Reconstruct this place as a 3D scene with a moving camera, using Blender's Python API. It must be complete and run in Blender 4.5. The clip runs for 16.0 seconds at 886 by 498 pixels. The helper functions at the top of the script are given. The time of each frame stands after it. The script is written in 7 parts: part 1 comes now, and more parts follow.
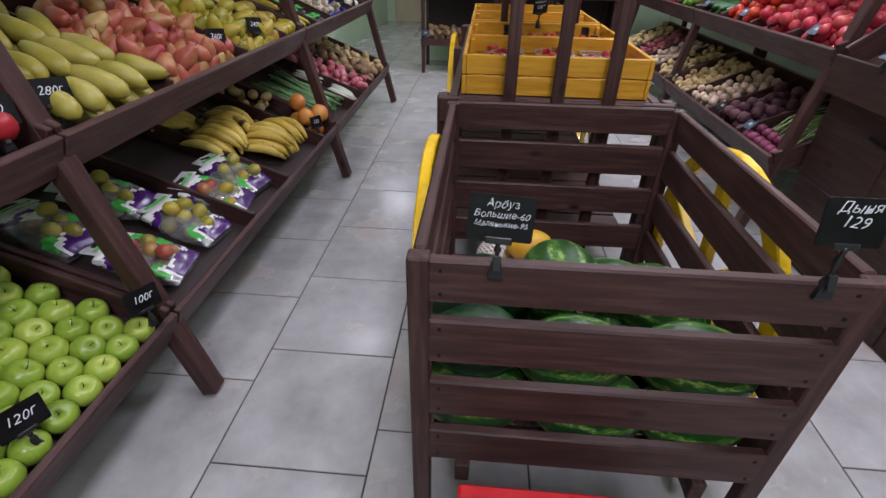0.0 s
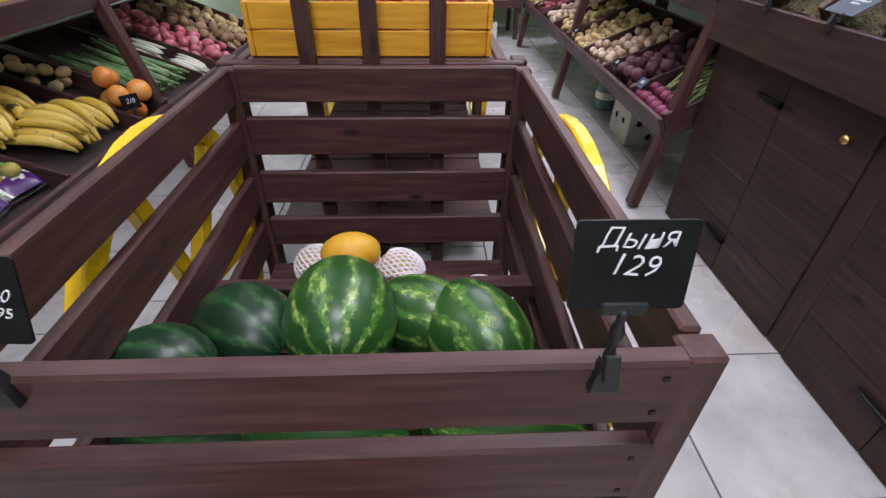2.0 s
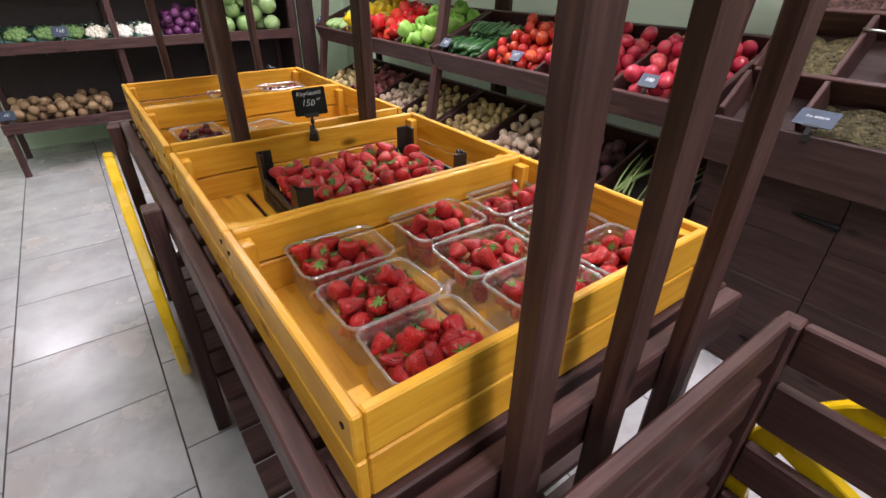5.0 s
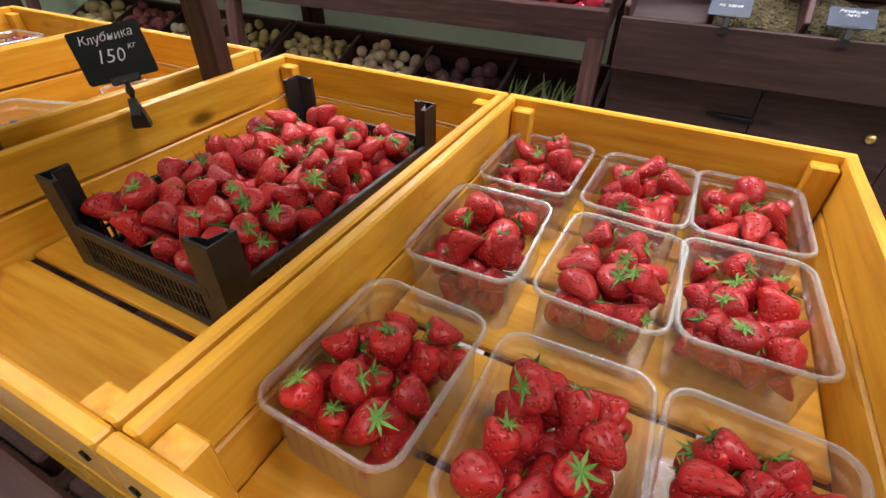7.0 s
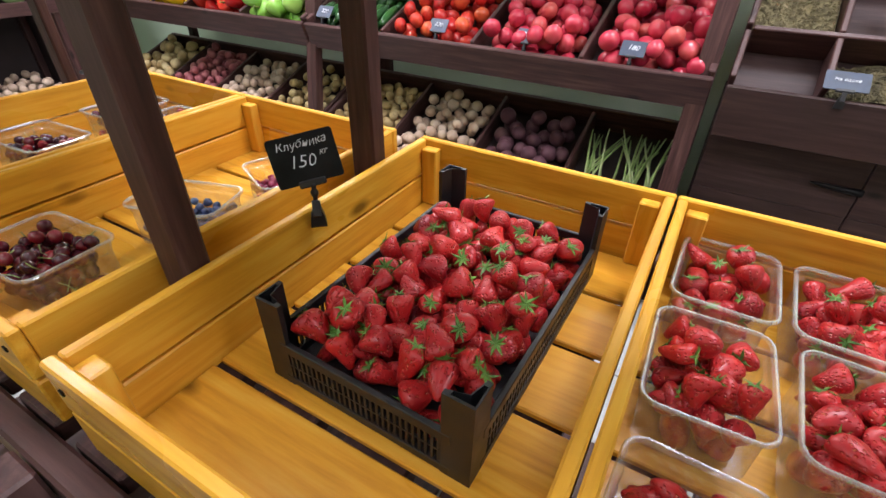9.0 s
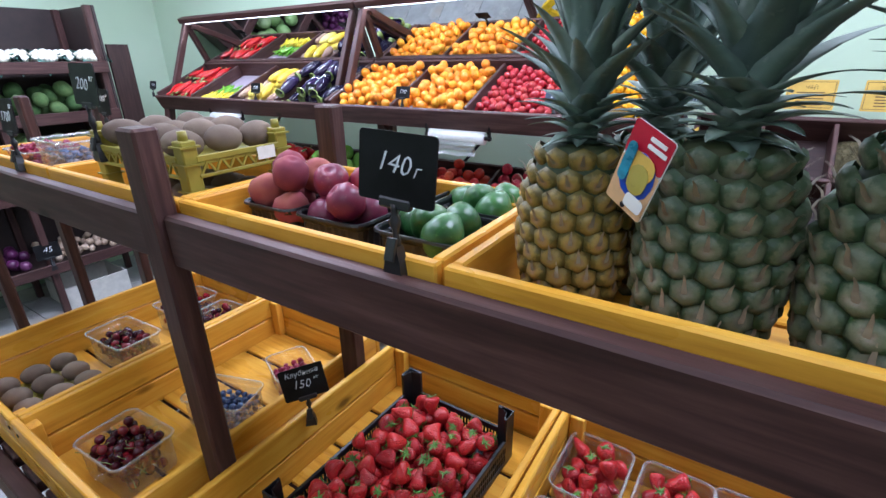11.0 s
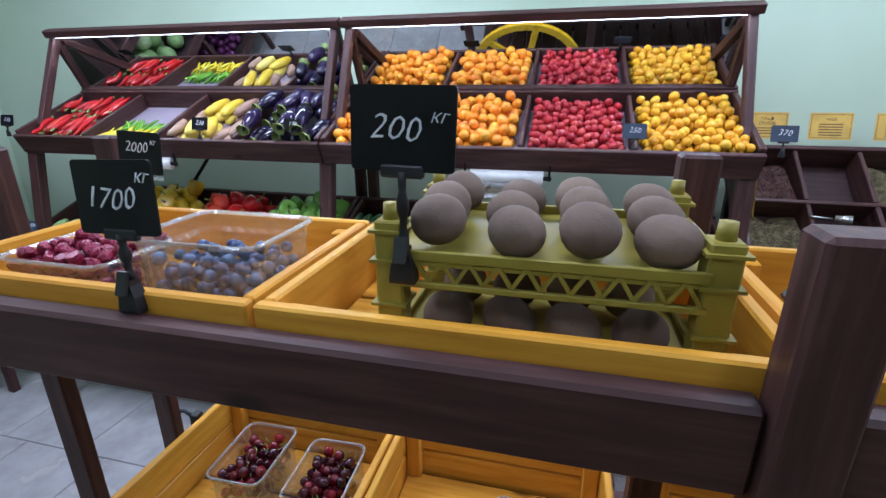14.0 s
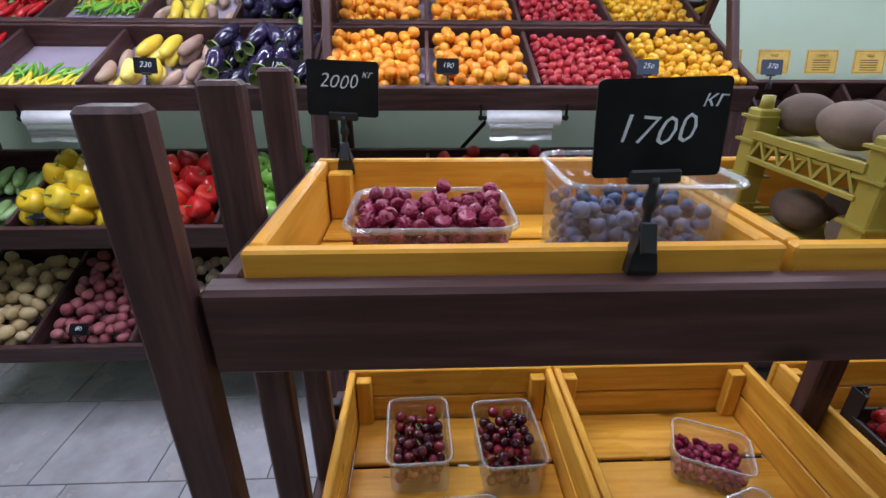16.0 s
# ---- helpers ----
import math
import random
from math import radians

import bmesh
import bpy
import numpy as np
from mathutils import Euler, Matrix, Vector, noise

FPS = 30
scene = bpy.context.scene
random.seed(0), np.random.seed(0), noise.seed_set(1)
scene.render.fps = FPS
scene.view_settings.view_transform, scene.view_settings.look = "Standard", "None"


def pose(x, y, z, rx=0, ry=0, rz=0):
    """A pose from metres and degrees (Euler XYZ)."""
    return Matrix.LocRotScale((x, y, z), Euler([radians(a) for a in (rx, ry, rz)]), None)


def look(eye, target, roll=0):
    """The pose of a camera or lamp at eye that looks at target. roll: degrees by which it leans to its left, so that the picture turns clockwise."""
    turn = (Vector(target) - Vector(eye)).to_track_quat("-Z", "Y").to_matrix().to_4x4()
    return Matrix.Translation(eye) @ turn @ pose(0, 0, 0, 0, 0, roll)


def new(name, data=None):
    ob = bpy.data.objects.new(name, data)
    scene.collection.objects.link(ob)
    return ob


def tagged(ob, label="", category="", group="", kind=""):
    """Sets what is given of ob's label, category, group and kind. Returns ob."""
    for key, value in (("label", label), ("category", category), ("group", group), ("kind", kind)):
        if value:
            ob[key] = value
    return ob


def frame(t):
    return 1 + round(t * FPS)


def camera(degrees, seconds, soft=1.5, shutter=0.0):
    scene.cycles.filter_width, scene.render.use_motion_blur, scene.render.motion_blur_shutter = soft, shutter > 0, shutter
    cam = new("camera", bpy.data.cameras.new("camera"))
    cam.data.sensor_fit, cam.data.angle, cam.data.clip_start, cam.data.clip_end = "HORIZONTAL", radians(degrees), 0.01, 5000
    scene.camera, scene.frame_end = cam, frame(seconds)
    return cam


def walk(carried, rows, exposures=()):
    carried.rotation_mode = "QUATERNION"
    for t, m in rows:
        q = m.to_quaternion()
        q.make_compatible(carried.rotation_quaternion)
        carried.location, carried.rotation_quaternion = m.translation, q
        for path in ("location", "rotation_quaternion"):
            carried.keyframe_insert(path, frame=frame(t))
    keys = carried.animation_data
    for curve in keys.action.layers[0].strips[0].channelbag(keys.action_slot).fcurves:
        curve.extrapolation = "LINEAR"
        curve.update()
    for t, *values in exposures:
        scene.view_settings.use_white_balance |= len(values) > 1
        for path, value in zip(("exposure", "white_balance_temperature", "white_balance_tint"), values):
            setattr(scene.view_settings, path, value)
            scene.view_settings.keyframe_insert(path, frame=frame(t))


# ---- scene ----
cam = camera(86.7, 16.0)
PATH = [
    (0, (0.256, 0.389, 1.237), (0.133, 2.068, 0.157), 1.0),
    (0.5, (0.303, 0.541, 1.196), (0.19, 2.196, 0.079), 1.0),
    (1, (0.377, 0.66, 1.167), (0.285, 2.293, 0.016), 0.8),
    (1.5, (0.483, 0.73, 1.152), (0.475, 2.345, -0.027), 0.8),
    (2, (0.658, 0.763, 1.124), (0.732, 2.381, -0.05), 0.7),
    (2.5, (0.737, 0.773, 1.12), (0.875, 2.444, 0.029), 1.1),
    (3, (0.622, 0.793, 1.248), (0.879, 2.507, 0.25), 1.2),
    (3.5, (0.365, 0.946, 1.345), (0.756, 2.671, 0.412), 1.2),
    (3.7, (0.281, 1.026, 1.362), (0.723, 2.752, 0.453), 0.9),
    (5.8, (0.065, 2.175, 1.202), (1.32, 3.217, 0.045), 0.5),
    (6, (0.087, 2.186, 1.182), (1.363, 3.165, -0.008), 0.1),
    (6.5, (0.135, 2.246, 1.168), (1.488, 3.07, -0.054), 0.3),
    (7, (0.147, 2.356, 1.173), (1.572, 3.066, -0.038), 0.9),
    (7.5, (0.148, 2.475, 1.17), (1.596, 3.172, -0.02), 0.8),
    (8, (0.152, 2.565, 1.175), (1.596, 3.296, 0.0), 0.7),
    (8.2, (0.152, 2.599, 1.188), (1.583, 3.327, -0.003), 1.4),
    (10.3, (0.036, 2.488, 1.481), (1.493, 3.482, 0.54), -1.0),
    (10.6, (0.05, 2.441, 1.559), (1.541, 3.454, 0.683), -1.0),
    (11, (0.031, 2.374, 1.598), (1.586, 3.382, 0.846), -0.9),
    (11.5, (0.024, 2.301, 1.603), (1.668, 3.207, 0.911), -0.4),
    (12, (0.018, 2.376, 1.6), (1.768, 3.078, 0.934), -0.2),
    (12.5, (0.015, 2.613, 1.595), (1.834, 3.132, 0.944), -0.1),
    (13, (-0.005, 2.816, 1.59), (1.837, 3.265, 0.952), 0.1),
    (13.5, (0.023, 3.066, 1.596), (1.866, 3.507, 0.955), 0.3),
    (14, (0.045, 3.248, 1.596), (1.879, 3.704, 0.954), -0.1),
    (14.5, (0.027, 3.447, 1.597), (1.878, 3.846, 0.955), -0.1),
    (15, (-0.01, 3.637, 1.609), (1.857, 3.950, 0.965), 0.0),
    (15.5, (-0.007, 3.732, 1.617), (1.856, 3.877, 0.903), -0.1),
    (16, (0.048, 3.802, 1.564), (1.864, 3.73, 0.73), 0.3),
]
EXPOSURES = [(0, -0.27, 6250, 15), (1, -0.12, 6200, 14), (2, 0.1, 6350, 17), (3.5, -0.02, 6150, 15), (5.8, 0.5, 6900, 15), (8.2, 0.58, 6900, 13), (10.3, 0.22, 5500, 11), (12.5, -0.18, 5300, 11), (13.5, -0.42, 5280, 11), (15, -0.5, 5400, 12), (16, -0.62, 5680, 14)]
walk(cam, [(t, look(e, g, r)) for t, e, g, r in PATH], EXPOSURES)

# ---- light ----
scene.view_settings.exposure = 0.0
world = bpy.data.worlds.new("shop_world")
world.use_nodes = True
scene.world = world
world.node_tree.nodes["Background"].inputs[0].default_value = (0.75, 0.85, 1.0, 1)
world.node_tree.nodes["Background"].inputs[1].default_value = 0.05
# x, y, weight; the one at y -0.9 is added to brighten the cart front
LAMPS = [(0.55, 1.1, 1.2), (0.55, 3.4, 0.7), (-0.95, 2.2, 0.5), (-0.95, 4.6, 0.5), (0.9, 5.5, 2.1), (1.55, 2.2, 1.5), (1.55, 4.3, 1.7), (0.55, -0.9, 3.2), (-1.1, 8.0, 1.0)]
LAMP_POWER = 17.0
STRIP_POWER = 9.0


def area_lamp(name, m, sx, sy, power, colour):
    li = bpy.data.lights.new(name, "AREA")
    li.shape, li.size, li.size_y, li.energy, li.color = "RECTANGLE", sx, sy, power, colour
    ob = new(name, li)
    ob.matrix_world = m
    return ob


CEIL = 2.85
for lx, ly, k in LAMPS:
    area_lamp("panel_lamp", pose(lx, ly, CEIL - 0.035), 0.55, 0.55, LAMP_POWER * k, (0.97, 0.94, 1.06))

# ---- materials ----


def nodes_of(name):
    m = bpy.data.materials.new(name)
    m.use_nodes = True
    nt = m.node_tree
    return m, nt, nt.nodes["Principled BSDF"]


def ramp(nt, fac, stops):
    r = nt.nodes.new("ShaderNodeValToRGB")
    while len(r.color_ramp.elements) < len(stops):
        r.color_ramp.elements.new(0.5)
    for e, (p, c) in zip(r.color_ramp.elements, stops):
        e.position, e.color = p, (*c, 1)
    nt.links.new(fac, r.inputs[0])
    return r.outputs[0]


def coords(nt, scale, spread=30.0):
    """Object coordinates shifted by the object's own random number."""
    tc, oi = nt.nodes.new("ShaderNodeTexCoord"), nt.nodes.new("ShaderNodeObjectInfo")
    mul, add, mp = nt.nodes.new("ShaderNodeMath"), nt.nodes.new("ShaderNodeVectorMath"), nt.nodes.new("ShaderNodeMapping")
    mul.operation, mul.inputs[1].default_value = "MULTIPLY", spread
    nt.links.new(oi.outputs["Random"], mul.inputs[0])
    nt.links.new(tc.outputs["Object"], add.inputs[0])
    nt.links.new(mul.outputs[0], add.inputs[1])
    nt.links.new(add.outputs[0], mp.inputs[0])
    mp.inputs["Scale"].default_value = scale
    return mp.outputs[0]


def noise_tex(nt, vec, scale, detail=4.0, rough=0.55):
    n = nt.nodes.new("ShaderNodeTexNoise")
    n.inputs["Scale"].default_value, n.inputs["Detail"].default_value, n.inputs["Roughness"].default_value = scale, detail, rough
    nt.links.new(vec, n.inputs["Vector"])
    return n.outputs["Fac"]


def bump(nt, bsdf, height, strength, dist=0.002):
    b = nt.nodes.new("ShaderNodeBump")
    b.inputs["Strength"].default_value, b.inputs["Distance"].default_value = strength, dist
    nt.links.new(height, b.inputs["Height"])
    nt.links.new(b.outputs[0], bsdf.inputs["Normal"])


def mixc(nt, fac, a, b, kind="MIX"):
    m = nt.nodes.new("ShaderNodeMix")
    m.data_type, m.blend_type = "RGBA", kind
    for sock, v in ((m.inputs[0], fac), (m.inputs[6], a), (m.inputs[7], b)):
        if isinstance(v, (int, float)):
            sock.default_value = v
        elif isinstance(v, tuple):
            sock.default_value = (*v, 1)
        else:
            nt.links.new(v, sock)
    return m.outputs[2]


def random_of(nt):
    return nt.nodes.new("ShaderNodeObjectInfo").outputs["Random"]


def wood(name, dark, mid, light, rough, knots=0.0, grain=0.25, tint=0.25):
    """Stained or varnished board: grain runs along the board's own x."""
    m, nt, b = nodes_of(name)
    v = coords(nt, (1.6, 22, 22))
    g = noise_tex(nt, v, 3.0, 6, 0.6)
    v2 = coords(nt, (1.2, 3, 3))
    big = noise_tex(nt, v2, 2.2, 3)
    col = ramp(nt, g, [(0.25, dark), (0.5, mid), (0.75, light)])
    col = mixc(nt, ramp(nt, big, [(0.35, (0, 0, 0)), (0.75, (tint, tint, tint))]), col, dark)
    if knots:
        vo = nt.nodes.new("ShaderNodeTexVoronoi")
        vo.inputs["Scale"].default_value = 1.0
        nt.links.new(coords(nt, (4.2, 9, 9)), vo.inputs["Vector"])
        k = ramp(nt, vo.outputs["Distance"], [(0.05, (1, 1, 1)), (0.13, (0, 0, 0))])
        col = mixc(nt, k, col, tuple(c * knots for c in dark))
    col = mixc(nt, ramp(nt, random_of(nt), [(0, (0, 0, 0)), (1, (0.3, 0.3, 0.3))]), col, tuple(c * 0.75 for c in mid))
    nt.links.new(col, b.inputs["Base Color"])
    nt.links.new(ramp(nt, big, [(0.3, (rough - 0.08,) * 3), (0.7, (rough + 0.12,) * 3)]), b.inputs["Roughness"])
    b.inputs["Specular IOR Level"].default_value = 0.3
    bump(nt, b, g, grain, 0.0012)
    return m


def plain(name, c, rough=0.5, metal=0.0, vary=0.15, scale=40.0, bumpy=0.0, sss=0.0, coat=0.0, spec=0.5):
    m, nt, b = nodes_of(name)
    n = noise_tex(nt, coords(nt, (1, 1, 1)), scale, 4)
    lo, hi = tuple(x * (1 - vary) for x in c), tuple(min(1, x * (1 + vary)) for x in c)
    nt.links.new(ramp(nt, n, [(0.3, lo), (0.7, hi)]), b.inputs["Base Color"])
    nt.links.new(ramp(nt, n, [(0.3, (max(rough - 0.05, 0.02),) * 3), (0.7, (min(rough + 0.08, 1),) * 3)]), b.inputs["Roughness"])
    b.inputs["Metallic"].default_value = metal
    b.inputs["Coat Weight"].default_value = coat
    b.inputs["Specular IOR Level"].default_value = spec
    if bumpy:
        bump(nt, b, n, bumpy, 0.002)
    if sss:
        b.inputs["Subsurface Weight"].default_value = sss
        b.inputs["Subsurface Radius"].default_value = (0.01, 0.004, 0.002)
    return m


def fruit_skin(name, a, b2, c, rough=0.35, scale=9.0, speck=0.0, bumpy=0.08, fine=90.0, spot=(0.1, 0.06, 0.03), along=(1, 1, 1), sss=0.0):
    """Skin that runs between three colours from fruit to fruit and over each fruit, with specks."""
    m, nt, b = nodes_of(name)
    v = coords(nt, along)
    n = noise_tex(nt, v, scale, 3)
    add = nt.nodes.new("ShaderNodeMath")
    add.operation = "MULTIPLY_ADD"
    nt.links.new(random_of(nt), add.inputs[0])
    add.inputs[1].default_value = 0.4
    sub = nt.nodes.new("ShaderNodeMath")
    sub.operation, sub.inputs[1].default_value = "SUBTRACT", 0.2
    nt.links.new(n, sub.inputs[0])
    nt.links.new(sub.outputs[0], add.inputs[2])
    col = ramp(nt, add.outputs[0], [(0.22, a), (0.5, b2), (0.78, c)])
    f = noise_tex(nt, v, fine, 2)
    if speck:
        col = mixc(nt, ramp(nt, f, [(0.62, (0, 0, 0)), (0.72, (speck,) * 3)]), col, spot)
    nt.links.new(col, b.inputs["Base Color"])
    b.inputs["Roughness"].default_value = rough
    if sss:
        b.inputs["Subsurface Weight"].default_value = sss
        b.inputs["Subsurface Radius"].default_value = (0.008, 0.003, 0.002)
    bump(nt, b, f, bumpy, 0.001)
    return m


BROWN = wood("brown_stained_wood", (0.026, 0.012, 0.011), (0.067, 0.030, 0.027), (0.130, 0.066, 0.059), 0.46, 0.3, 0.4)
DARKWOOD = wood("dark_cabinet_wood", (0.018, 0.0088, 0.0078), (0.040, 0.020, 0.0175), (0.070, 0.037, 0.032), 0.55, 0.3, 0.45)
ORANGE = wood("honey_varnished_pine", (0.50, 0.21, 0.016), (0.76, 0.38, 0.035), (0.86, 0.52, 0.085), 0.3, 0.32, 0.2, 0.45)
TRAYIN = plain("dark_board", (0.030, 0.018, 0.017), 0.6, 0, 0.3, 12)
LILAC = plain("grey_lilac_board", (0.30, 0.25, 0.30), 0.5, 0, 0.1, 8)
YELLOW = plain("yellow_gloss_paint", (0.80, 0.50, 0.008), 0.28, 0, 0.12, 14, 0.05)
BLACK = plain("black_plastic", (0.012, 0.012, 0.014), 0.42, 0, 0.3, 30, 0.05)
CHALK = plain("black_chalkboard", (0.007, 0.007, 0.008), 0.38, 0, 0.5, 25, 0.02, spec=0.2)
WHITE = plain("white_chalk_ink", (0.75, 0.78, 0.82), 0.7, 0, 0.05, 50)
BLUETAG = plain("slate_tag", (0.03, 0.045, 0.075), 0.5, 0, 0.3, 25)
PAPER = plain("white_film_roll", (0.78, 0.78, 0.76), 0.45, 0, 0.06, 60, 0.1)
RED = plain("red_plastic", (0.55, 0.01, 0.015), 0.3, 0, 0.1, 20)
STEEL = plain("steel", (0.5, 0.5, 0.5), 0.3, 1.0, 0.1, 60)
BRASS = plain("old_brass", (0.55, 0.38, 0.14), 0.35, 1.0, 0.2, 60)
IRON = plain("black_iron", (0.012, 0.011, 0.011), 0.45, 0.6, 0.3, 60, 0.1)
OLIVE = plain("olive_yellow_plastic", (0.30, 0.25, 0.035), 0.4, 0, 0.15, 18, 0.05)
SIGN = plain("yellow_card", (0.62, 0.40, 0.07), 0.55, 0, 0.18, 14)
SIGNINK = plain("dark_brown_ink", (0.06, 0.03, 0.01), 0.6, 0, 0.1, 40)
CARD = plain("white_carton", (0.62, 0.60, 0.55), 0.8, 0, 0.1, 25, 0.1)
CREAM = plain("cream_door", (0.55, 0.45, 0.32), 0.45, 0, 0.08, 5)
WHITEP = plain("white_plastic", (0.8, 0.8, 0.78), 0.35, 0, 0.04, 30)
BLUEP = plain("blue_plastic", (0.01, 0.06, 0.42), 0.35, 0, 0.15, 30)
PURPLEP = plain("purple_film", (0.07, 0.015, 0.14), 0.2, 0, 0.3, 30)
GREENP = plain("green_film", (0.08, 0.45, 0.08), 0.2, 0, 0.25, 30)
TEAL = plain("teal_plastic", (0.10, 0.22, 0.22), 0.2, 0, 0.2, 20)
CRIMSON = plain("crimson_print", (0.42, 0.008, 0.03), 0.3, 0, 0.12, 60)
PEACHY = plain("apricot_print", (0.66, 0.42, 0.22), 0.3, 0, 0.15, 60)
TEALP = plain("parrot_blue_print", (0.03, 0.24, 0.36), 0.3, 0, 0.4, 90)
DARK = plain("hole_shade", (0.008, 0.006, 0.006), 0.8)
FOAM = plain("white_foam_net", (0.82, 0.80, 0.80), 0.6, 0, 0.06, 60)


def wall_paint():
    m, nt, b = nodes_of("pale_green_wall_paint")
    v = coords(nt, (1, 1, 1), 0)
    n, f = noise_tex(nt, v, 1.3, 4), noise_tex(nt, v, 140, 3)
    nt.links.new(ramp(nt, n, [(0.3, (0.50, 0.62, 0.45)), (0.7, (0.57, 0.68, 0.52))]), b.inputs["Base Color"])
    b.inputs["Roughness"].default_value = 0.6
    bump(nt, b, f, 0.15, 0.001)
    return m


def tile_mat():
    m, nt, b = nodes_of("glossy_stone_tile")
    v = coords(nt, (1, 1, 1), 50)
    n = noise_tex(nt, v, 5.5, 6, 0.62)
    s = noise_tex(nt, v, 2.6, 5, 0.6)
    col = ramp(nt, n, [(0.3, (0.33, 0.325, 0.32)), (0.5, (0.41, 0.405, 0.40)), (0.7, (0.49, 0.485, 0.48))])
    col = mixc(nt, ramp(nt, s, [(0.54, (0, 0, 0)), (0.72, (0.55,) * 3)]), col, (0.37, 0.285, 0.225))
    nt.links.new(col, b.inputs["Base Color"])
    nt.links.new(ramp(nt, s, [(0.3, (0.16,) * 3), (0.75, (0.34,) * 3)]), b.inputs["Roughness"])
    bump(nt, b, noise_tex(nt, v, 9, 2), 0.06, 0.004)
    return m


def clear_plastic(name="clear_punnet_plastic", gloss=0.16, col=(0.96, 0.97, 0.98), haze=0.05):
    m, nt, b = nodes_of(name)
    out = nt.nodes["Material Output"]
    tr, gl, mx, fr, ad = (nt.nodes.new("ShaderNode" + k) for k in ("BsdfTransparent", "BsdfGlossy", "MixShader", "LayerWeight", "Math"))
    tr.inputs[0].default_value = (*col, 1)
    gl.inputs["Roughness"].default_value = 0.24
    fr.inputs["Blend"].default_value = 0.35
    ad.operation = "MULTIPLY_ADD"
    ad.inputs[1].default_value, ad.inputs[2].default_value = 0.6, gloss * 0.5
    nt.links.new(fr.outputs["Facing"], ad.inputs[0])
    nt.links.new(ad.outputs[0], mx.inputs[0])
    nt.links.new(tr.outputs[0], mx.inputs[1])
    nt.links.new(gl.outputs[0], mx.inputs[2])
    di, hz = nt.nodes.new("ShaderNodeBsdfDiffuse"), nt.nodes.new("ShaderNodeMixShader")
    di.inputs[0].default_value = (0.85, 0.87, 0.9, 1)
    hz.inputs[0].default_value = haze
    nt.links.new(mx.outputs[0], hz.inputs[1])
    nt.links.new(di.outputs[0], hz.inputs[2])
    nt.links.new(hz.outputs[0], out.inputs["Surface"])
    return m


def mirror_mat():
    m, nt, b = nodes_of("mirror_glass")
    b.inputs["Base Color"].default_value = (0.80, 0.83, 0.83, 1)
    b.inputs["Metallic"].default_value = 1.0
    b.inputs["Roughness"].default_value = 0.015
    return m


def glow(name, colour, strength):
    m, nt, b = nodes_of(name)
    b.inputs["Emission Color"].default_value = (*colour, 1)
    b.inputs["Emission Strength"].default_value = strength
    return m


def striped(name, ground, dark, fleck, lace):
    """Watermelon rind: dark jagged bands along the fruit (local z) on a green ground, laced with pale flecks between."""
    m, nt, b = nodes_of(name)
    tc = nt.nodes.new("ShaderNodeTexCoord")
    sep = nt.nodes.new("ShaderNodeSeparateXYZ")
    nt.links.new(tc.outputs["Object"], sep.inputs[0])

    def calc(op, a, b2, c=None):
        n = nt.nodes.new("ShaderNodeMath")
        n.operation = op
        for sock, v in zip(n.inputs, (a, b2, c)):
            if isinstance(v, (int, float)):
                sock.default_value = v
            elif v is not None:
                nt.links.new(v, sock)
        return n.outputs[0]
    v = coords(nt, (1, 1, 0.55))
    jag = noise_tex(nt, v, 26, 6, 0.75)
    ang = calc("ARCTAN2", sep.outputs[1], sep.outputs[0])
    band = calc("ABSOLUTE", calc("SINE", calc("MULTIPLY_ADD", ang, 5.5, calc("MULTIPLY", jag, 5.2)), 0), 0)
    col = mixc(nt, ramp(nt, band, [(0.36, (0, 0, 0)), (0.60, (1, 1, 1))]), ground, dark)
    speck = noise_tex(nt, coords(nt, (1, 1, 0.45)), 95, 3, 0.6)
    where = mixc(nt, 1.0, ramp(nt, speck, [(0.50, (0, 0, 0)), (0.60, (1, 1, 1))]), ramp(nt, band, [(0.14, (lace,) * 3), (0.55, (0, 0, 0))]), "MULTIPLY")
    col = mixc(nt, where, col, fleck)
    big = noise_tex(nt, v, 7, 2)
    col = mixc(nt, ramp(nt, big, [(0.45, (0, 0, 0)), (0.8, (0.4,) * 3)]), col, ground)
    nt.links.new(col, b.inputs["Base Color"])
    nt.links.new(ramp(nt, jag, [(0.3, (0.26,) * 3), (0.7, (0.42,) * 3)]), b.inputs["Roughness"])
    bump(nt, b, jag, 0.06, 0.001)
    return m


def seeded(name, a, b2, seed, scale):
    """Skin set with small pale seeds or drupelets."""
    m, nt, b = nodes_of(name)
    v = coords(nt, (1, 1, 0.75))
    vo = nt.nodes.new("ShaderNodeTexVoronoi")
    vo.inputs["Scale"].default_value = scale
    nt.links.new(v, vo.inputs["Vector"])
    n = noise_tex(nt, v, 30, 2)
    mixn = mixc(nt, random_of(nt), a, b2)
    col = mixc(nt, ramp(nt, n, [(0.35, (0, 0, 0)), (0.75, (0.8,) * 3)]), mixn, b2)
    col = mixc(nt, ramp(nt, vo.outputs["Distance"], [(0.10, (0.7,) * 3), (0.19, (0, 0, 0))]), col, seed)
    nt.links.new(col, b.inputs["Base Color"])
    b.inputs["Roughness"].default_value = 0.36
    b.inputs["Subsurface Weight"].default_value = 0.12
    b.inputs["Subsurface Radius"].default_value = (0.006, 0.002, 0.001)
    bump(nt, b, ramp(nt, vo.outputs["Distance"], [(0.0, (0.35, 0.35, 0.35)), (0.12, (0.1, 0.1, 0.1)), (0.42, (1, 1, 1))]), 0.9, 0.002)
    return m


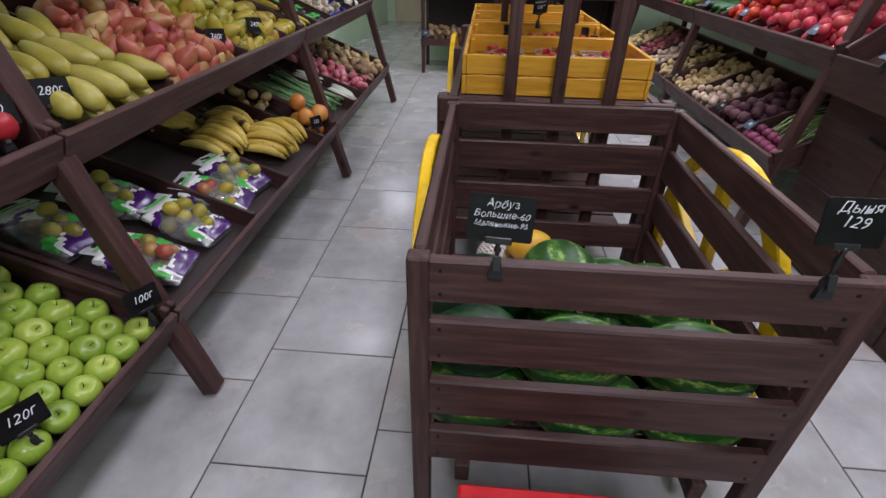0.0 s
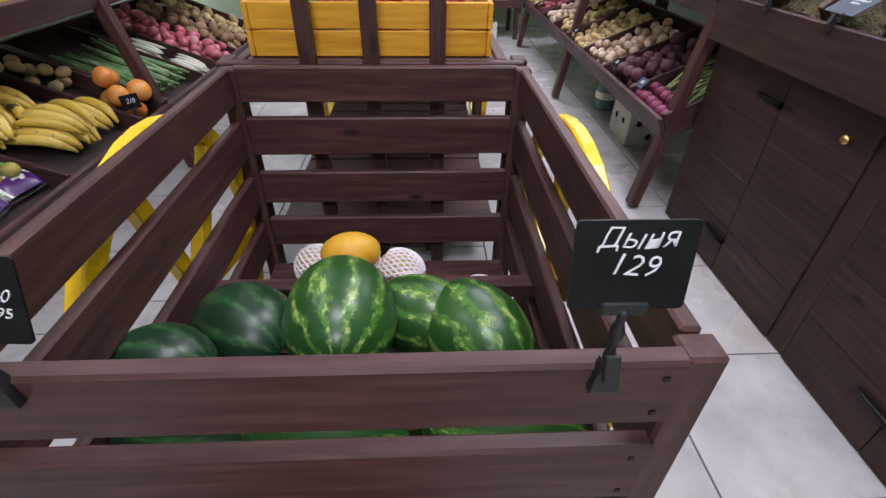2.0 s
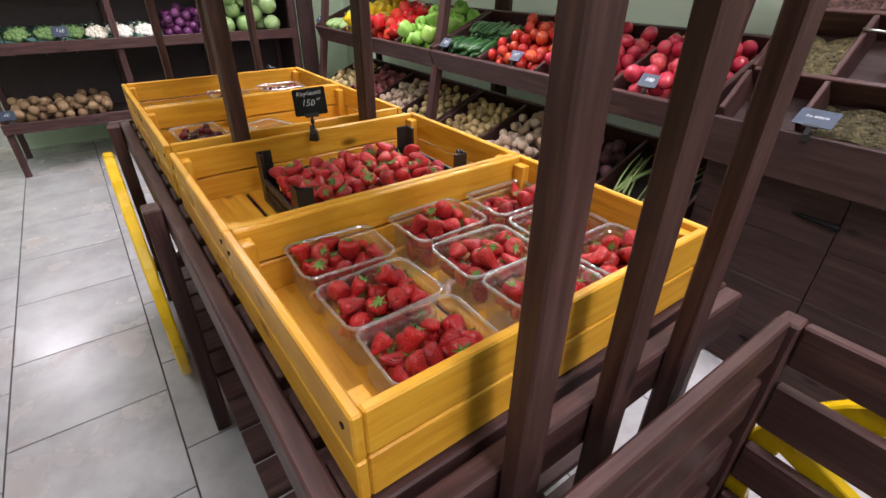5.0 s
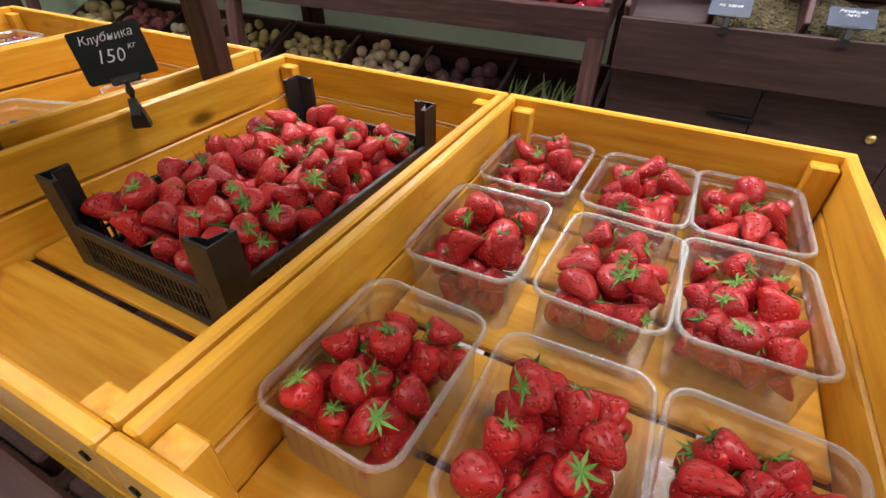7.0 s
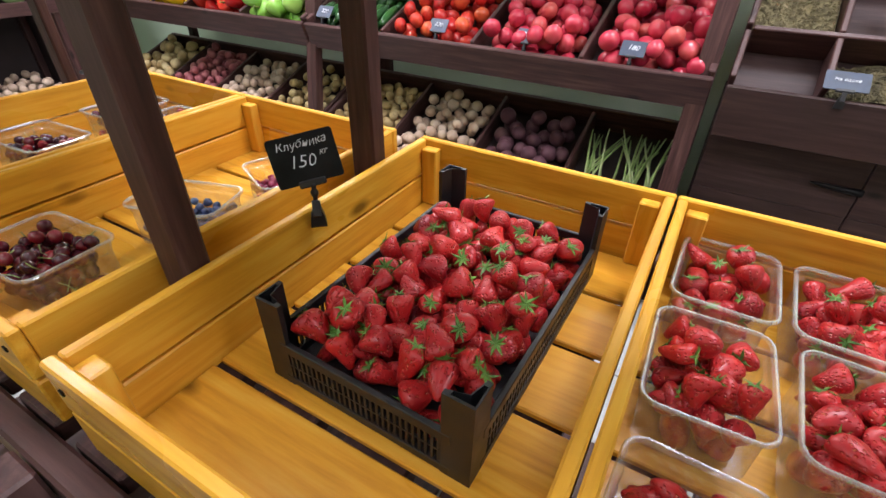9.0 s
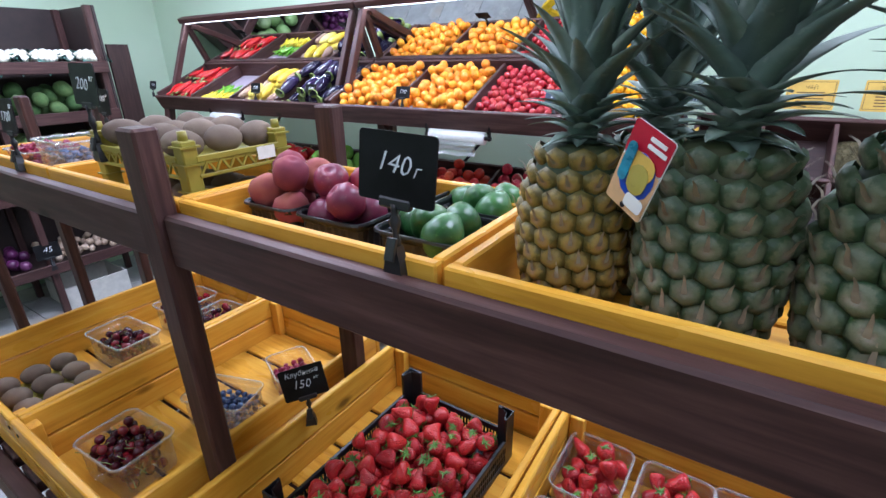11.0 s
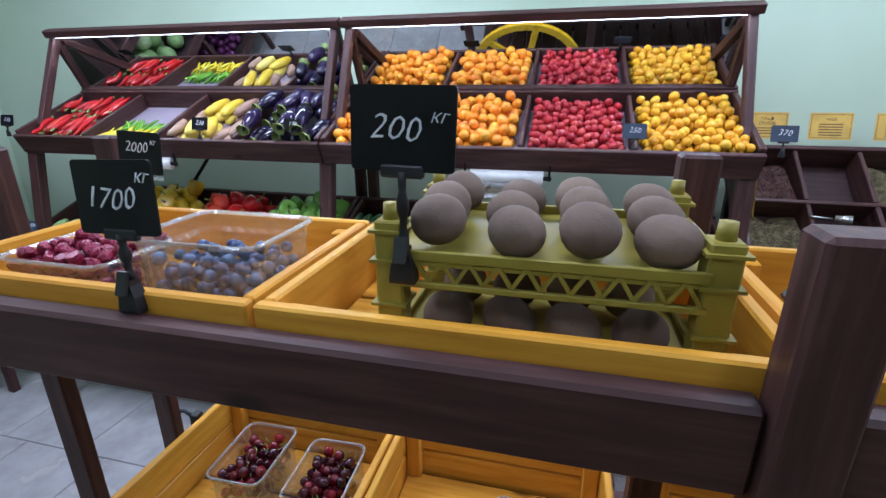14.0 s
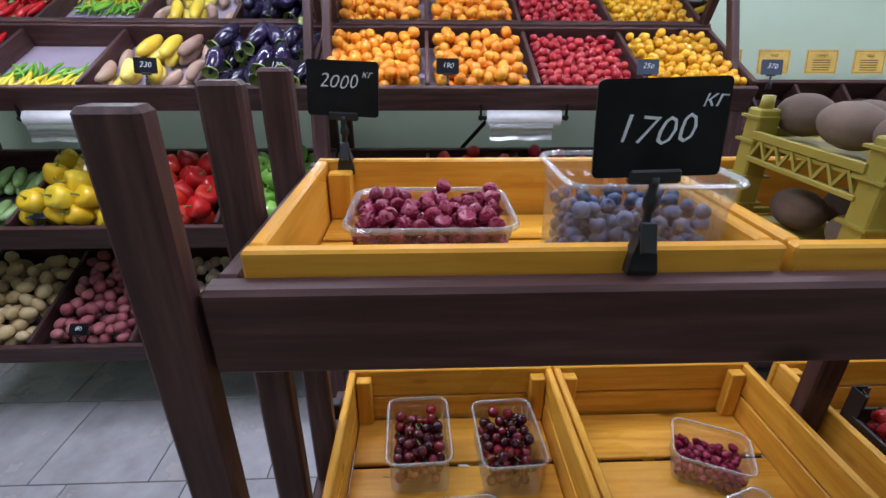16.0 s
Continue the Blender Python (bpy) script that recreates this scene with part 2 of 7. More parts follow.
WALL, TILE, CLEAR, MIRROR = wall_paint(), tile_mat(), clear_plastic(), mirror_mat()
MILK = clear_plastic("milky_plastic", 0.5, (0.9, 0.9, 0.9))
RIMP = clear_plastic("punnet_rim_plastic", 0.4, (0.90, 0.92, 0.93), 0.13)
BAGF = clear_plastic("crinkled_bag_film", 0.4, (0.94, 0.95, 0.95), 0.12)
GROUT = plain("dark_grout", (0.06, 0.055, 0.05), 0.85, 0, 0.3, 60)
CEILM = plain("white_ceiling", (0.72, 0.74, 0.72), 0.8, 0, 0.04, 12)
LED = glow("led_strip", (0.9, 0.96, 1.0), 6.0)
PANEL = glow("lamp_diffuser", (0.93, 0.97, 1.0), 4.0)
RIND = striped("watermelon_rind", (0.060, 0.165, 0.026), (0.014, 0.064, 0.012), (0.36, 0.46, 0.13), 0.85)
RIND2 = striped("dark_watermelon_rind", (0.022, 0.078, 0.026), (0.009, 0.036, 0.014), (0.10, 0.20, 0.06), 0.4)
STRAW = seeded("strawberry_skin", (0.27, 0.007, 0.014), (0.51, 0.018, 0.018), (0.62, 0.26, 0.08), 260)
RASP = seeded("raspberry_skin", (0.18, 0.008, 0.036), (0.30, 0.016, 0.058), (0.38, 0.045, 0.085), 260)
LEAF = fruit_skin("calyx_green", (0.05, 0.13, 0.015), (0.09, 0.22, 0.03), (0.16, 0.32, 0.06), 0.5, 40, 0, 0.15)
STALK = plain("green_stalk", (0.20, 0.26, 0.06), 0.5, 0, 0.3, 40)
WOODY = plain("brown_stalk", (0.07, 0.045, 0.02), 0.7, 0, 0.3, 60)
BLUEB = fruit_skin("blueberry_skin", (0.02, 0.028, 0.075), (0.045, 0.07, 0.16), (0.10, 0.15, 0.27), 0.5, 60, 0, 0.05)
CHERRY = fruit_skin("cherry_skin", (0.022, 0.002, 0.006), (0.055, 0.004, 0.010), (0.24, 0.010, 0.014), 0.12, 20, 0, 0.02)
KIWI = fruit_skin("kiwi_skin", (0.11, 0.076, 0.055), (0.165, 0.118, 0.086), (0.23, 0.165, 0.12), 0.9, 16, 0.35, 0.3, 320)
PEACH = fruit_skin("peach_skin", (0.15, 0.020, 0.042), (0.26, 0.042, 0.060), (0.42, 0.14, 0.08), 0.8, 14, 0, 0.08, 300)
PLUM = fruit_skin("nectarine_skin", (0.080, 0.007, 0.034), (0.16, 0.012, 0.044), (0.40, 0.030, 0.050), 0.42, 13, 0.2, 0.04, 160, (0.5, 0.2, 0.15))
AVOC = fruit_skin("avocado_skin", (0.02, 0.075, 0.018), (0.035, 0.12, 0.03), (0.055, 0.17, 0.04), 0.35, 30, 0.4, 0.4, 160, (0.14, 0.28, 0.06))
APPLE = fruit_skin("green_apple_skin", (0.19, 0.30, 0.030), (0.28, 0.40, 0.045), (0.40, 0.50, 0.075), 0.28, 12, 0.3, 0.03, 200, (0.5, 0.55, 0.2))
REDAP = fruit_skin("red_apple_skin", (0.33, 0.01, 0.02), (0.45, 0.03, 0.04), (0.5, 0.15, 0.06), 0.28, 12)
PEARR = fruit_skin("blushed_pear_skin", (0.319, 0.030, 0.034), (0.418, 0.114, 0.061), (0.471, 0.319, 0.106), 0.4, 13, 0.15, 0.04)
PEARY = fruit_skin("yellow_pear_skin", (0.258, 0.243, 0.023), (0.426, 0.350, 0.034), (0.502, 0.304, 0.061), 0.4, 12, 0.2, 0.04)
PALEM = fruit_skin("pale_yellow_skin", (0.289, 0.251, 0.038), (0.380, 0.319, 0.053), (0.456, 0.388, 0.099), 0.4, 12, 0.2, 0.04)
BANANA = fruit_skin("banana_skin", (0.54, 0.38, 0.06), (0.68, 0.48, 0.08), (0.74, 0.58, 0.16), 0.45, 8, 0.6, 0.05, 70, (0.10, 0.055, 0.02))
ORNG = fruit_skin("orange_peel", (0.72, 0.22, 0.008), (0.81, 0.295, 0.010), (0.84, 0.40, 0.02), 0.33, 12, 0, 0.25, 240)
GRAPE = fruit_skin("grapefruit_peel", (0.60, 0.17, 0.035), (0.68, 0.26, 0.05), (0.72, 0.36, 0.09), 0.4, 10, 0.2, 0.25, 200)
TOMR = fruit_skin("small_red_tomato", (0.32, 0.012, 0.022), (0.44, 0.025, 0.035), (0.52, 0.06, 0.05), 0.2, 12, 0, 0.02)
TOMY = fruit_skin("small_yellow_tomato", (0.70, 0.32, 0.006), (0.78, 0.41, 0.010), (0.82, 0.52, 0.03), 0.22, 12, 0, 0.02)
TOMB = fruit_skin("tomato_skin", (0.42, 0.012, 0.014), (0.52, 0.035, 0.02), (0.58, 0.10, 0.03), 0.2, 10, 0, 0.02)
TOMP = fruit_skin("pink_tomato_skin", (0.42, 0.018, 0.045), (0.52, 0.04, 0.07), (0.55, 0.09, 0.08), 0.22, 10, 0, 0.02)
CHILI = fruit_skin("red_chili_skin", (0.36, 0.006, 0.010), (0.48, 0.012, 0.016), (0.52, 0.03, 0.02), 0.16, 10, 0, 0.03)
CHILIY = fruit_skin("yellow_chili_skin", (0.62, 0.46, 0.02), (0.72, 0.56, 0.03), (0.66, 0.62, 0.06), 0.2, 10)
CHILIG = fruit_skin("green_chili_skin", (0.10, 0.28, 0.02), (0.16, 0.38, 0.03), (0.26, 0.46, 0.05), 0.2, 10)
SQUASH = fruit_skin("yellow_squash_skin", (0.66, 0.46, 0.03), (0.74, 0.58, 0.06), (0.78, 0.66, 0.18), 0.3, 9)
BEIGE = fruit_skin("beige_sweet_potato_skin", (0.26, 0.15, 0.11), (0.36, 0.23, 0.16), (0.45, 0.32, 0.22), 0.65, 14, 0.3, 0.2)
EGGPL = fruit_skin("eggplant_skin", (0.008, 0.005, 0.018), (0.014, 0.008, 0.030), (0.030, 0.015, 0.055), 0.1, 8, 0, 0.01)
CUKE = fruit_skin("cucumber_skin", (0.012, 0.055, 0.014), (0.022, 0.09, 0.02), (0.05, 0.15, 0.035), 0.3, 12, 0, 0.2, 120)
COURG = fruit_skin("pale_courgette_skin", (0.20, 0.34, 0.10), (0.28, 0.42, 0.15), (0.36, 0.50, 0.22), 0.35, 16, 0.4, 0.05, 120, (0.5, 0.6, 0.35))
PEPY = fruit_skin("yellow_pepper_skin", (0.66, 0.40, 0.01), (0.74, 0.52, 0.015), (0.76, 0.60, 0.05), 0.14, 8)
PEPR = fruit_skin("red_pepper_skin", (0.40, 0.008, 0.010), (0.50, 0.015, 0.014), (0.54, 0.05, 0.02), 0.14, 8)
PEPG = fruit_skin("green_pepper_skin", (0.14, 0.34, 0.04), (0.22, 0.44, 0.07), (0.34, 0.52, 0.12), 0.16, 8)
POTY = fruit_skin("yellow_potato_skin", (0.38, 0.27, 0.12), (0.50, 0.37, 0.17), (0.58, 0.46, 0.24), 0.65, 14, 0.5, 0.2, 70, (0.22, 0.14, 0.07))
POTR = fruit_skin("red_potato_skin", (0.24, 0.06, 0.07), (0.34, 0.09, 0.10), (0.42, 0.16, 0.15), 0.6, 14, 0.4, 0.2, 70, (0.18, 0.1, 0.07))
POTP = fruit_skin("pale_onion_skin", (0.48, 0.34, 0.24), (0.58, 0.43, 0.32), (0.64, 0.52, 0.40), 0.5, 10, 0.3, 0.15, 60)
POTB = fruit_skin("brown_root_skin", (0.20, 0.12, 0.06), (0.28, 0.17, 0.09), (0.34, 0.22, 0.12), 0.75, 14, 0.4, 0.3)
BEET = fruit_skin("beet_skin", (0.06, 0.02, 0.03), (0.11, 0.04, 0.055), (0.17, 0.08, 0.085), 0.7, 12, 0.4, 0.3)
RADI = fruit_skin("purple_beet_skin", (0.13, 0.012, 0.05), (0.20, 0.03, 0.08), (0.26, 0.06, 0.11), 0.55, 12, 0.3, 0.2)
PINKV = fruit_skin("pink_radish_skin", (0.42, 0.07, 0.10), (0.52, 0.14, 0.17), (0.60, 0.28, 0.28), 0.4, 12)
PURPLEV = fruit_skin("purple_onion_skin", (0.07, 0.012, 0.06), (0.11, 0.02, 0.09), (0.16, 0.05, 0.13), 0.3, 12)
GINGER = fruit_skin("ginger_skin", (0.42, 0.32, 0.22), (0.54, 0.44, 0.32), (0.62, 0.54, 0.42), 0.6, 18, 0.3, 0.25)
LEEKG = fruit_skin("leek_green", (0.06, 0.14, 0.05), (0.12, 0.24, 0.09), (0.26, 0.38, 0.18), 0.5, 14)
LEEKW = fruit_skin("leek_white", (0.52, 0.56, 0.42), (0.66, 0.68, 0.56), (0.74, 0.75, 0.66), 0.45, 12)
STEMG = fruit_skin("pale_green_stems", (0.22, 0.36, 0.10), (0.36, 0.50, 0.18), (0.52, 0.62, 0.32), 0.45, 12)
BROCC = fruit_skin("broccoli_green", (0.05, 0.11, 0.03), (0.09, 0.17, 0.05), (0.15, 0.24, 0.08), 0.8, 30, 0, 0.6, 130)
CAULI = fruit_skin("cauliflower_white", (0.56, 0.52, 0.40), (0.68, 0.65, 0.54), (0.75, 0.73, 0.65), 0.75, 30, 0, 0.6, 130)
CABB = fruit_skin("cabbage_green", (0.22, 0.36, 0.12), (0.32, 0.46, 0.18), (0.46, 0.58, 0.30), 0.5, 14, 0, 0.2, 40)
BLUELEAF = fruit_skin("blue_green_leaf", (0.06, 0.15, 0.12), (0.10, 0.22, 0.18), (0.20, 0.34, 0.28), 0.5, 16, 0, 0.2)
MELONY = fruit_skin("yellow_melon_rind", (0.62, 0.30, 0.015), (0.72, 0.40, 0.025), (0.72, 0.46, 0.08), 0.45, 14, 0.5, 0.2, 60, (0.5, 0.36, 0.15))
MELONN = fruit_skin("netted_melon_rind", (0.46, 0.30, 0.12), (0.56, 0.40, 0.18), (0.62, 0.48, 0.26), 0.6, 16, 0.8, 0.4, 90, (0.7, 0.64, 0.5))
PINEB = fruit_skin("pineapple_body", (0.02, 0.035, 0.015), (0.035, 0.055, 0.02), (0.06, 0.065, 0.022), 0.7, 20, 0, 0.3)
PINEL = fruit_skin("pineapple_leaf", (0.090, 0.135, 0.112), (0.150, 0.205, 0.168), (0.26, 0.31, 0.255), 0.6, 26, 0.25, 0.3, 150, (0.30, 0.33, 0.28))
HERB = fruit_skin("dried_herb", (0.055, 0.045, 0.02), (0.12, 0.10, 0.045), (0.26, 0.21, 0.11), 0.9, 40, 0, 0.3)
HERBD = fruit_skin("dried_dark_tea", (0.03, 0.014, 0.012), (0.065, 0.03, 0.025), (0.14, 0.075, 0.055), 0.9, 40, 0, 0.3)

# ---- building blocks ----
rnd = random.Random(7)
I4 = Matrix.Identity(4)
MESHES = {}


def thing(name, label, category, group="", at=(0, 0, 0), m=None, kind=""):
    ob = new(name)
    ob.empty_display_size = 0.05
    ob.matrix_basis = m if m is not None else Matrix.Translation(at)
    return tagged(ob, label, category, group, kind)


def adopt(ob, parent):
    """Make ob a child of parent; ob keeps the place it has in the world."""
    ob.parent = parent
    if parent is not None:
        ob.matrix_parent_inverse = world_of(parent).inverted()
    return ob


def world_of(ob):
    return ob.matrix_basis if ob.parent is None else world_of(ob.parent) @ ob.matrix_parent_inverse @ ob.matrix_basis


def put(name, mesh, m, parent=None, label=""):
    ob = new(name, mesh)
    ob.matrix_basis = m
    if parent is not None:
        adopt(ob, parent)
    return tagged(ob, label)


def finish(name, bm, material, smooth=False, angle=None):
    me = bpy.data.meshes.new(name)
    bmesh.ops.recalc_face_normals(bm, faces=bm.faces)
    bm.to_mesh(me)
    bm.free()
    for mt in (material if isinstance(material, (list, tuple)) else [material]):
        me.materials.append(mt)
    if smooth:
        me.polygons.foreach_set("use_smooth", [True] * len(me.polygons))
    return me


def part(name, bm, material, parent=None, label="", m=I4, smooth=False):
    return put(name, finish(name, bm, material, smooth), m, parent, label)


def board_mesh(sx, sy, sz, material, bev=0.003):
    key = ("board", round(sx, 4), round(sy, 4), round(sz, 4), material.name, bev)
    if key not in MESHES:
        bm = bmesh.new()
        bmesh.ops.create_cube(bm, size=1, matrix=Matrix.Diagonal((sx, sy, sz, 1)))
        if bev:
            bmesh.ops.bevel(bm, geom=list(bm.edges), offset=min(bev, min(sx, sy, sz) * 0.3), segments=1, affect="EDGES", clamp_overlap=True)
        MESHES[key] = finish("board", bm, material)
    return MESHES[key]


def plank(name, a, b, material, parent=None, bev=0.003, label=""):
    """An upright box from corner a to corner b whose mesh runs along its longest side."""
    s = [abs(b[i] - a[i]) for i in range(3)]
    c = Vector([(a[i] + b[i]) / 2 for i in range(3)])
    k = s.index(max(s))
    if k == 0:
        size, rot = (s[0], s[1], s[2]), I4
    elif k == 1:
        size, rot = (s[1], s[0], s[2]), Matrix.Rotation(radians(90), 4, "Z")
    else:
        size, rot = (s[2], s[1], s[0]), Matrix.Rotation(radians(-90), 4, "Y")
    return put(name, board_mesh(*size, material, bev), Matrix.Translation(c) @ rot, parent, label)


def bar(name, p, q, width, depth, material, parent=None, across=(0, 1, 0), bev=0.003, label=""):
    """A straight bar from p to q; width runs along the direction across."""
    p, q = Vector(p), Vector(q)
    x = (q - p).normalized()
    y = Vector(across)
    y = (y - x * y.dot(x)).normalized()
    z = x.cross(y)
    m = Matrix((x, y, z)).transposed().to_4x4()
    m.translation = (p + q) / 2
    return put(name, board_mesh((q - p).length, width, depth, material, bev), m, parent, label)


def in_frame(o, u, v):
    """A frame at o with the x axis u and the y axis v."""
    u, v = Vector(u).normalized(), Vector(v).normalized()
    m = Matrix((u, v, u.cross(v))).transposed().to_4x4()
    m.translation = o
    return m


def lathe(name, prof, material, n=12, wob=0.0, bend=0.0, seed=0, squash=1.0, lobes=0, lobe=0.0, smooth=True):
    """A body turned round z from (radius, height) pairs, with an uneven outline and a bend."""
    r = random.Random(seed)
    ph = [r.uniform(0, 6.28) for _ in range(4)]
    verts, faces = [], []
    z0, z1 = prof[0][1], prof[-1][1]
    for j, (rad, z) in enumerate(prof):
        if rad < 1e-6:
            verts.append((bend * ((z - z0) / (z1 - z0) - 0.5) ** 2 * 4, 0, z))
            continue
        for i in range(n):
            a = 2 * math.pi * i / n
            k = 1 + wob * (math.sin(2 * a + ph[0]) * 0.6 + math.sin(3 * a + ph[1] + 40 * z) * 0.4) + lobe * abs(math.cos(lobes * a / 2)) if lobes else 1 + wob * (math.sin(2 * a + ph[0]) * 0.6 + math.sin(3 * a + ph[1] + 40 * z) * 0.4)
            verts.append((rad * k * math.cos(a) + bend * ((z - z0) / (z1 - z0) - 0.5) ** 2 * 4, rad * k * math.sin(a) * squash, z))
    idx, k = [], 0
    for rad, z in prof:
        idx.append([k] if rad < 1e-6 else list(range(k, k + n)))
        k += len(idx[-1])
    for a, b in zip(idx, idx[1:]):
        for i in range(n):
            j = (i + 1) % n
            if len(a) == 1 and len(b) > 1:
                faces.append((a[0], b[j], b[i]))
            elif len(b) == 1 and len(a) > 1:
                faces.append((a[i], a[j], b[0]))
            elif len(a) > 1:
                faces.append((a[i], a[j], b[j], b[i]))
    me = bpy.data.meshes.new(name)
    me.from_pydata(verts, [], faces)
    me.materials.append(material)
    if smooth:
        me.polygons.foreach_set("use_smooth", [True] * len(me.polygons))
    return me


def ball_profile(r, h=None, rings=7, dimple=0.0, pear=0.0, point=0.0):
    h = h or r * 2
    out = []
    for i in range(rings + 1):
        a = math.pi * i / rings
        z = -math.cos(a) * h / 2
        rad = math.sin(a) * r
        t = i / rings
        rad *= 1 - pear * max(0, t - 0.35) * 1.1
        rad *= 1 - point * (1 - t) * 0.9 if point else 1
        if dimple and i in (0, rings):
            z *= 1 - dimple
        out.append((0.0 if i in (0, rings) else rad, z))
    return out


def tube(name, pts, radii, material, n=7):
    """A round rod through points, with a radius at each."""
    verts, faces = [], []
    pts = [Vector(p) for p in pts]
    for i, p in enumerate(pts):
        d = (pts[min(i + 1, len(pts) - 1)] - pts[max(i - 1, 0)]).normalized()
        s = d.orthogonal().normalized() if abs(d.z) > 0.98 else d.cross(Vector((0, 0, 1))).normalized()
        t = d.cross(s)
        for k in range(n):
            a = 2 * math.pi * k / n
            verts.append(p + (s * math.cos(a) + t * math.sin(a)) * radii[i])
    for i in range(len(pts) - 1):
        for k in range(n):
            j = (k + 1) % n
            faces.append((i * n + k, i * n + j, (i + 1) * n + j, (i + 1) * n + k))
    faces += [tuple(range(n - 1, -1, -1)), tuple(range((len(pts) - 1) * n, len(pts) * n))]
    me = bpy.data.meshes.new(name)
    me.from_pydata([tuple(v) for v in verts], [], faces)
    me.materials.append(material)
    me.polygons.foreach_set("use_smooth", [True] * len(me.polygons))
    return me


def text_mesh(s, size, material, shear=0.25, align="CENTER", thick=0.0005):
    key = ("text", s, size, material.name, align)
    if key not in MESHES:
        cu = bpy.data.curves.new("writing", "FONT")
        cu.body, cu.size, cu.shear, cu.extrude, cu.align_x, cu.align_y = s, size, shear, thick, align, "CENTER"
        cu.resolution_u = 2
        cu.offset = -size * 0.012
        ob = new("writing", cu)
        me = bpy.data.meshes.new_from_object(ob.evaluated_get(bpy.context.evaluated_depsgraph_get()))
        bpy.data.objects.remove(ob)
        for v in me.vertices:
            x, y = v.co.x / size, v.co.y / size
            v.co.y += size * 0.045 * math.sin(3.1 * x + len(s))
            v.co.x += size * 0.035 * math.sin(5.0 * y + 2.3 * x)
        me.materials.clear()
        me.materials.append(material)
        MESHES[key] = me
    return MESHES[key]


def rounded_plate(sx, sy, sz, r, n=3):
    bm = bmesh.new()
    vs = []
    for cx, cy, a0 in ((1, 1, 0), (-1, 1, 90), (-1, -1, 180), (1, -1, 270)):
        for i in range(n + 1):
            a = radians(a0 + 90 * i / n)
            vs.append(bm.verts.new((cx * (sx / 2 - r) + r * math.cos(a), cy * (sy / 2 - r) + r * math.sin(a), 0)))
    f = bm.faces.new(vs)
    ex = bmesh.ops.extrude_face_region(bm, geom=[f])
    bmesh.ops.translate(bm, verts=[v for v in ex["geom"] if isinstance(v, bmesh.types.BMVert)], vec=(0, 0, sz))
    return bm


# ---- price tags on clips ----


def price_tag(foot, facing, lines, size=(0.105, 0.074), lift=0.04, lean=12, material=None, turn=0.0, label="", big=True):
    """A small slate on a black clip. foot: the rail it bites; facing: degrees about z that its face looks to (0 is -y)."""
    material = material or CHALK
    w, h = size
    ob = thing("price_tag", label or ("black chalkboard price tag with white writing on a black clip"), "price tag", "price tags", foot)
    base = Matrix.Translation(foot) @ Matrix.Rotation(radians(facing), 4, "Z")
    c = h / 0.074
    key = ("clip_jaw", round(c, 2))
    if key not in MESHES:
        bm = bmesh.new()
        rows = []
        for w2, d2, z2 in ((0.0125, 0.0075, -0.026), (0.0125, 0.0085, -0.022), (0.0105, 0.0075, -0.008), (0.0068, 0.0065, 0.004), (0.0062, 0.0055, 0.010)):
            rows.append([bm.verts.new((sx * w2 * c, sy * d2 * c - 0.004, z2 * c)) for sx, sy in ((-1, -1), (1, -1), (1, 1), (-1, 1))])
        for r0, r1 in zip(rows, rows[1:]):
            for e in range(4):
                bm.faces.new((r0[e], r0[(e + 1) % 4], r1[(e + 1) % 4], r1[e]))
        bm.faces.new(rows[0][::-1])
        bm.faces.new(rows[-1])
        MESHES[key] = finish("clip_jaw", bm, BLACK)
    put("clip_jaw", MESHES[key], base, ob)
    put("clip_grip", board_mesh(0.013 * c, 0.005 * c, 0.026 * c, BLACK, 0.001), base @ pose(0, -0.0125 * c, 0.008 * c, -20), ob)
    key = ("clipstem", round(lift, 3), round(c, 2))
    if key not in MESHES:
        k = [0.008 + (lift - 0.008) * j / 8 for j in range(9)]
        MESHES[key] = tube("clip_stem", [(0, -0.002, z) for z in k], [r * c for r in (0.0055, 0.0055, 0.0036, 0.0036, 0.0062, 0.0062, 0.0036, 0.0042, 0.0042)], BLACK, 8)
    put("clip_stem", MESHES[key], base, ob)
    fm = base @ Matrix.Translation((0, 0, lift)) @ pose(0, 0, 0, 90 - lean, 0, 0) @ Matrix.Rotation(radians(turn), 4, "Z") @ Matrix.Translation((0, h / 2, 0))
    put("clip_holder", board_mesh(w * 0.42, 0.012 * c, 0.008, BLACK, 0.002), fm @ Matrix.Translation((0, -h / 2, 0)), ob)
    key = ("slate", w, h, material.name)
    if key not in MESHES:
        MESHES[key] = finish("slate", rounded_plate(w, h, 0.0022, 0.004), material)
    face = put("slate", MESHES[key], fm, ob)
    y = h * 0.30 if len(lines) > 1 else h * 0.05
    for s, k, *at in lines:
        t = text_mesh(s, h * k, WHITE)
        put("writing", t, fm @ Matrix.Translation((at[0] * h, at[1] * h, 0.0028) if at else (0, y, 0.0028)), face, "white handwritten words")
        y -= h * k * 0.98
    return ob


# ---- floor, walls, ceiling ----
X0, X1, Y0, Y1 = -1.66, 2.47, -2.2, 10.5
BACKY = 6.85


def solid(name, a, b, material, bev=0.0, category="", label=""):
    return tagged(plank(name, a, b, material, None, bev), label, category, "", "structure")


